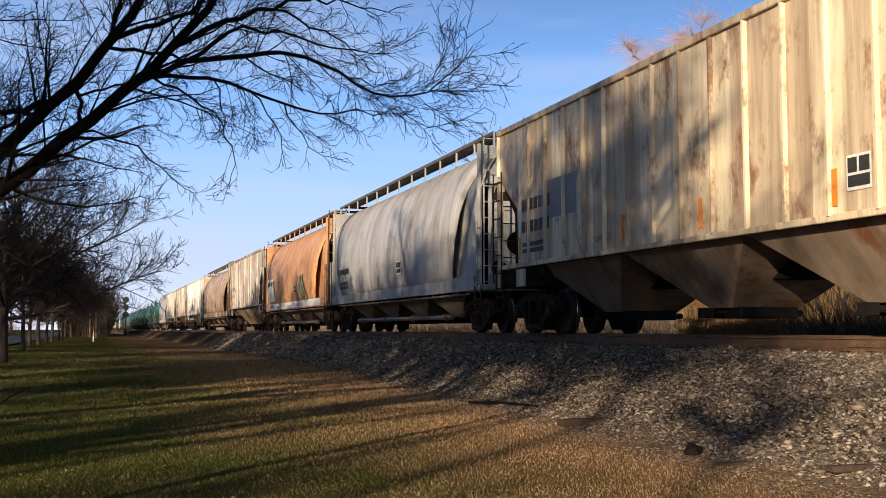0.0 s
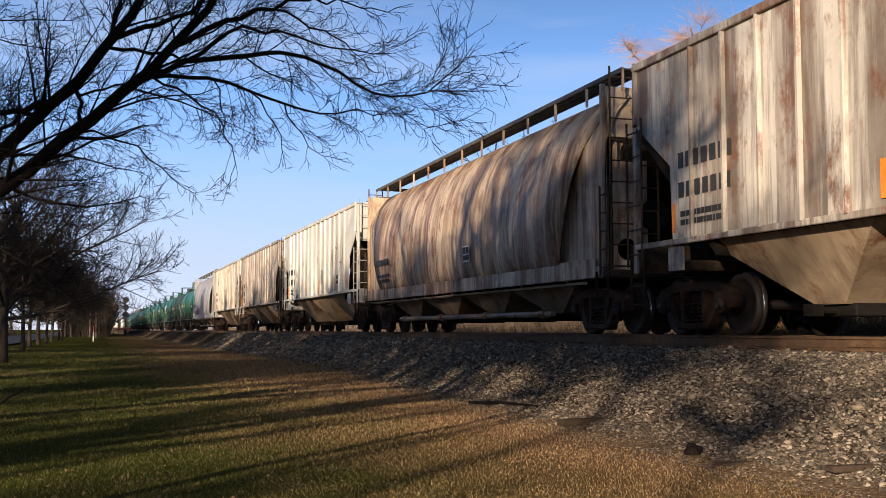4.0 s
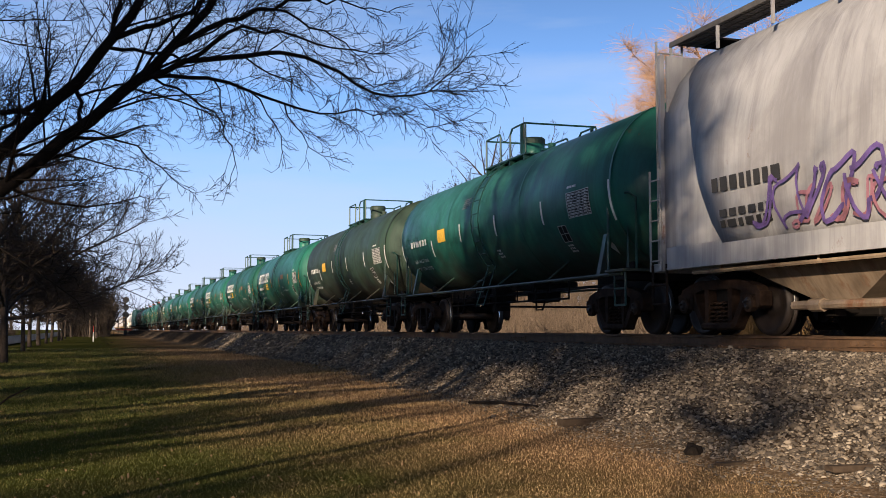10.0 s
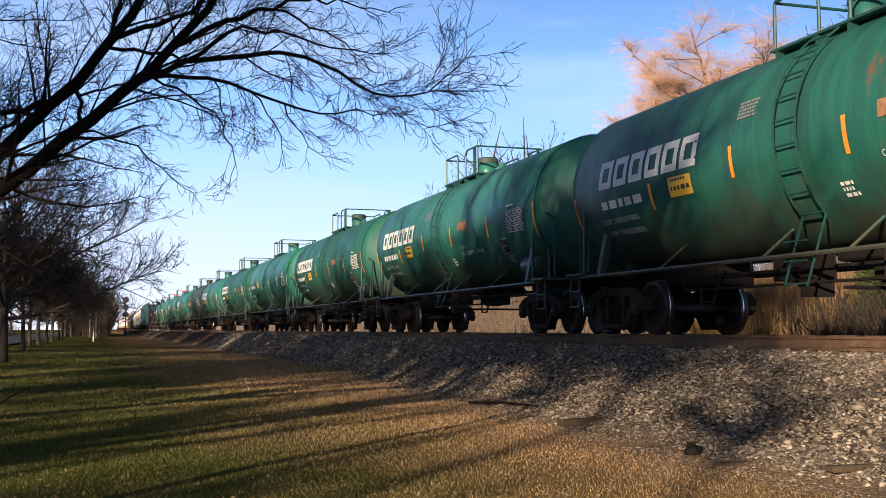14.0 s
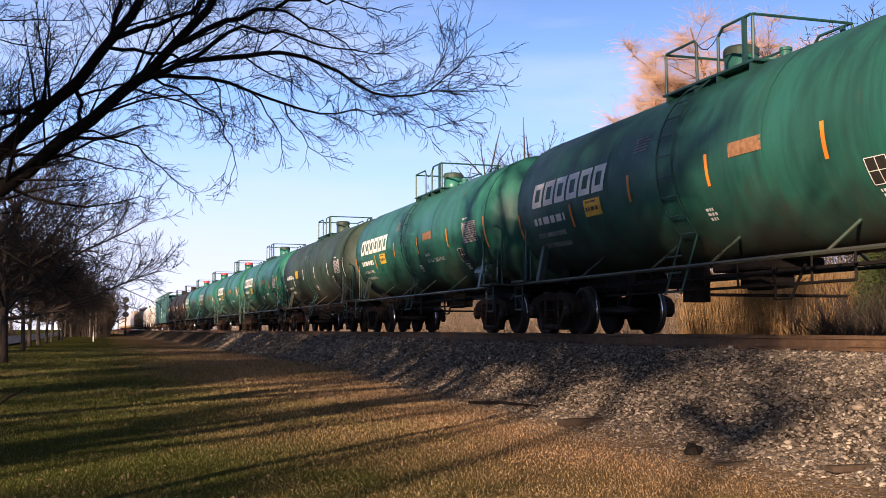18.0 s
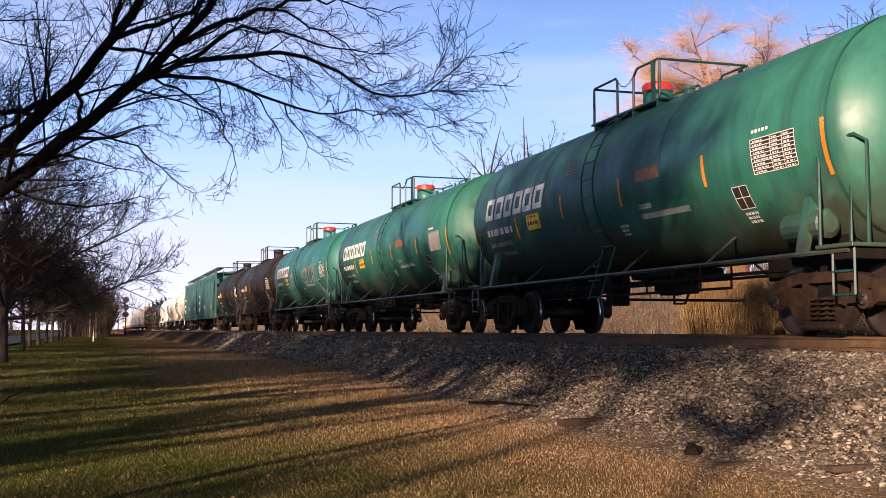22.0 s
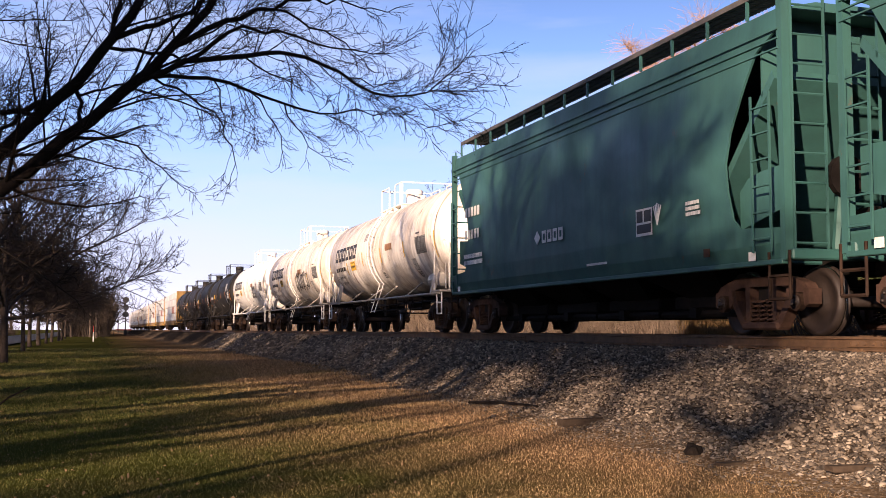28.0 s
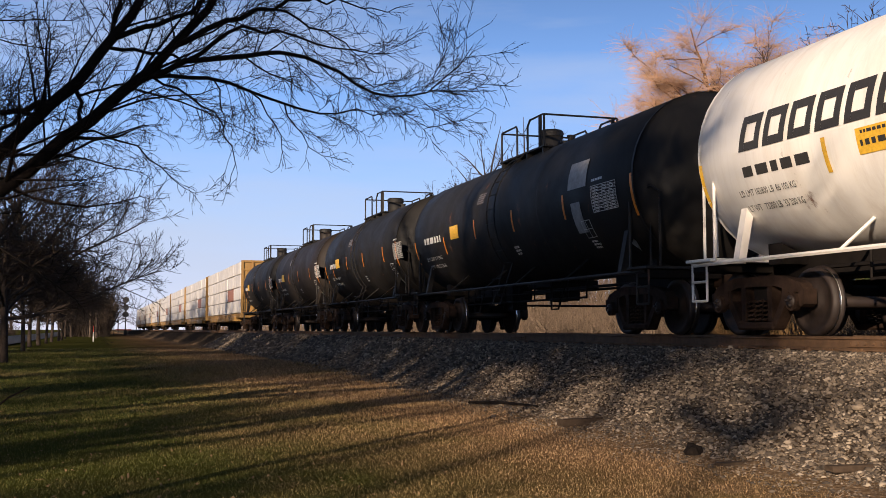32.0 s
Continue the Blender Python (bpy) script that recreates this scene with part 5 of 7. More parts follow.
def ground_z(x, y):
    """Lawn, ballast bank and the level beyond the track."""
    lawn = 0.05 * noise.noise((x * 0.09, y * 0.06, 3.1)) + 0.02 * noise.noise((x * 0.5, y * 0.4, 7.7))
    if x < -5.2:
        lawn -= 0.05 * min(1.0, (-5.2 - x) / 0.4)
    toe = toe_x(y) + 0.45 * noise.noise((0.3, y * 0.16, 1.3)) + 0.15 * noise.noise((0.3, y * 0.9, 5.3))
    d = x - toe
    wide = 8.55 - toe
    top = RAIL_Z - 0.20
    if x > TRACK_X:
        d, wide = (TRACK_X + 3.2) - x, 1.75
    k = max(0.0, min(1.0, d / wide))
    k = k * k * (3 - 2 * k) * 0.35 + k * 0.65
    return lawn * (1 - k) + top * k


def lines(spec):
    out = []
    for a, b, step in spec:
        n = max(1, int(round((b - a) / step)))
        out += [a + (b - a) * i / n for i in range(n)]
    out.append(spec[-1][1])
    return out


gx = lines([(-1500, -60, 180), (-60, -8, 6), (-8, -2, 0.6), (-2, 5.5, 0.3), (5.5, 14, 0.14), (14, 40, 2), (40, 1500, 180)])
gy = lines([(-600, -30, 60), (-30, 4, 3), (4, 40, 0.3), (40, 90, 0.9), (90, 400, 8), (400, 3000, 300)])
gv = [(x, y, ground_z(x, y)) for y in gy for x in gx]
nx = len(gx)
gf = [(j * nx + i, j * nx + i + 1, (j + 1) * nx + i + 1, (j + 1) * nx + i) for j in range(len(gy) - 1) for i in range(nx - 1)]
gm = bpy.data.meshes.new("ground")
gm.from_pydata(gv, [], gf)
for f in gm.polygons:
    f.use_smooth = True


def ground_material():
    m, nt, b = mat_base("lawn_and_ballast", 0.95)
    b.inputs["Specular IOR Level"].default_value = 0.0
    geo = nt.nodes.new("ShaderNodeNewGeometry")
    sep = nt.nodes.new("ShaderNodeSeparateXYZ")
    nt.links.new(geo.outputs["Position"], sep.inputs[0])
    big = noise_node(nt, 0.22, 5, 0.6, None, "World")
    mid_n = noise_node(nt, 1.7, 6, 0.7, None, "World")
    fine = noise_node(nt, 45, 4, 0.7, None, "World")
    green = ramp(nt, fine, [(0.3, (0.026, 0.031, 0.006)), (0.7, (0.080, 0.080, 0.020))])
    straw = ramp(nt, fine, [(0.3, (0.070, 0.041, 0.020)), (0.7, (0.23, 0.140, 0.070))])
    # dry towards the bank, greener towards the road
    mr = nt.nodes.new("ShaderNodeMapRange")
    mr.inputs["From Min"].default_value, mr.inputs["From Max"].default_value = 0.5, 4.5
    nt.links.new(sep.outputs["X"], mr.inputs["Value"])
    add = nt.nodes.new("ShaderNodeMath")
    add.operation = 'ADD'
    nt.links.new(mr.outputs["Result"], add.inputs[0])
    sub = nt.nodes.new("ShaderNodeMath")
    sub.operation = 'MULTIPLY_ADD'
    sub.inputs[1].default_value, sub.inputs[2].default_value = 1.6, -0.8
    nt.links.new(big, sub.inputs[0])
    nt.links.new(sub.outputs[0], add.inputs[1])
    sub2 = nt.nodes.new("ShaderNodeMath")
    sub2.operation = 'MULTIPLY_ADD'
    sub2.inputs[1].default_value, sub2.inputs[2].default_value = 0.9, -0.45
    nt.links.new(mid_n, sub2.inputs[0])
    add2 = nt.nodes.new("ShaderNodeMath")
    add2.operation = 'ADD'
    add2.use_clamp = True
    nt.links.new(add.outputs[0], add2.inputs[0])
    nt.links.new(sub2.outputs[0], add2.inputs[1])
    c = mix(nt, add2.outputs[0], green, straw)
    # the stone bed
    vor = nt.nodes.new("ShaderNodeTexVoronoi")
    vor.inputs["Scale"].default_value = 13
    nt.links.new(geo.outputs["Position"], vor.inputs["Vector"])
    stone = ramp(nt, vor.outputs["Color"], [(0.0, (0.022, 0.017, 0.013)), (1.0, (0.085, 0.066, 0.050))])
    mz = nt.nodes.new("ShaderNodeMapRange")
    mz.inputs["From Min"].default_value, mz.inputs["From Max"].default_value = 5.45, 6.1
    jit = nt.nodes.new("ShaderNodeMath")
    jit.operation = 'MULTIPLY_ADD'
    jit.inputs[1].default_value = 2.2
    nt.links.new(mid_n, jit.inputs[0])
    back = nt.nodes.new("ShaderNodeMapRange")
    back.inputs["From Min"].default_value, back.inputs["From Max"].default_value = 9.0, 30.0
    back.inputs["To Max"].default_value = 1.25
    nt.links.new(sep.outputs["Y"], back.inputs["Value"])
    rel = nt.nodes.new("ShaderNodeMath")
    rel.operation = 'SUBTRACT'
    nt.links.new(sep.outputs["X"], rel.inputs[0])
    nt.links.new(back.outputs["Result"], rel.inputs[1])
    nt.links.new(rel.outputs[0], jit.inputs[2])
    shf = nt.nodes.new("ShaderNodeMath")
    shf.operation = 'SUBTRACT'
    shf.inputs[1].default_value = 1.1
    nt.links.new(jit.outputs[0], shf.inputs[0])
    nt.links.new(shf.outputs[0], mz.inputs["Value"])
    ml = nt.nodes.new("ShaderNodeMapRange")
    ml.inputs["From Min"].default_value, ml.inputs["From Max"].default_value = 14.2, 13.2
    nt.links.new(sep.outputs["X"], ml.inputs["Value"])
    mm = nt.nodes.new("ShaderNodeMath")
    mm.operation = 'MULTIPLY'
    nt.links.new(mz.outputs["Result"], mm.inputs[0])
    nt.links.new(ml.outputs["Result"], mm.inputs[1])
    # trodden earth and wood chips along the bank's foot
    chips = ramp(nt, noise_node(nt, 26, 5, 0.75, (1.0, 0.6, 1.0), "World"), [(0.35, (0.065, 0.042, 0.025)), (0.50, (0.17, 0.11, 0.064)), (0.70, (0.40, 0.29, 0.18))])
    me_ = nt.nodes.new("ShaderNodeMapRange")
    me_.inputs["From Min"].default_value, me_.inputs["From Max"].default_value = 4.1, 5.3
    nt.links.new(shf.outputs[0], me_.inputs["Value"])
    me2 = nt.nodes.new("ShaderNodeMath")
    me2.operation = 'MULTIPLY'
    nt.links.new(me_.outputs["Result"], me2.inputs[0])
    nt.links.new(ml.outputs["Result"], me2.inputs[1])
    c = mix(nt, me2.outputs[0], c, chips)
    c = mix(nt, mm.outputs[0], c, stone)
    nt.links.new(c, b.inputs["Base Color"])
    bump(nt, b, mid_n, 0.3, 0.03)
    return m


gm.materials.append(ground_material())
ground = tagged(new("ground", gm), "patchy winter lawn rising to a stone ballast bank", "ground", kind="structure")

# road beyond the tree row
bm = bmesh.new()
loft(bm, [[(-14.5, y, 0.02), (-6.4, y, 0.02), (-6.4, y, 0.05), (-14.5, y, 0.05)] for y in (-100, 0, 60, 200, 700)])
M["asphalt"] = plain("asphalt", (0.055, 0.055, 0.06), 0.85, 0, 0.25, 3, 0.2)
tagged(link_bm("road", bm, M["asphalt"]), "grey asphalt street beyond the tree row", "road", kind="structure")

# ---- track ----
def make_rail(x):
    prof = [(-0.07, -0.18), (0.07, -0.18), (0.07, -0.165), (0.012, -0.14), (0.012, -0.045), (0.036, -0.035), (0.036, -0.004), (0.03, 0), (-0.03, 0), (-0.036, -0.004), (-0.036, -0.035), (-0.012, -0.045), (-0.012, -0.14), (-0.07, -0.165)]
    bm = bmesh.new()
    rings = [[(TRACK_X + x + px, y, RAIL_Z + pz) for px, pz in prof] for y in (-60, 0, 40, 120, 1200)]
    loft(bm, rings)
    bm.faces.ensure_lookup_table()
    bm.normal_update()
    for f in bm.faces:
        if f.normal.z > 0.9 and f.calc_center_median().z > RAIL_Z - 0.01:
            f.material_index = 1
    return tagged(link_bm("rail", bm, [M["rail"], M["rail_top"]]), "rust-brown steel rail on ties with a worn top", "rail", "rails of the track")


near_rail = make_rail(-0.755)
make_rail(0.755)
bm = bmesh.new()
box(bm, -1.3, 1.3, -0.11, 0.11, -0.36, -0.185, 0.015)
tie0 = tagged(link_bm("railroad_tie", bm, M["tie"]), "weathered dark wooden tie bedded in ballast", "railroad tie", "ties under the rails")
tie0.matrix_basis = pose(TRACK_X, 2.0, RAIL_Z)
rt = random.Random(5)
for k in range(1, 110):
    copy_thing(tie0, pose(TRACK_X + rt.uniform(-0.04, 0.04), 2.0 + k * 0.53, RAIL_Z - rt.uniform(0, 0.01), 0, 0, rt.uniform(-1.2, 1.2)))

# tie plates and spikes under the near rail, where it passes the viewer
bm = bmesh.new()
box(bm, -0.13, 0.13, -0.09, 0.09, -0.012, 0.004, 0.004)
for a in (-0.09, 0.09):
    box(bm, a - 0.012, a + 0.012, -0.06, -0.036, 0.0, 0.03)
    box(bm, a - 0.012, a + 0.012, 0.036, 0.06, 0.0, 0.03)
plate = link_bm("tie_plate", bm, M["rail"])
plate.parent = near_rail
plate.matrix_basis = pose(TRACK_X - 0.755, 2.0, RAIL_Z - 0.183)
for k in range(1, 60):
    o = new("tie_plate", plate.data)
    o.parent = near_rail
    o.matrix_basis = pose(TRACK_X - 0.755, 2.0 + k * 0.53, RAIL_Z - 0.183)
for y in (11.4, 23.3, 35.2):
    bm = bmesh.new()
    box(bm, TRACK_X - 0.755 - 0.035, TRACK_X - 0.755 - 0.013, y - 0.45, y + 0.45, RAIL_Z - 0.135, RAIL_Z - 0.05, 0.006)
    for k in range(6):
        tube(bm, [(TRACK_X - 0.81, y - 0.375 + 0.15 * k, RAIL_Z - 0.09), (TRACK_X - 0.78, y - 0.375 + 0.15 * k, RAIL_Z - 0.09)], 0.018, 6)
    part("joint_bar", bm, M["rail"], near_rail)

# ---- trees ----
def mesh_of_lines(name, lines_, material):
    """One mesh of tapered bars: lines_ holds (points, radii, sides)."""
    groups = {}
    for pts, rad, sides in lines_:
        groups.setdefault((len(pts), sides), []).append((pts, rad))
    V, F, base = [], [], 0
    for (k, n), items in groups.items():
        P = np.array([i[0] for i in items], dtype=float)
        R = np.array([i[1] for i in items], dtype=float)
        D = np.empty_like(P)
        D[:, 1:-1] = P[:, 2:] - P[:, :-2]
        D[:, 0], D[:, -1] = P[:, 1] - P[:, 0], P[:, -1] - P[:, -2]
        D /= np.linalg.norm(D, axis=2, keepdims=True) + 1e-9
        main = P[:, -1] - P[:, 0]
        ref = np.where(np.abs(main[:, 2:3]) < 0.8 * np.linalg.norm(main, axis=1, keepdims=True), np.array([[0, 0, 1.0]]), np.array([[1.0, 0, 0]]))
        U = np.cross(D, ref[:, None, :])
        U /= np.linalg.norm(U, axis=2, keepdims=True) + 1e-9
        W = np.cross(D, U)
        a = np.arange(n) * 2 * np.pi / n
        ring = P[:, :, None, :] + R[:, :, None, None] * (U[:, :, None, :] * np.cos(a)[None, None, :, None] + W[:, :, None, :] * np.sin(a)[None, None, :, None])
        m = len(items)
        V.append(ring.reshape(-1, 3))
        idx = base + np.arange(m * k * n).reshape(m, k, n)
        q = np.stack([idx[:, :-1, :], np.roll(idx[:, :-1, :], -1, axis=2), np.roll(idx[:, 1:, :], -1, axis=2), idx[:, 1:, :]], axis=-1)
        F.append(q.reshape(-1, 4))
        base += m * k * n
    return quads_mesh(name, np.concatenate(V), np.concatenate(F), material)


def quads_mesh(name, V, F, material, smooth=True):
    me = bpy.data.meshes.new(name)
    c = F.shape[1]
    me.vertices.add(len(V))
    me.vertices.foreach_set("co", np.asarray(V, dtype=np.float32).ravel())
    me.loops.add(F.size)
    me.loops.foreach_set("vertex_index", np.asarray(F, dtype=np.int32).ravel())
    me.polygons.add(len(F))
    me.polygons.foreach_set("loop_start", np.arange(len(F), dtype=np.int32) * c)
    if smooth:
        me.polygons.foreach_set("use_smooth", np.ones(len(F), dtype=bool))
    me.update(calc_edges=True)
    me.materials.append(material)
    return me


def bend(rng, p, d, length, k, wander, lift):
    pts = [p]
    d = d / (np.linalg.norm(d) + 1e-9)
    for i in range(k - 1):
        d = d + rng.normal(0, wander, 3) + np.array([0, 0, lift])
        d = d / np.linalg.norm(d)
        p = p + d * length / (k - 1)
        pts.append(p)
    return np.array(pts)


def sprout(rng, out, pts, r0, r1, level, top, spec, slim=(0.42, 0.68)):
    """Side branches along a limb; spec: spread (degrees), ratio of lengths, number a metre, lift, wander."""
    k = len(pts)
    seg = np.linalg.norm(np.diff(pts, axis=0), axis=1)
    length = seg.sum()
    dens, spread, ratio, lift, wander, tip = spec[min(level, len(spec) - 1)]
    n = max(1, int(length * dens * rng.uniform(0.75, 1.25)))
    for j in range(n):
        t = rng.uniform(0.18, 1.0) ** 0.85
        f = t * (k - 1)
        i = min(int(f), k - 2)
        p = pts[i] + (pts[i + 1] - pts[i]) * (f - i)
        d = pts[i + 1] - pts[i]
        d = d / (np.linalg.norm(d) + 1e-9)
        side = np.cross(d, rng.normal(0, 1, 3))
        side /= np.linalg.norm(side) + 1e-9
        a = radians(rng.uniform(0.6, 1.3) * spread)
        d2 = d * math.cos(a) + side * math.sin(a)
        r = max(tip, (r0 + (r1 - r0) * t) * rng.uniform(*slim))
        ll = length * ratio * rng.uniform(0.5, 1.15) * (1.12 - 0.55 * t)
        ll = max(0.12, ll)
        kk = 6 if level <= 1 else 4
        q = bend(rng, p, d2, ll, kk, wander, lift)
        rt_ = max(tip * 0.6, r * 0.16)
        out.append((q, np.linspace(r, rt_, kk), 6 if r > 0.05 else (4 if r > 0.012 else 3)))
        if level < top:
            sprout(rng, out, q, r, rt_, level + 1, top, spec, slim)


def tree_from(name, lines_, thick, bark, twig, label, category="tree", group=""):
    t = empty(name)
    tr = [l for l in lines_ if l[1][0] >= thick]
    cr = [l for l in lines_ if l[1][0] < thick]
    ob = new("trunk", mesh_of_lines("trunk", tr, bark))
    ob.parent = t
    if cr:
        ob = new("crown", mesh_of_lines("crown", cr, twig))
        ob.parent = t
        tagged(ob, label="bare fine twigs", kind="stuff")
    return tagged(t, label, category, group)


# -- the near street tree: its long limbs reach over the lawn --
def smooth_limb(points, k):
    """A limb through a few guide points."""
    p = np.array(points, dtype=float)
    s = np.concatenate([[0], np.cumsum(np.linalg.norm(np.diff(p, axis=0), axis=1))])
    t = np.linspace(0, s[-1], k)
    q = np.stack([np.interp(t, s, p[:, i]) for i in range(3)], axis=1)
    for _ in range(2):
        q[1:-1] = q[1:-1] * 0.5 + (q[:-2] + q[2:]) * 0.25
    return q


def near_tree():
    rng = np.random.default_rng(4)
    out = []
    foot = (-3.7, 13.6, -0.1)
    fork = (-3.3, 13.3, 1.5)
    limbs = []

    def limb(r0, r1, k, *points):
        limbs.append((points, r0, r1, k))
    limb(0.36, 0.28, 6, foot, (-3.62, 13.5, 0.7), fork)
    limb(0.12, 0.03, 18, fork, (-1.03, 12.80, 2.69), (-0.46, 12.60, 3.17), (-0.17, 12.50, 3.52), (0.24, 12.36, 3.74), (0.53, 12.26, 3.99), (0.76, 12.18, 4.27), (0.99, 12.10, 4.61), (1.16, 12.04, 4.83), (1.45, 11.94, 5.36), (1.85, 11.80, 6.19))
    limb(0.105, 0.045, 16, fork, (-1.04, 12.80, 3.03), (-0.70, 12.68, 3.46), (-0.53, 12.62, 3.65), (-0.30, 12.54, 3.87), (-0.07, 12.46, 4.12), (0.14, 12.39, 4.35), (0.29, 12.34, 4.55), (0.42, 12.29, 4.80), (0.68, 12.20, 5.37), (0.96, 12.10, 6.26))
    limb(0.04, 0.02, 8, (0.11, 12.40, 4.35), (0.13, 12.39, 4.55), (0.19, 12.37, 4.80), (0.18, 12.37, 5.31))
    limb(0.05, 0.005, 20, (0.32, 12.33, 3.79), (0.70, 12.20, 4.06), (0.93, 12.12, 4.14), (1.29, 12.00, 4.09), (1.58, 11.90, 4.14), (1.87, 11.80, 4.25), (1.99, 11.76, 4.25), (2.19, 11.69, 4.18), (2.49, 11.59, 4.02), (2.57, 11.56, 3.96), (2.75, 11.50, 3.76), (3.04, 11.40, 3.65), (3.30, 11.31, 3.71), (3.47, 11.25, 3.81), (3.62, 11.20, 4.03), (3.82, 11.13, 4.25))
    limb(0.05, 0.015, 12, (0.76, 12.18, 4.24), (0.99, 12.10, 4.41), (1.28, 12.00, 4.58), (1.57, 11.90, 4.66), (1.87, 11.80, 4.72), (2.13, 11.71, 4.80), (2.68, 11.52, 5.04))
    limb(0.045, 0.006, 14, (0.64, 12.22, 4.04), (0.99, 12.10, 4.20), (1.14, 12.05, 4.30), (1.28, 12.00, 4.47), (1.52, 11.92, 4.54), (1.69, 11.86, 4.45), (1.99, 11.76, 4.40), (2.22, 11.68, 4.32), (2.45, 11.60, 4.26), (2.75, 11.50, 4.16), (2.98, 11.42, 4.19))
    limb(0.034, 0.007, 14, (0.48, 12.28, 3.94), (0.94, 12.12, 3.97), (1.35, 11.98, 3.92), (1.53, 11.92, 3.76), (1.88, 11.80, 3.61), (2.23, 11.68, 3.54), (2.52, 11.58, 3.50), (2.75, 11.50, 3.53), (3.07, 11.39, 3.60))
    limb(0.02, 0.004, 12, (0.52, 12.26, 3.86), (0.71, 12.20, 3.80), (0.91, 12.13, 3.69), (1.09, 12.07, 3.60), (1.27, 12.01, 3.45), (1.36, 11.98, 3.24), (1.39, 11.97, 2.93), (1.34, 11.99, 2.71))
    limb(0.02, 0.004, 10, (-0.25, 12.53, 3.29), (-0.02, 12.45, 3.34), (0.25, 12.36, 3.27), (0.48, 12.28, 3.10), (0.66, 12.22, 2.90), (0.84, 12.16, 2.74), (1.02, 12.10, 2.65))
    limb(0.014, 0.004, 7, (1.14, 12.05, 3.95), (1.23, 12.02, 3.73), (1.28, 12.00, 3.48), (1.27, 12.01, 3.24))
    limb(0.042, 0.02, 10, (0.15, 12.38, 4.31), (0.28, 12.34, 4.40), (0.58, 12.24, 4.49), (0.87, 12.14, 4.58), (1.00, 12.10, 4.69), (1.11, 12.06, 4.83), (1.33, 11.98, 5.18))
    limb(0.03, 0.018, 8, (0.08, 12.41, 4.21), (0.40, 12.30, 4.18), (0.76, 12.18, 4.19), (0.99, 12.10, 4.11))
    limb(0.05, 0.03, 8, (-0.52, 12.62, 3.69), (-0.76, 12.70, 3.62), (-1.05, 12.80, 3.55), (-1.46, 12.94, 3.39))
    limb(0.036, 0.02, 7, (-0.69, 12.68, 3.53), (-0.88, 12.74, 3.51), (-1.05, 12.80, 3.36), (-1.34, 12.90, 3.17))
    limb(0.02, 0.005, 8, (-1.79, 13.04, 4.47), (-1.08, 12.80, 4.61), (-0.67, 12.66, 4.60), (-0.25, 12.52, 4.57))
    limb(0.017, 0.005, 8, (-1.78, 13.04, 4.25), (-1.07, 12.80, 4.31), (-0.72, 12.68, 4.31), (-0.33, 12.55, 4.23))
    limb(0.015, 0.006, 8, (-0.58, 12.64, 3.77), (-0.63, 12.65, 4.18), (-0.67, 12.66, 4.56), (-0.75, 12.68, 5.00))
    limb(0.014, 0.006, 8, (-0.55, 12.63, 3.79), (-0.51, 12.61, 4.06), (-0.59, 12.64, 4.43), (-0.64, 12.65, 4.87))
    limb(0.034, 0.03, 5, (-0.20, 12.51, 3.80), (-0.20, 12.51, 3.65), (-0.22, 12.52, 3.46))
    limb(0.02, 0.012, 6, (-0.16, 12.50, 3.79), (0.06, 12.42, 3.86), (0.41, 12.30, 3.86))
    limb(0.011, 0.003, 7, (2.57, 11.56, 3.97), (2.81, 11.48, 3.85), (3.04, 11.40, 3.85), (3.24, 11.33, 3.97))
    limb(0.013, 0.004, 9, (3.07, 11.39, 3.65), (3.21, 11.34, 3.44), (3.39, 11.28, 3.40), (3.62, 11.20, 3.41), (3.88, 11.11, 3.50), (3.95, 11.08, 3.59))
    limb(0.009, 0.003, 6, (3.21, 11.34, 3.46), (3.36, 11.29, 3.26), (3.50, 11.24, 3.07))
    limb(0.02, 0.005, 10, (1.75, 11.84, 4.67), (1.98, 11.76, 4.53), (2.22, 11.68, 4.48), (2.45, 11.60, 4.38), (2.69, 11.52, 4.19), (2.78, 11.49, 3.97))
    limb(0.016, 0.004, 9, (2.13, 11.71, 4.98), (2.45, 11.60, 4.79), (2.69, 11.52, 4.71), (2.86, 11.46, 4.66), (3.09, 11.38, 4.67), (3.22, 11.34, 4.74))
    limb(0.013, 0.004, 7, (1.53, 11.92, 3.76), (1.76, 11.84, 3.57), (1.88, 11.80, 3.30), (1.91, 11.79, 2.99))
    limb(0.012, 0.004, 7, (1.88, 11.80, 3.59), (2.03, 11.75, 3.33), (2.14, 11.71, 3.14), (2.41, 11.62, 3.05))
    # rising limbs beside and behind
    limb(0.20, 0.05, 12, fork, (-3.2, 13.0, 3.2), (-2.9, 12.7, 5.0), (-2.3, 12.3, 7.0), (-1.5, 11.9, 8.6))
    limb(0.19, 0.04, 12, fork, (-3.9, 13.6, 3.4), (-4.2, 14.2, 5.4), (-4.8, 14.6, 7.6), (-5.0, 15.2, 9.2))
    limb(0.10, 0.03, 10, (-2.9, 12.7, 5.0), (-1.9, 11.6, 6.0), (-0.8, 10.6, 6.9), (0.2, 10.0, 7.6))
    limb(0.12, 0.03, 10, (-3.3, 13.2, 3.4), (-4.1, 12.0, 4.4), (-4.9, 10.8, 5.6), (-5.6, 9.7, 6.6))
    limb(0.10, 0.03, 8, (-4.1, 14.0, 5.0), (-3.2, 15.2, 6.2), (-2.4, 16.2, 7.4))
    # thin shoots that stand up from the long limbs
    shoots, grown = [], []
    spec = [(6.5, 46, 0.25, 0.02, 0.12, 0.005), (10.5, 46, 0.30, 0.0, 0.14, 0.0040), (14.5, 44, 0.42, -0.02, 0.17, 0.0032), (8.0, 40, 0.5, -0.03, 0.2, 0.0027)]
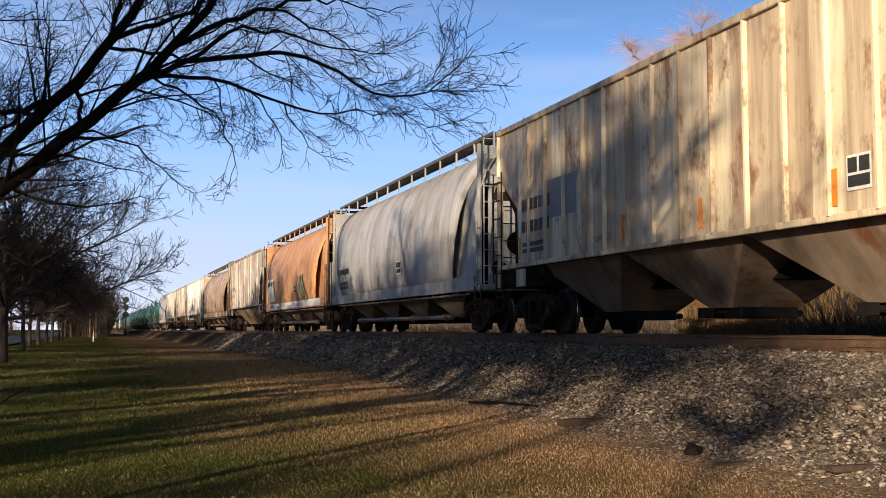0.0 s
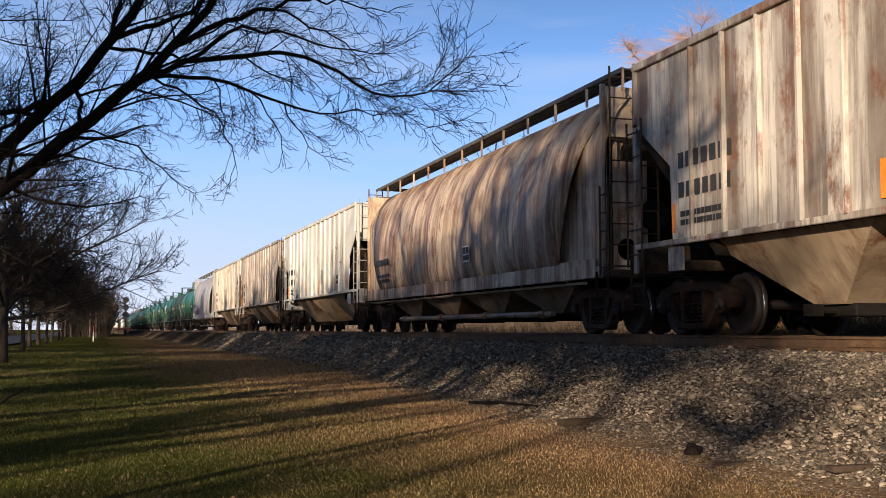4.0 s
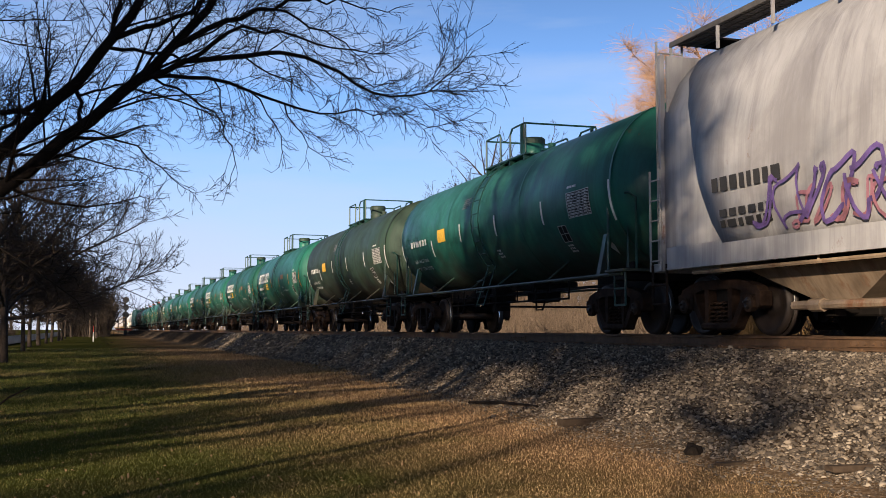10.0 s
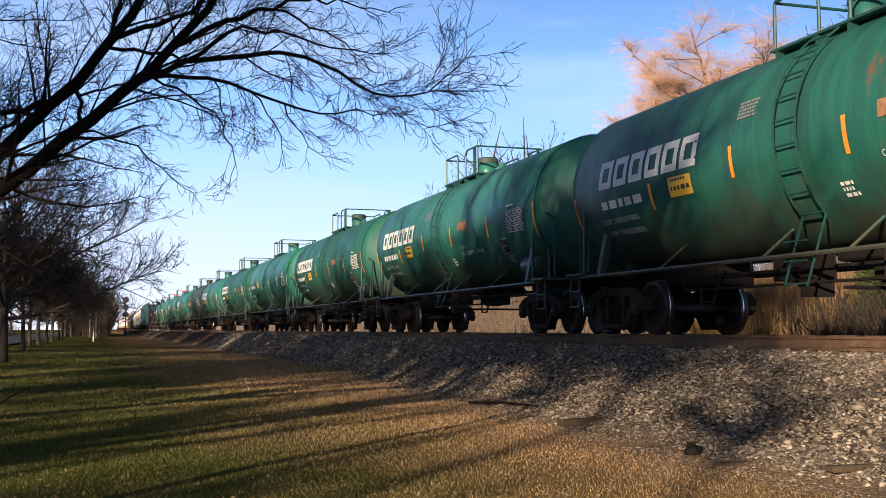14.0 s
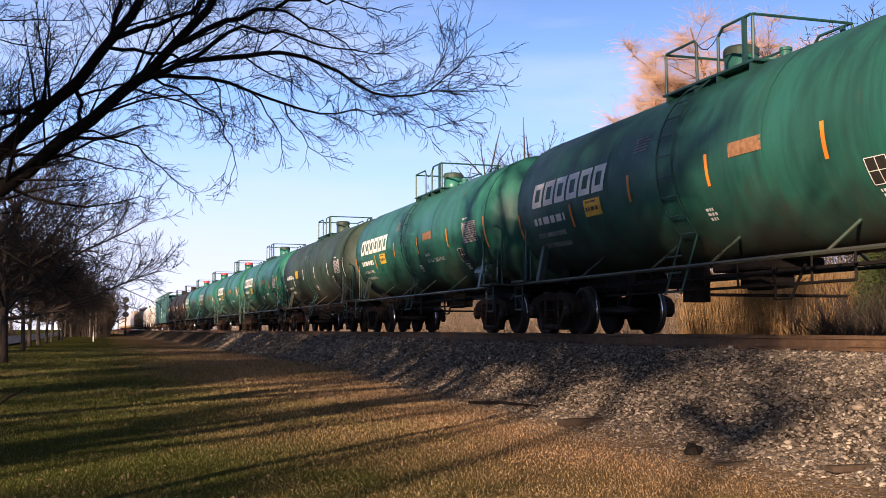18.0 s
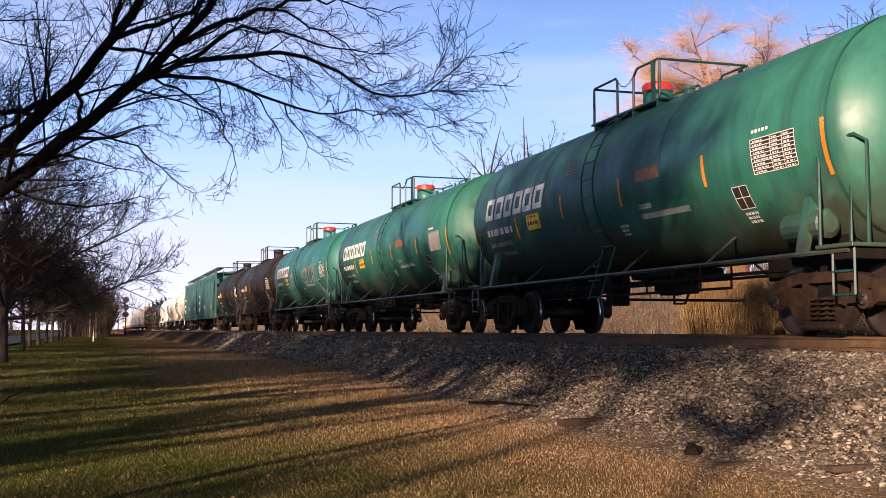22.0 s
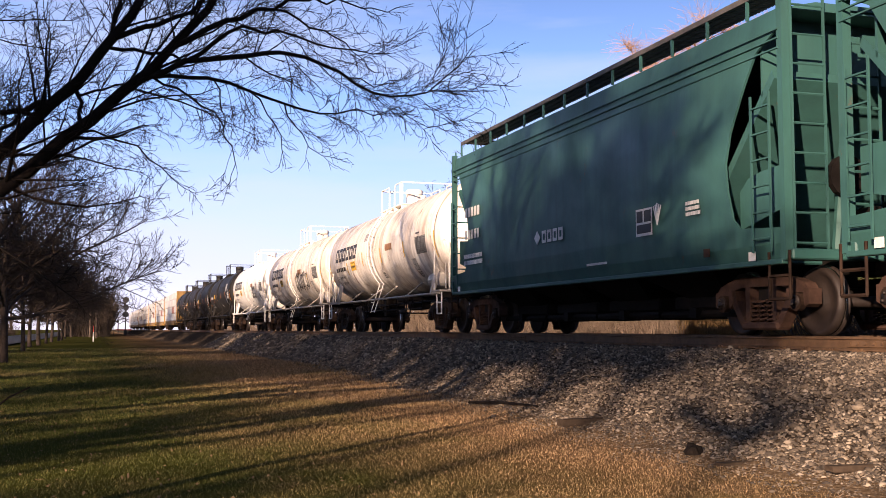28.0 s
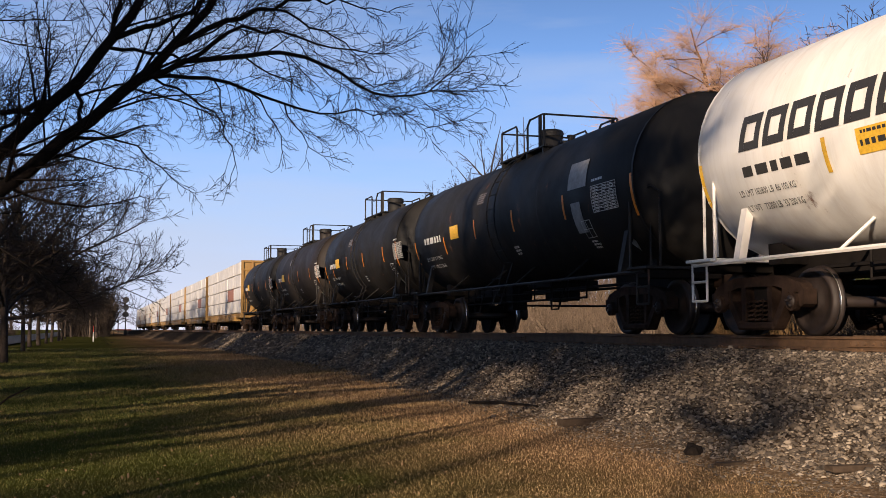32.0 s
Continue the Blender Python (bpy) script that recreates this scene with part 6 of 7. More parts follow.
    for i, (pts, r0, r1, k) in enumerate(limbs):
        q = smooth_limb(pts, k)
        q[1:-1] += rng.normal(0, 0.022, (k - 2, 3))
        if grown and tuple(pts[0]) != fork:
            # set the foot of the limb into the nearest older limb
            P, R = np.concatenate([g[0] for g in grown]), np.concatenate([g[1] for g in grown])
            j = int(np.argmin(np.linalg.norm(P - q[0], axis=1)))
            if np.linalg.norm(P[j] - q[0]) < 0.45:
                shift = P[j] - q[0]
                q = q + shift * np.linspace(1, 0, k)[:, None] ** 3
                r0 = min(r0, 0.8 * R[j])
        if i:
            fine_q = smooth_limb(q, 4 * k)
            grown.append((fine_q, np.linspace(r0, r1, 4 * k)))
        r0, r1 = (r0 if r0 > 0.09 else r0 * 0.78), r1 * 0.7
        rad = np.linspace(r0, r1, k)
        out.append((q, rad, 9 if r0 > 0.1 else 6))
        if i:
            sprout(rng, out, q, r0, r1, 1 if r0 < 0.09 else 0, 3, spec, (0.16, 0.34))
        if i and r0 > 0.03 and q[:, 0].max() < 1.4:
            for _ in range(40):
                p = q[rng.integers(1, k)]
                shoots.append((bend(rng, p, np.array([rng.normal(0.1, 0.55), rng.normal(0, 0.4), 0.9]), rng.uniform(0.3, 1.1), 6, 0.10, 0.0), np.linspace(0.005, 0.0025, 6), 3))
    for sh in shoots:
        out.append(sh)
        sprout(rng, out, sh[0], 0.006, 0.003, 3, 3, spec, (0.5, 0.7))
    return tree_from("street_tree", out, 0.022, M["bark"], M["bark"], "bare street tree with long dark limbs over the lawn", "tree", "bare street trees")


near_tree()


def shade_tree():
    """The street tree beside the viewer: a tall stem that forks into rising limbs."""
    rng = np.random.default_rng(14)
    out = []
    x, y = -4.3, 7.6
    fork = (x + 0.2, y + 0.1, 5.2)
    out.append((smooth_limb([(x, y, -0.1), (x + 0.15, y, 2.5), fork], 7), np.linspace(0.17, 0.14, 7), 9))
    spec = [(2.4, 40, 0.30, 0.03, 0.12, 0.016), (3.2, 42, 0.42, 0.02, 0.15, 0.011), (4.0, 42, 0.45, 0.0, 0.2, 0.008)]
    # the limbs fan out across the sun's way
    px, py = math.cos(radians(SHADOW_AZ)), -math.sin(radians(SHADOW_AZ))
    for side, rise, r in ((-2.5, 3.0, 0.10), (-1.5, 4.0, 0.13), (-0.4, 4.6, 0.14), (0.7, 4.2, 0.13), (1.8, 3.6, 0.12), (2.8, 2.6, 0.10), (0.2, 3.0, 0.09)):
        mid_p = (fork[0] + px * side * 0.35, fork[1] + py * side * 0.35, fork[2] + rise * 0.45)
        end = (fork[0] + px * side + rng.normal(0, 0.3), fork[1] + py * side + rng.normal(0, 0.3), fork[2] + rise)
        q = smooth_limb([fork, mid_p, end], 9)
        q[1:-1] += rng.normal(0, 0.06, (7, 3))
        out.append((q, np.linspace(r, 0.035, 9), 7))
        sprout(rng, out, q, r, 0.035, 0, 2, spec, (0.3, 0.5))
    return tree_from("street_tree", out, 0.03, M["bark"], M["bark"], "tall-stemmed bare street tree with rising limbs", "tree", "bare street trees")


shade_tree()


def leafy_tree(x, y, base, top, width, seed, leaves=190):
    """An unseen tree, added for shade, that still holds clumps of dry leaves."""
    rng = np.random.default_rng(seed)
    t = empty("oak_tree", pose(x, y, ground_z(x, y)))
    out = [(smooth_limb([(0, 0, -0.1), (0.1, 0.1, base * 0.6), (0, 0, base), (0, 0.2, top * 0.9)], 9), np.linspace(0.17, 0.05, 9), 9)]
    quads = []
    for _ in range(34):
        z = rng.uniform(base, top)
        a = rng.uniform(0, 6.283)
        f = (z - base) / (top - base)
        rr = width * math.sqrt(max(0.05, 1 - (2 * f - 0.8) ** 2)) * rng.uniform(0.3, 1.0)
        c = np.array([rr * math.cos(a), rr * math.sin(a), z])
        stem = np.array([0, 0, z - rr * 0.35])
        out.append((smooth_limb([stem, (stem + c) / 2 + np.array([0, 0, 0.2]), c], 5), np.linspace(0.07, 0.02, 5), 5))
        n = leaves
        pts = c + rng.normal(0, 1, (n, 3)) * np.array([0.55, 0.55, 0.42]) * rng.uniform(0.7, 1.4)
        u = rng.normal(0, 1, (n, 3))
        u /= np.linalg.norm(u, axis=1, keepdims=True)
        w = np.cross(u, rng.normal(0, 1, (n, 3)))
        w /= np.linalg.norm(w, axis=1, keepdims=True)
        s = rng.uniform(0.07, 0.13, (n, 1))
        quads.append(np.stack([pts - u * s, pts + w * s * 0.6, pts + u * s, pts - w * s * 0.6], 1))
    ob = new("trunk", mesh_of_lines("trunk", out, M["bark_far"]))
    ob.parent = t
    Q = np.concatenate(quads).reshape(-1, 3)
    ob = new("crown", quads_mesh("crown", Q, np.arange(len(Q)).reshape(-1, 4), M["leafy"], False))
    ob.parent = t
    tagged(ob, label="clumps of dry brown leaves", kind="stuff")
    tagged(t, "unseen dry-leaved oak added to shade the train and bank", "tree", "oaks across the street")


# out of view; crown heights set where shade should fall on train and bank
leafy_tree(-20.5, -17.0, 12.2, 17.6, 2.7, 51)
leafy_tree(-20.0, -13.2, 10.2, 12.0, 2.9, 52)
for lx, ly, lo, hi, w, sd, nl in ((-20.0, -21.6, 9.0, 10.0, 2.6, 53, 6), (-20.3, -18.6, 10.1, 11.7, 2.6, 54, 90), (-20.3, -12.2, 12.3, 16.0, 2.6, 61, 40),
                                  (-20.2, -9.3, 8.9, 12.2, 2.8, 55, 90), (-20.6, -5.4, 9.0, 12.6, 2.8, 56, 80),
                                  (-20.1, -1.2, 8.8, 12.2, 2.9, 57, 70), (-20.5, 3.4, 8.9, 12.6, 2.9, 58, 70), (-20.2, 8.2, 8.8, 12.4, 3.0, 59, 60), (-20.4, 13.5, 8.8, 12.4, 3.0, 60, 60)):
    leafy_tree(lx, ly, lo, hi, w, sd, nl)


def upright_tree(seed, height, spread, trunk_r, clear, top=3, dens=1.0, crook=0.05):
    """A bare broad-headed tree; its foot at the origin."""
    rng = np.random.default_rng(seed)
    out = []
    trunk = smooth_limb([(0, 0, -0.15), (rng.normal(0, crook), rng.normal(0, crook), clear * 0.5), (rng.normal(0, crook), rng.normal(0, crook), clear), (rng.normal(0, 0.2), rng.normal(0, 0.2), height * 0.62), (rng.normal(0, 0.4), rng.normal(0, 0.4), height * 0.84)], 12)
    out.append((trunk, np.linspace(trunk_r, trunk_r * 0.05, 12), 9))
    spec = [(3.0 * dens, 55, 0.36, 0.045, 0.15, 0.011), (3.4 * dens, 46, 0.46, 0.05, 0.16, 0.011), (4.6 * dens, 44, 0.46, 0.03, 0.18, 0.009), (4.0, 40, 0.5, 0, 0.22, 0.007)]
    n = int(12 + 5 * dens)
    for j in range(n):
        z = clear * 0.9 + (height * 0.75 - clear) * (j / n)
        a = j * 2.4 + rng.uniform(-0.4, 0.4)
        f = min(0.98, (z + 0.15) / (height * 0.92))
        i = f * 11
        p = trunk[int(i)] + (trunk[min(int(i) + 1, 11)] - trunk[int(i)]) * (i - int(i))
        ll = spread * (1.15 - 0.6 * j / n) * rng.uniform(0.8, 1.15)
        d = np.array([math.cos(a), math.sin(a), rng.uniform(0.12, 0.6) + 0.7 * j / n])
        q = bend(rng, p, d, ll, 8, 0.10, 0.035)
        r0 = trunk_r * rng.uniform(0.34, 0.5) * (1.1 - 0.55 * j / n)
        out.append((q, np.linspace(r0, r0 * 0.22, 8), 6))
        sprout(rng, out, q, r0, r0 * 0.22, 1, top, spec)
    return out


def place_trees(variants, spots):
    used = set()
    for (v, x, y, rz, sc) in spots:
        t = variants[v]
        m = pose(x, y, ground_z(x, y), 0, 0, rz)
        if v not in used:
            used.add(v)
            t.scale = (sc, sc, sc)
            t.matrix_basis = m @ Matrix.Diagonal((sc, sc, sc, 1))
        else:
            o = copy_thing(t, m)
            o.matrix_basis = m @ Matrix.Diagonal((sc, sc, sc, 1))


def row_variant(seed, h, s, r, clear, dens):
    return tree_from("street_tree", upright_tree(seed, h, s, r, clear, 3, dens), 0.02, M["bark_far"], M["twig"], "bare broad-headed street tree beside the road", "tree", "bare street trees")


# h is unseen: a high-stemmed extra tree added to shade the train, not the lawn
row = {"a": row_variant(21, 8.6, 4.9, 0.15, 1.9, 1.7), "b": row_variant(22, 9.2, 5.2, 0.17, 2.1, 1.6), "c": row_variant(23, 7.4, 4.4, 0.12, 1.8, 1.7), "h": row_variant(24, 9.8, 4.4, 0.10, 4.4, 1.9)}
place_trees(row, [
    ("a", -3.0, 40.7, 0, 0.97), ("b", -3.4, 45.5, 80, 1.0), ("c", -3.7, 63, 200, 1.1), ("a", -4.3, 80, 150, 1.0), ("b", -4.1, 88, 10, 1.0),
    ("c", -4.1, 101, 60, 1.1), ("a", -4.0, 110, 240, 1.05), ("c", -3.7, 121, 320, 1.1), ("b", -3.6, 127, 120, 0.95), ("c", -3.8, 150, 30, 1.2), ("a", -3.6, 178, 90, 1.0),
    ("h", -4.6, 2.5, 40, 1.0), ("c", -4.2, 26.5, 190, 0.95), ("a", -5.7, 22.0, 70, 0.95), ("c", -7.5, 54, 45, 1.1)])

# taller trees across the street, which throw the long shadows
tall = {"d": tree_from("tall_tree", upright_tree(31, 17.0, 6.5, 0.34, 4.5, 2, 1.25), 0.03, M["bark_far"], M["bark_far"], "tall bare tree across the street", "tree", "tall trees across the street"),
        "e": tree_from("tall_tree", upright_tree(32, 15.0, 5.6, 0.30, 4.0, 2, 1.25), 0.03, M["bark_far"], M["bark_far"], "tall bare tree across the street", "tree", "tall trees across the street")}
place_trees(tall, [("d", -29, -9, 33, 1.1), ("e", -18, -9.5, 100, 0.9), ("e", -19, -1, 60, 1.0)  , ("e", -31, 3, 77, 1.2), ("d", -30, 14, 123, 1.1), ("e", -32, 26, 211, 1.2), ("d", -31, 38, 281, 1.1), ("d", -21, 7, 140, 0.95), ("e", -20, 17, 220, 1.0), ("d", -22, 29, 300, 0.95), ("e", -21, 43, 20, 1.05),
                   ("d", -20, 60, 80, 1.0), ("e", -23, 80, 160, 1.1), ("d", -22, 104, 240, 1.0), ("e", -21, 135, 310, 1.1), ("d", -24, 170, 40, 1.0), ("e", -22, 215, 130, 1.0), ("d", -18, 262, 200, 1.0)])

# far behind the track
far = {"f": tree_from("background_tree", upright_tree(41, 14.0, 4.6, 0.22, 3.5, 3, 0.9), 0.03, M["bark_far"], M["bark_far"], "bare grey tree behind the railway", "tree", "trees behind the railway"),
       "g": tree_from("background_tree", upright_tree(42, 12.0, 5.0, 0.2, 2.6, 3, 1.0), 0.03, M["bark_far"], M["bark_far"], "bare branching tree behind the railway", "tree", "trees behind the railway")}
place_trees(far, [("g", 37.5, 119, 0, 1.75), ("f", 41.2, 113, 50, 2.0), ("f", 44.2, 112, 140, 2.1), ("g", 26.5, 31.5, 100, 1.3), ("g", 31, 122, 200, 1.1), ("f", 60, 170, 20, 1.2), ("g", 52, 230, 80, 1.3),
                  ("f", 6, 330, 10, 0.9), ("g", 14, 420, 70, 0.9), ("g", 1.0, 300, 250, 0.8), ("f", -4, 280, 33, 0.75)])


def willow():
    rng = np.random.default_rng(9)
    out = []
    trunk = smooth_limb([(0, 0, -0.1), (0.1, 0.1, 3.4), (0.0, 0.2, 7.4)], 7)
    out.append((trunk, np.linspace(0.42, 0.33, 7), 9))
    spec = [(2.2, 50, 0.42, 0.0, 0.18, 0.014), (2.6, 42, 0.42, 0.02, 0.2, 0.012), (5.0, 40, 0.6, -0.10, 0.16, 0.007)]
    twigs = []
    for j in range(15):
        a = j * 2.4
        d = np.array([math.cos(a), math.sin(a), rng.uniform(0.30, 1.0)])
        q = bend(rng, trunk[-1], d, rng.uniform(3.4, 5.0), 8, 0.17, 0.0)
        r0 = rng.uniform(0.07, 0.11)
        out.append((q, np.linspace(r0, 0.02, 8), 6))
        sub = []
        sprout(rng, sub, q, r0, 0.02, 0, 1, spec)
        out += sub
        for pts, rad, _ in sub + [(q[4:], None, 0)] * 3:
            for _k in range(int(rng.uniform(16, 28))):
                f = rng.uniform(0.2, 1) * (len(pts) - 1)
                i = min(int(f), len(pts) - 2)
                p = pts[i] + (pts[i + 1] - pts[i]) * (f - i)
                dd = np.array([rng.normal(0, 1), rng.normal(0, 1), rng.uniform(0.1, 1.0)])
                twigs.append((bend(rng, p, dd, rng.uniform(0.4, 1.2), 5, 0.2, -0.10), np.linspace(0.0055, 0.003, 5), 3))
    t = empty("willow_tree", pose(28.2, 44.4, 0) @ Matrix.Scale(1.36, 4))
    ob = new("trunk", mesh_of_lines("trunk", out, M["willow_limb"]))
    ob.parent = t
    ob = new("crown", mesh_of_lines("crown", twigs, M["willow"]))
    ob.parent = t
    tagged(ob, label="orange drooping twigs", kind="stuff")
    tagged(t, "bare willow with glowing orange twigs behind the railway", "tree")


willow()

# ---- reeds, brush and hedges ----
def brush_lines(rng, n, box_, h, lean, r, k=4):
    x0, x1, y0, y1 = box_
    out = []
    for _ in range(n):
        x, y = rng.uniform(x0, x1), rng.uniform(y0, y1)
        hh = rng.uniform(0.55, 1.0) * h
        d = np.array([rng.normal(0, lean), rng.normal(0, lean), 1.0])
        out.append((bend(rng, np.array([x, y, ground_z(x, y) - 0.05]), d, hh, k, 0.05 + lean * 0.3, 0), np.linspace(r, r * 0.4, k), 3))
    return out


M["reed"] = plain("dry_reed", (0.25, 0.155, 0.07), 0.85, 0, 0.4, 2.2)
M["brush"] = plain("grey_brush", (0.17, 0.125, 0.09), 0.9, 0, 0.4, 2.0)
M["brush_dark"] = plain("dark_brush", (0.055, 0.042, 0.032), 0.9, 0, 0.4, 2.0)
M["evergreen"] = plain("evergreen_needles", (0.05, 0.065, 0.022), 0.85, 0, 0.4, 3.0)
M["pale_wall"] = plain("pale_siding", (0.72, 0.70, 0.68), 0.7, 0, 0.06, 2.0)
M["shed"] = plain("dark_roofing", (0.10, 0.085, 0.08), 0.8, 0, 0.2, 2.0)
rg = np.random.default_rng(77)
reeds = brush_lines(rg, 6500, (23.5, 27.0, 32.2, 41.5), 3.6, 0.07, 0.016, 4)
tagged(new("reed_bed", mesh_of_lines("reed_bed", reeds, M["reed"])), "tall dry golden reeds beyond the rails", "reeds", kind="stuff")
scrub = brush_lines(rg, 3200, (23, 31, 42.5, 85), 3.2, 0.35, 0.02, 5)
tagged(new("scrub", mesh_of_lines("scrub", scrub, M["brush"])), "grey leafless scrub beyond the rails", "bushes", kind="stuff")
scrub2 = brush_lines(rg, 2600, (22.0, 28, 20, 32), 3.2, 0.4, 0.018, 5)
tagged(new("undergrowth", mesh_of_lines("undergrowth", scrub2, M["brush_dark"])), "dark tangled undergrowth beyond the rails", "bushes", kind="stuff")
scrub3 = brush_lines(rg, 6500, (24, 60, 75, 330), 4.0, 0.4, 0.035, 5)
tagged(new("far_scrub", mesh_of_lines("far_scrub", scrub3, M["brush"])), "distant bare brush along the railway", "bushes", kind="stuff")
back = brush_lines(rg, 8000, (28, 36, 34, 120), 7.0, 0.16, 0.022, 5)
tagged(new("bare_brush", mesh_of_lines("bare_brush", back, M["brush"])), "tall bare brown brush behind the reeds", "bushes", kind="stuff")
hedge = brush_lines(rg, 7000, (-30, -16.5, 30, 260), 4.2, 0.5, 0.035, 5)
tagged(new("roadside_brush", mesh_of_lines("roadside_brush", hedge, M["brush_dark"])), "dark leafless brush across the street", "bushes", kind="stuff")
thick = brush_lines(rg, 5200, (-5.5, 2.2, 190, 285), 9.0, 0.22, 0.045, 5)
tagged(new("thicket", mesh_of_lines("thicket", thick, M["brush_dark"])), "dark upright thicket at the end of the lawn", "bushes", kind="stuff")


def evergreen(x, y, h, w, seed):
    rng = np.random.default_rng(seed)
    t = empty("evergreen_shrub", pose(x, y, ground_z(x, y)))
    out = [(smooth_limb([(0, 0, -0.1), (0.05, 0, h * 0.5), (0, 0, h * 0.95)], 6), np.linspace(0.07, 0.015, 6), 6)]
    ob = new("trunk", mesh_of_lines("trunk", out, M["bark"]))
    ob.parent = t
    fol = []
    for _ in range(5200):
        z = h * rng.uniform(0.03, 1) ** 0.9
        a = rng.uniform(0, 6.283)
        rr = w * (1.08 - z / h) ** 0.8 * rng.uniform(0.25, 1.05) * (0.85 + 0.2 * math.sin(a * 3 + z * 2))
        p = np.array([rr * math.cos(a), rr * math.sin(a), z])
        d = np.array([math.cos(a), math.sin(a), rng.uniform(-0.3, 0.8)]) + rng.normal(0, 0.4, 3)
        fol.append((bend(rng, p, d, rng.uniform(0.12, 0.3), 3, 0.1, 0), np.linspace(0.018, 0.006, 3), 3))
    ob = new("crown", mesh_of_lines("crown", fol, M["evergreen"]))
    ob.parent = t
    tagged(ob, kind="stuff")
    tagged(t, "olive evergreen shrub in the undergrowth", "shrub", "evergreen shrubs")


evergreen(25.6, 31.5, 4.4, 1.6, 3)
evergreen(28.5, 33.0, 5.0, 1.9, 4)
evergreen(26.8, 28.0, 4.6, 1.8, 5)


def house(x, y, w, d, h, rz, wall, label):
    t = empty("house", pose(x, y, 0, 0, 0, rz))
    bm = bmesh.new()
    box(bm, -w / 2, w / 2, -d / 2, d / 2, -0.2, h)
    part("wall", bm, wall, t)
    bm = bmesh.new()
    loft(bm, [[(-w / 2 - 0.3, yy, h), (w / 2 + 0.3, yy, h), (0, yy, h + w * 0.28)] for yy in (-d / 2 - 0.3, d / 2 + 0.3)])
    part("roof", bm, M["shed"], t)
    for s in (-1, 1):
        for yy in (-d * 0.25, d * 0.25):
            bm = bmesh.new()
            box(bm, s * w / 2 - 0.03, s * w / 2 + 0.03, yy - 0.5, yy + 0.5, 0.9, 2.1)
            part("window", bm, M["dark_mark"], t)
    tagged(t, label, "house")


house(36.5, 67, 2.4, 3.0, 2.6, 20, M["pale_wall"], "small pale-walled outbuilding behind the scrub")

# ---- street furniture far down the line ----
M["signal"] = plain("dark_signal_paint", (0.03, 0.03, 0.032), 0.6)
M["post_white"] = plain("white_marker_post", (0.75, 0.73, 0.70), 0.5, 0, 0.08)
M["post_red"] = plain("red_marker_band", (0.60, 0.05, 0.03), 0.5, 0, 0.1)
M["pole"] = plain("weathered_pole", (0.09, 0.07, 0.055), 0.9, 0, 0.3, 3)
post = empty("marker_post", pose(-0.25, 112, ground_z(-0.25, 112)))
bm = bmesh.new()
tube(bm, [(0, 0, -0.1), (0, 0, 0.92)], 0.06, 10)
part("post", bm, M["post_white"], post)
bm = bmesh.new()
tube(bm, [(0, 0, 0.92), (0, 0, 1.45), (0, 0, 1.50)], [0.063, 0.063, 0.03], 10)
part("cap", bm, M["post_red"], post, "red top band")
tagged(post, "slim white marker post with a red top in the grass", "marker post")


def railway_signal(x, y, h, heads):
    t = empty("railway_signal", pose(x, y, ground_z(x, y)))
    bm = bmesh.new()
    tube(bm, [(0, 0, -0.2), (0, 0, h)], 0.11, 8)
    box(bm, -0.3, 0.3, -0.3, 0.3, -0.2, 1.0)
    part("mast", bm, M["signal"], t)
    for z in heads:
        bm = bmesh.new()
        tube(bm, [(0, -0.12, z), (0, -0.28, z)], 0.62, 18)
        hd = part("signal_head", bm, M["signal"], t)
        bm = bmesh.new()
        tube(bm, [(0, -0.28, z), (0, -0.55, z)], 0.14, 10)
        part("hood", bm, M["signal"], hd)
    tagged(t, "dark railway signal mast with round heads", "railway signal")


railway_signal(5.6, 232, 7.6, (7.1, 5.6, 4.2))


def crossing_signal(x, y):
    t = empty("crossing_signal", pose(x, y, ground_z(x, y)))
    bm = bmesh.new()
    tube(bm, [(0, 0, -0.2), (0, 0, 4.2)], 0.07, 8)
    tube(bm, [(-0.8, 0, 2.9), (0.8, 0, 2.9)], 0.05, 6)
    part("mast", bm, M["signal"], t)
    for s in (-1, 1):
        bm = bmesh.new()
        tube(bm, [(s * 0.7, -0.05, 2.9), (s * 0.7, -0.2, 2.9)], 0.32, 14)
        part("lamp_head", bm, M["signal"], t)
        bm = bmesh.new()
        loft(bm, [[(-0.9, -0.1, 3.7 - s * 0.5), (-0.75, -0.1, 3.85 - s * 0.5), (0.9, -0.1, 3.85 + s * 0.35), (0.75, -0.1, 3.65 + s * 0.35)], [(-0.9, -0.06, 3.7 - s * 0.5), (-0.75, -0.06, 3.85 - s * 0.5), (0.9, -0.06, 3.85 + s * 0.35), (0.75, -0.06, 3.65 + s * 0.35)]])
        part("cross_blade", bm, M["post_white"], t)
    bm = bmesh.new()
    box(bm, 0.4, 3.6, -0.15, -0.1, 1.0, 1.25)
    part("gate_arm", bm, M["post_red"], t, "red and white lowered gate arm")
    tagged(t, "level crossing signal with crossed blades", "crossing signal")


crossing_signal(3.6, 246)


def utility_pole(x, y, h, first=[None]):
    m = pose(x, y, ground_z(x, y))
    t = empty("utility_pole", m)
    bm = bmesh.new()
    tube(bm, [(0, 0, -0.2), (0, 0, h)], [0.16, 0.11], 8)
    part("pole", bm, M["pole"], t)
    bm = bmesh.new()
    box(bm, -1.1, 1.1, -0.06, 0.06, h - 0.7, h - 0.55)
    part("crossarm", bm, M["pole"], t)
    tagged(t, "weathered wooden utility pole", "utility pole", "utility poles")


utility_pole(0.0, 155, 7.6)
utility_pole(-0.9, 175, 8.0)

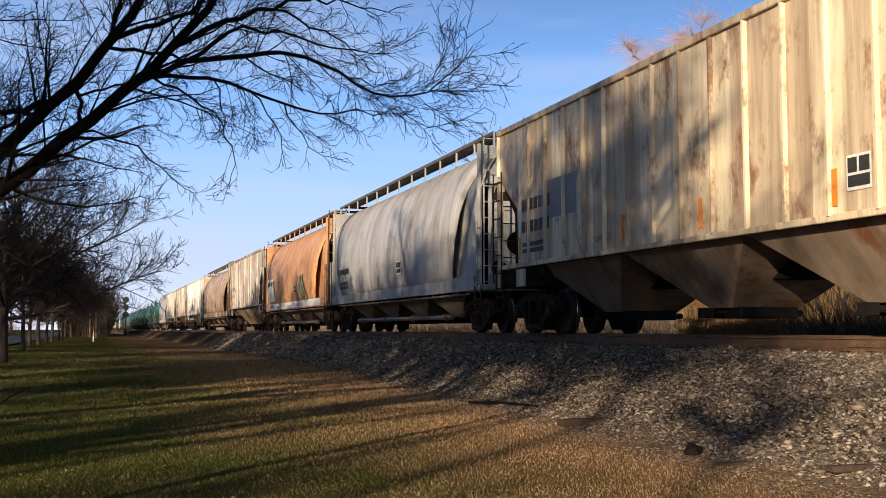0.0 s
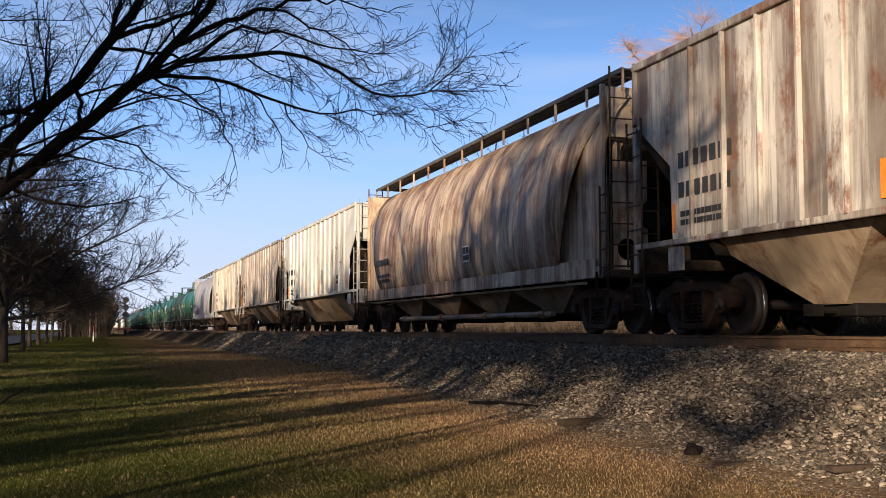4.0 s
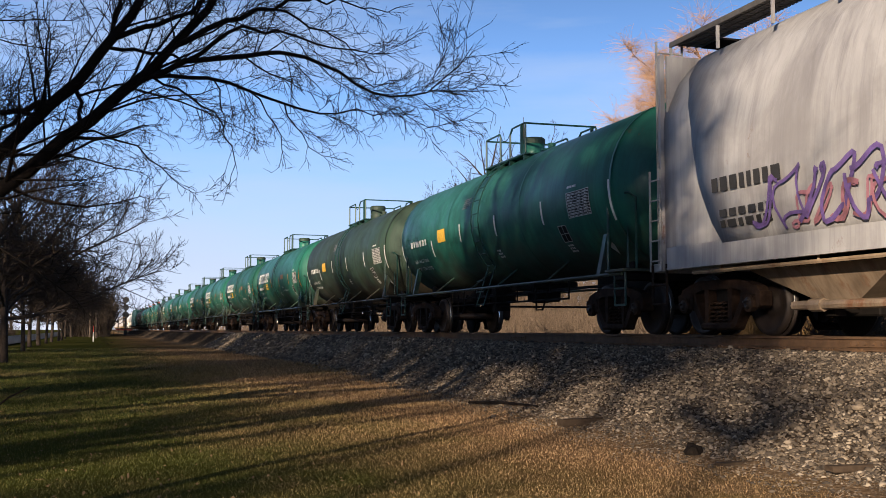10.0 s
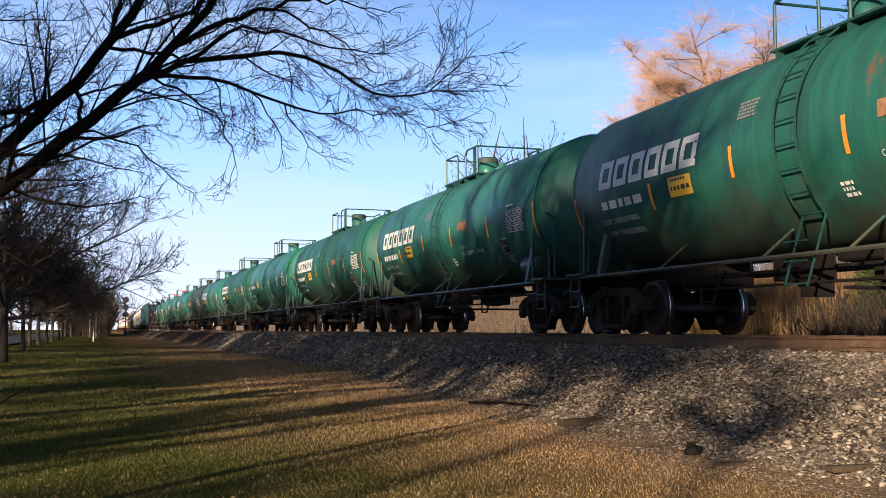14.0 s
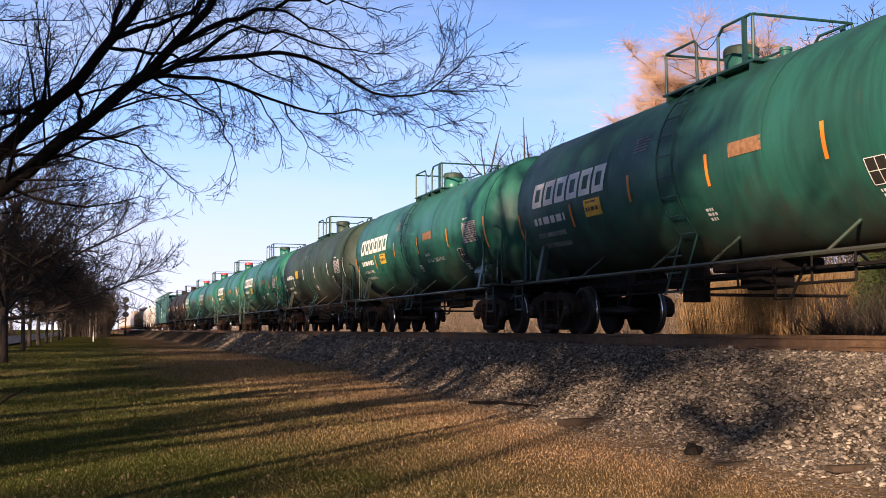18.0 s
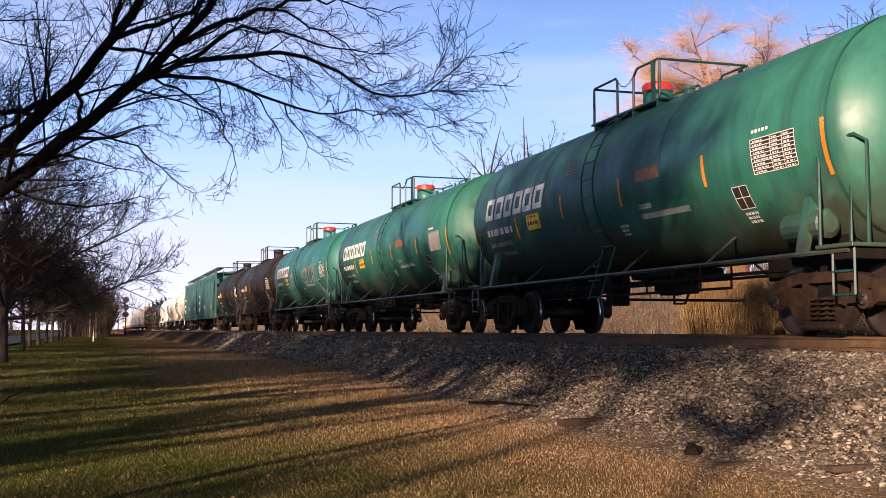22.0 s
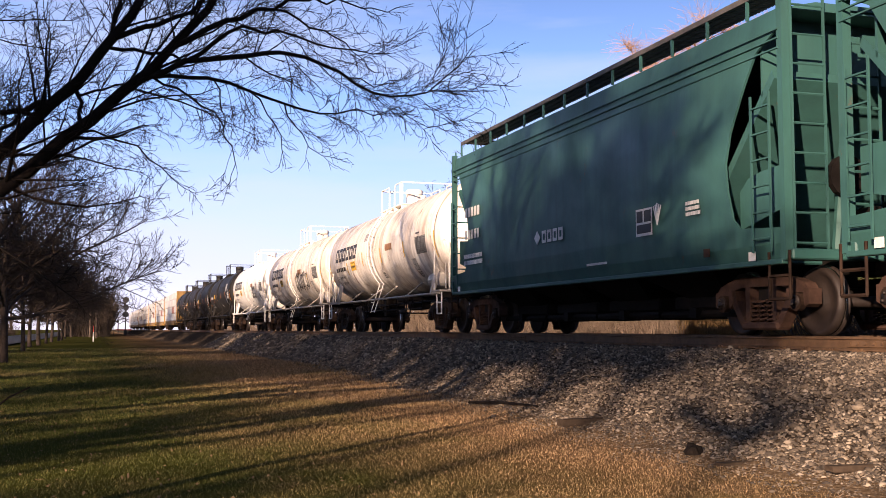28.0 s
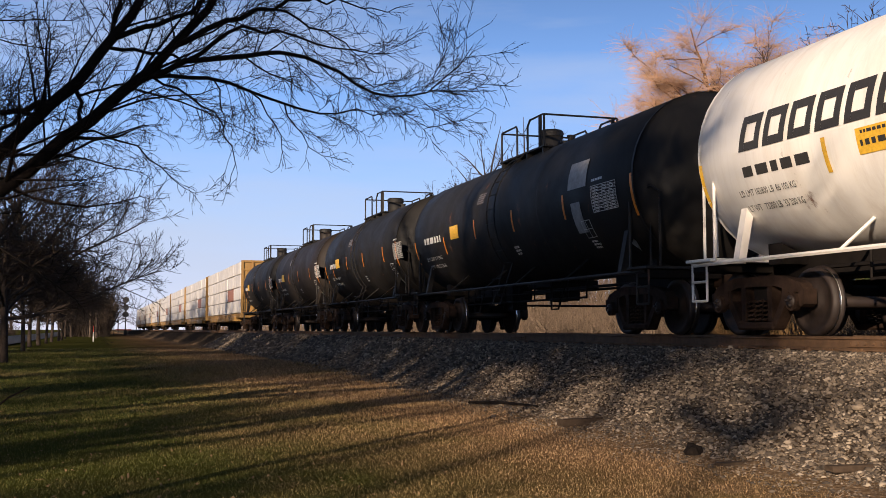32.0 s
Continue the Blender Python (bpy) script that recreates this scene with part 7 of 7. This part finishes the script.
# ---- turf and stones ----
def turf_material():
    m, nt, b = mat_base("winter_grass", 0.85)
    b.inputs["Specular IOR Level"].default_value = 0.2
    geo = nt.nodes.new("ShaderNodeNewGeometry")
    sep = nt.nodes.new("ShaderNodeSeparateXYZ")
    nt.links.new(geo.outputs["Position"], sep.inputs[0])
    isl = geo.outputs["Random Per Island"]
    green = ramp(nt, isl, [(0.0, (0.027, 0.036, 0.006)), (0.6, (0.070, 0.082, 0.016)), (1.0, (0.19, 0.162, 0.054))])
    straw = ramp(nt, isl, [(0.0, (0.088, 0.052, 0.024)), (0.5, (0.25, 0.150, 0.074)), (1.0, (0.54, 0.36, 0.20))])
    mr = nt.nodes.new("ShaderNodeMapRange")
    mr.inputs["From Min"].default_value, mr.inputs["From Max"].default_value = 0.5, 4.5
    nt.links.new(sep.outputs["X"], mr.inputs["Value"])
    big = noise_node(nt, 0.22, 5, 0.6, None, "World")
    mid_n = noise_node(nt, 1.7, 6, 0.7, None, "World")
    s = nt.nodes.new("ShaderNodeMath")
    s.operation = 'MULTIPLY_ADD'
    s.inputs[1].default_value = 1.6
    nt.links.new(big, s.inputs[0])
    nt.links.new(mr.outputs["Result"], s.inputs[2])
    s2 = nt.nodes.new("ShaderNodeMath")
    s2.operation = 'MULTIPLY_ADD'
    s2.inputs[1].default_value = 0.9
    nt.links.new(mid_n, s2.inputs[0])
    nt.links.new(s.outputs[0], s2.inputs[2])
    s3 = nt.nodes.new("ShaderNodeMath")
    s3.operation = 'SUBTRACT'
    s3.use_clamp = True
    s3.inputs[1].default_value = 1.25
    nt.links.new(s2.outputs[0], s3.inputs[0])
    nt.links.new(mix(nt, s3.outputs[0], green, straw), b.inputs["Base Color"])
    return m


def ground_zs(X, Y):
    return np.array([ground_z(float(a), float(b)) for a, b in zip(X, Y)])


def blades(name, rng, n, y0, y1, x_of, h, w, material):
    Y = y0 * (y1 / y0) ** rng.uniform(0, 1, n)
    lo, hi = x_of(Y)
    X = lo + (hi - lo) * rng.uniform(0, 1, n)
    Z = ground_zs(X, Y)
    H = h * rng.uniform(0.4, 1.25, n) * np.clip(Y / 12, 0.9, 3.0)
    W = w * rng.uniform(0.6, 1.3, n) * np.clip(Y / 10, 0.9, 5.0)
    a = rng.uniform(0, 2 * np.pi, n)
    lx, ly = rng.normal(0, 0.6, n) * H, rng.normal(0, 0.6, n) * H
    base = np.stack([X, Y, Z - 0.01], 1)
    side = np.stack([np.cos(a) * W, np.sin(a) * W, np.zeros(n)], 1)
    tip = base + np.stack([lx, ly, H], 1)
    V = np.stack([base - side, base + side, tip], 1).reshape(-1, 3)
    F = np.arange(3 * n).reshape(n, 3)
    return new(name, quads_mesh(name, V, F, material, False))


rgr = np.random.default_rng(15)
turf = turf_material()
tagged(blades("grass", rgr, 430000, 5.4, 70.0, lambda Y: (-0.095 * Y - 0.6, np.minimum(0.86 * Y + 0.9, 5.15 + 1.25 * np.clip((Y - 9) / 21, 0, 1) + 0.25 * np.sin(Y * 1.7) + 0.6 * rgr.normal(0, 0.45, len(Y)))), 0.032, 0.0034, turf),
       "short winter turf, green and straw patches", "grass", kind="stuff")


def stone_mesh(rng):
    """A broken stone: a squat lump in flat faces."""
    g = 1.618
    V = np.array([(-1, g, 0), (1, g, 0), (-1, -g, 0), (1, -g, 0), (0, -1, g), (0, 1, g), (0, -1, -g), (0, 1, -g), (g, 0, -1), (g, 0, 1), (-g, 0, -1), (-g, 0, 1)]) / 1.9
    V = V * np.array([[rng.uniform(0.55, 1.25)] for _ in range(12)]) * np.array([rng.uniform(0.95, 1.3), rng.uniform(0.65, 1.0), rng.uniform(0.5, 0.85)])
    F = np.array([(0, 11, 5), (0, 5, 1), (0, 1, 7), (0, 7, 10), (0, 10, 11), (1, 5, 9), (5, 11, 4), (11, 10, 2), (10, 7, 6), (7, 1, 8),
                  (3, 9, 4), (3, 4, 2), (3, 2, 6), (3, 6, 8), (3, 8, 9), (4, 9, 5), (2, 4, 11), (6, 2, 10), (8, 6, 7), (9, 8, 1)])
    return V, F


def stone_material(name, random_socket):
    m, nt, b = mat_base(name, 0.9)
    if random_socket == "island":
        src = nt.nodes.new("ShaderNodeNewGeometry").outputs["Random Per Island"]
    else:
        src = nt.nodes.new("ShaderNodeObjectInfo").outputs["Random"]
    c = ramp(nt, src, [(0.0, (0.030, 0.023, 0.017)), (0.45, (0.105, 0.080, 0.056)), (0.85, (0.225, 0.175, 0.125)), (1.0, (0.40, 0.33, 0.25))])
    n = noise_node(nt, 30, 4, 0.7, None, "World")
    c = mix(nt, ramp(nt, n, [(0.4, (0, 0, 0)), (0.8, (0.5, 0.5, 0.5))]), c, (0.06, 0.045, 0.036))
    nt.links.new(c, b.inputs["Base Color"])
    bump(nt, b, n, 0.5, 0.01)
    return m


def ballast():
    rng = np.random.default_rng(8)
    prng = random.Random(8)
    shapes = [stone_mesh(prng) for _ in range(10)]
    n = 88000
    Y = 6.6 * (75.0 / 6.6) ** rng.uniform(0, 1, n)
    toe = 5.45 + 1.25 * np.clip((Y - 9) / 21, 0, 1)
    X = toe + (9.2 - toe) * rng.beta(1.35, 1.0, n)
    toe_stray = rng.uniform(0, 1, n) < 0.03
    X[toe_stray] -= rng.uniform(0, 0.9, toe_stray.sum())
    S = 0.0192 * rng.lognormal(0, 0.34, n) * np.clip(Y / 16, 1.0, 2.6)
    Z = ground_zs(X, Y) - 0.05 * np.clip((X - 8.55) / 0.3, 0, 1)
    R = rng.uniform(0, 2 * np.pi, (n, 2))
    near_i = [i for i in range(n) if 8.4 < Y[i] < 12.5 and 6.0 < X[i] < 8.0 and S[i] > 0.0225][:300]
    nearset = set(near_i)
    V, F, base = [], [], 0
    sel = np.array([i not in nearset for i in range(n)])
    kind_i = rng.integers(0, 10, n)
    block = np.array([(1, 0, 0), (-1, 0, 0), (0, 1, 0), (0, -1, 0), (0, 0, 0.7), (0, 0, -0.7)])
    block_f = np.array([(0, 2, 4), (2, 1, 4), (1, 3, 4), (3, 0, 4), (2, 0, 5), (1, 2, 5), (3, 1, 5), (0, 3, 5)])
    for k in range(11):
        ii = np.where(sel & (kind_i == k) & (Y <= 24))[0] if k < 10 else np.where(sel & (Y > 24))[0]
        sv, sf = shapes[k] if k < 10 else (block, block_f)
        ca, sa_ = np.cos(R[ii, 0]), np.sin(R[ii, 0])
        tl = (R[ii, 1] - np.pi) * 0.16
        cb, sb = np.cos(tl), np.sin(tl)
        x = sv[None, :, 0] * ca[:, None] - sv[None, :, 1] * sa_[:, None]
        y = sv[None, :, 0] * sa_[:, None] + sv[None, :, 1] * ca[:, None]
        z = sv[None, :, 2] * cb[:, None] + x * sb[:, None]
        P = np.stack([x, y, z], 2) * S[ii][:, None, None] + np.stack([X[ii], Y[ii], Z[ii] + S[ii] * 0.35], 1)[:, None, :]
        V.append(P.reshape(-1, 3))
        F.append((sf[None] + base + (np.arange(len(ii)) * len(sv))[:, None, None]).reshape(-1, 3))
        base += len(ii) * len(sv)
    ob = new("ballast", quads_mesh("ballast", np.concatenate(V), np.concatenate(F), stone_material("ballast_stone", "island"), False))
    ob.parent = ground
    tagged(ob, label="grey and pinkish crushed ballast stone", kind="stuff")
    mt = stone_material("loose_ballast_stone", "object")
    meshes = [quads_mesh("stone", v, f, mt, False) for v, f in shapes]
    for i in near_i:
        o = new("stone", meshes[kind_i[i]])
        o.parent = ground
        s = float(S[i])
        o.matrix_basis = pose(float(X[i]), float(Y[i]), float(Z[i]) + s * 0.35, 0, math.degrees(R[i, 1]) * 0.1, math.degrees(R[i, 0])) @ Matrix.Diagonal((s, s, s, 1))


ballast()


def gravel():
    """Fine chips and grit between the bank's foot and the grass."""
    rng = np.random.default_rng(18)
    sv = np.array([(1.1, 0, 0), (-0.9, 0.2, 0), (0.1, 0.8, 0), (0, -0.9, 0.1), (0.1, 0, 0.7), (0, 0, -0.6)])
    sf = np.array([(0, 2, 4), (2, 1, 4), (1, 3, 4), (3, 0, 4), (2, 0, 5), (1, 2, 5), (3, 1, 5), (0, 3, 5)])
    n = 14000
    Y = 6.2 * (34.0 / 6.2) ** rng.uniform(0, 1, n)
    X = 5.6 + 1.25 * np.clip((Y - 9) / 21, 0, 1) - np.abs(rng.normal(0, 0.38, n)) + rng.uniform(-0.1, 0.5, n)
    S = 0.010 * rng.lognormal(0, 0.4, n) * np.clip(Y / 14, 1.0, 2.0)
    Z = ground_zs(X, Y) + S * 0.5
    a = rng.uniform(0, 6.283, n)
    x = sv[None, :, 0] * np.cos(a)[:, None] - sv[None, :, 1] * np.sin(a)[:, None]
    y = sv[None, :, 0] * np.sin(a)[:, None] + sv[None, :, 1] * np.cos(a)[:, None]
    P = np.stack([x, y, np.broadcast_to(sv[None, :, 2], x.shape) * 0.7], 2) * S[:, None, None] + np.stack([X, Y, Z], 1)[:, None, :]
    Fc = (sf[None] + (np.arange(n) * len(sv))[:, None, None]).reshape(-1, 3)
    ob = new("gravel", quads_mesh("gravel", P.reshape(-1, 3), Fc, stone_material("pale_grit", "island"), False))
    ob.parent = ground
    tagged(ob, label="fine pale grit at the bank's foot", kind="stuff")


gravel()


# ---- litter at the foot of the bank ----
def stick(name, pts, r, material, label, category):
    bm = bmesh.new()
    q = [Vector((x, y, ground_z(x, y) + dz)) for x, y, dz in pts]
    tube(bm, q, [r * (1 - 0.5 * i / max(1, len(q) - 1)) for i in range(len(q))], 7)
    return tagged(link_bm(name, bm, material), label, category)


def board(name, x, y, l, w, h, rz, material, label):
    bm = bmesh.new()
    box(bm, -l / 2, l / 2, -w / 2, w / 2, -0.02, h, 0.012)
    for v in bm.verts:
        v.co += Vector((random.Random(int(v.index)).uniform(-0.012, 0.012), 0.0, random.Random(int(v.index) + 9).uniform(-0.01, 0.01)))
    o = link_bm(name, bm, material)
    o.matrix_basis = pose(x, y, ground_z(x, y), 0, 0, rz)
    return tagged(o, label, "board", "weathered boards in the grass")


M["old_wood"] = plain("weathered_wood", (0.060, 0.042, 0.029), 0.9, 0, 0.4, 7, 0.4)
stick("fallen_branch", [(5.75, 16.9, 0.03), (5.95, 16.0, 0.06), (6.1, 14.9, 0.03)], 0.03, M["bark"], "dark fallen branch in dry grass", "branch")
board("wood_board", 5.75, 12.55, 0.65, 0.16, 0.08, 4, M["old_wood"], "weathered board lying at the ballast's edge")
board("wood_board", 5.45, 8.6, 0.5, 0.12, 0.03, 10, M["old_wood"], "grey weathered plank half sunk in the grass")
board("wood_board", 5.75, 7.35, 0.6, 0.12, 0.04, -4, M["old_wood"], "brown weathered plank beside the stones")
stick("dead_twig", [(-1.45, 18.4, 0.02), (-1.25, 18.2, 0.18), (-0.95, 18.1, 0.33)], 0.02, M["bark"], "thin dead twig sticking out of the lawn", "twig")
bm = bmesh.new()
bmesh.ops.create_icosphere(bm, subdivisions=2, radius=0.085)
rc = random.Random(3)
for v in bm.verts:
    v.co *= rc.uniform(0.75, 1.2)
clod = tagged(link_bm("earth_clod", bm, M["bark"]), "dark clod of earth at the lawn's edge", "clod")
clod.matrix_basis = pose(5.42, 9.35, ground_z(5.42, 9.35) + 0.04)
rl = np.random.default_rng(6)
nl = 1500
LY = 7 * (30 / 7) ** rl.uniform(0, 1, nl)
LX = -0.1 * LY + (np.minimum(0.75 * LY, 5.4 + 0.04 * LY) + 0.1 * LY) * rl.uniform(0, 1, nl)
LZ = ground_zs(LX, LY) + rl.uniform(0.015, 0.05, nl)
la = rl.uniform(0, 6.283, nl)
ls = rl.uniform(0.007, 0.018, nl)
c0 = np.stack([LX, LY, LZ], 1)
du = np.stack([np.cos(la) * ls, np.sin(la) * ls, rl.normal(0, 0.4, nl) * ls], 1)
dv = np.stack([-np.sin(la) * ls * 0.6, np.cos(la) * ls * 0.6, rl.normal(0, 0.4, nl) * ls], 1)
LV = np.stack([c0 - du, c0 + dv, c0 + du, c0 - dv], 1).reshape(-1, 3)
M["leaf"] = plain("dry_leaf", (0.20, 0.13, 0.07), 0.8, 0, 0.5, 9)
tagged(new("fallen_leaves", quads_mesh("fallen_leaves", LV, np.arange(4 * nl).reshape(-1, 4), M["leaf"], False)), "scattered dry fallen leaves on the lawn", "leaves", kind="stuff")


# ---- the train rolls ----
def motions():
    for car, mid, *_ in TRAIN:
        walk(car, [(0, pose(TRACK_X, mid, RAIL_Z)), (32, pose(TRACK_X, mid - SPEED * 32, RAIL_Z))])
        # its wheels turn, keyed while it passes the viewer
        t_in = max(0.0, (mid - 42.0) / SPEED)
        t_out = min(32.0, (mid + 8.0) / SPEED)
        if t_out <= t_in:
            continue
        n0, n1 = math.ceil(t_in * FPS), math.floor(t_out * FPS)
        for truck in [o for o in car.children if o.name.startswith("truck")]:
            for axle in [o for o in truck.children if o.name.startswith("wheelset")]:
                y = axle.location.y
                rows = [(n / FPS, pose(0, y, 0.457, math.degrees(SPEED * (n - n0) / FPS / 0.457))) for n in range(n0, n1 + 1)]
                if n0 > 0:
                    rows.insert(0, (0, rows[0][1]))
                if n1 < 32 * FPS:
                    rows.append((32, rows[-1][1]))
                walk(axle, rows)


motions()
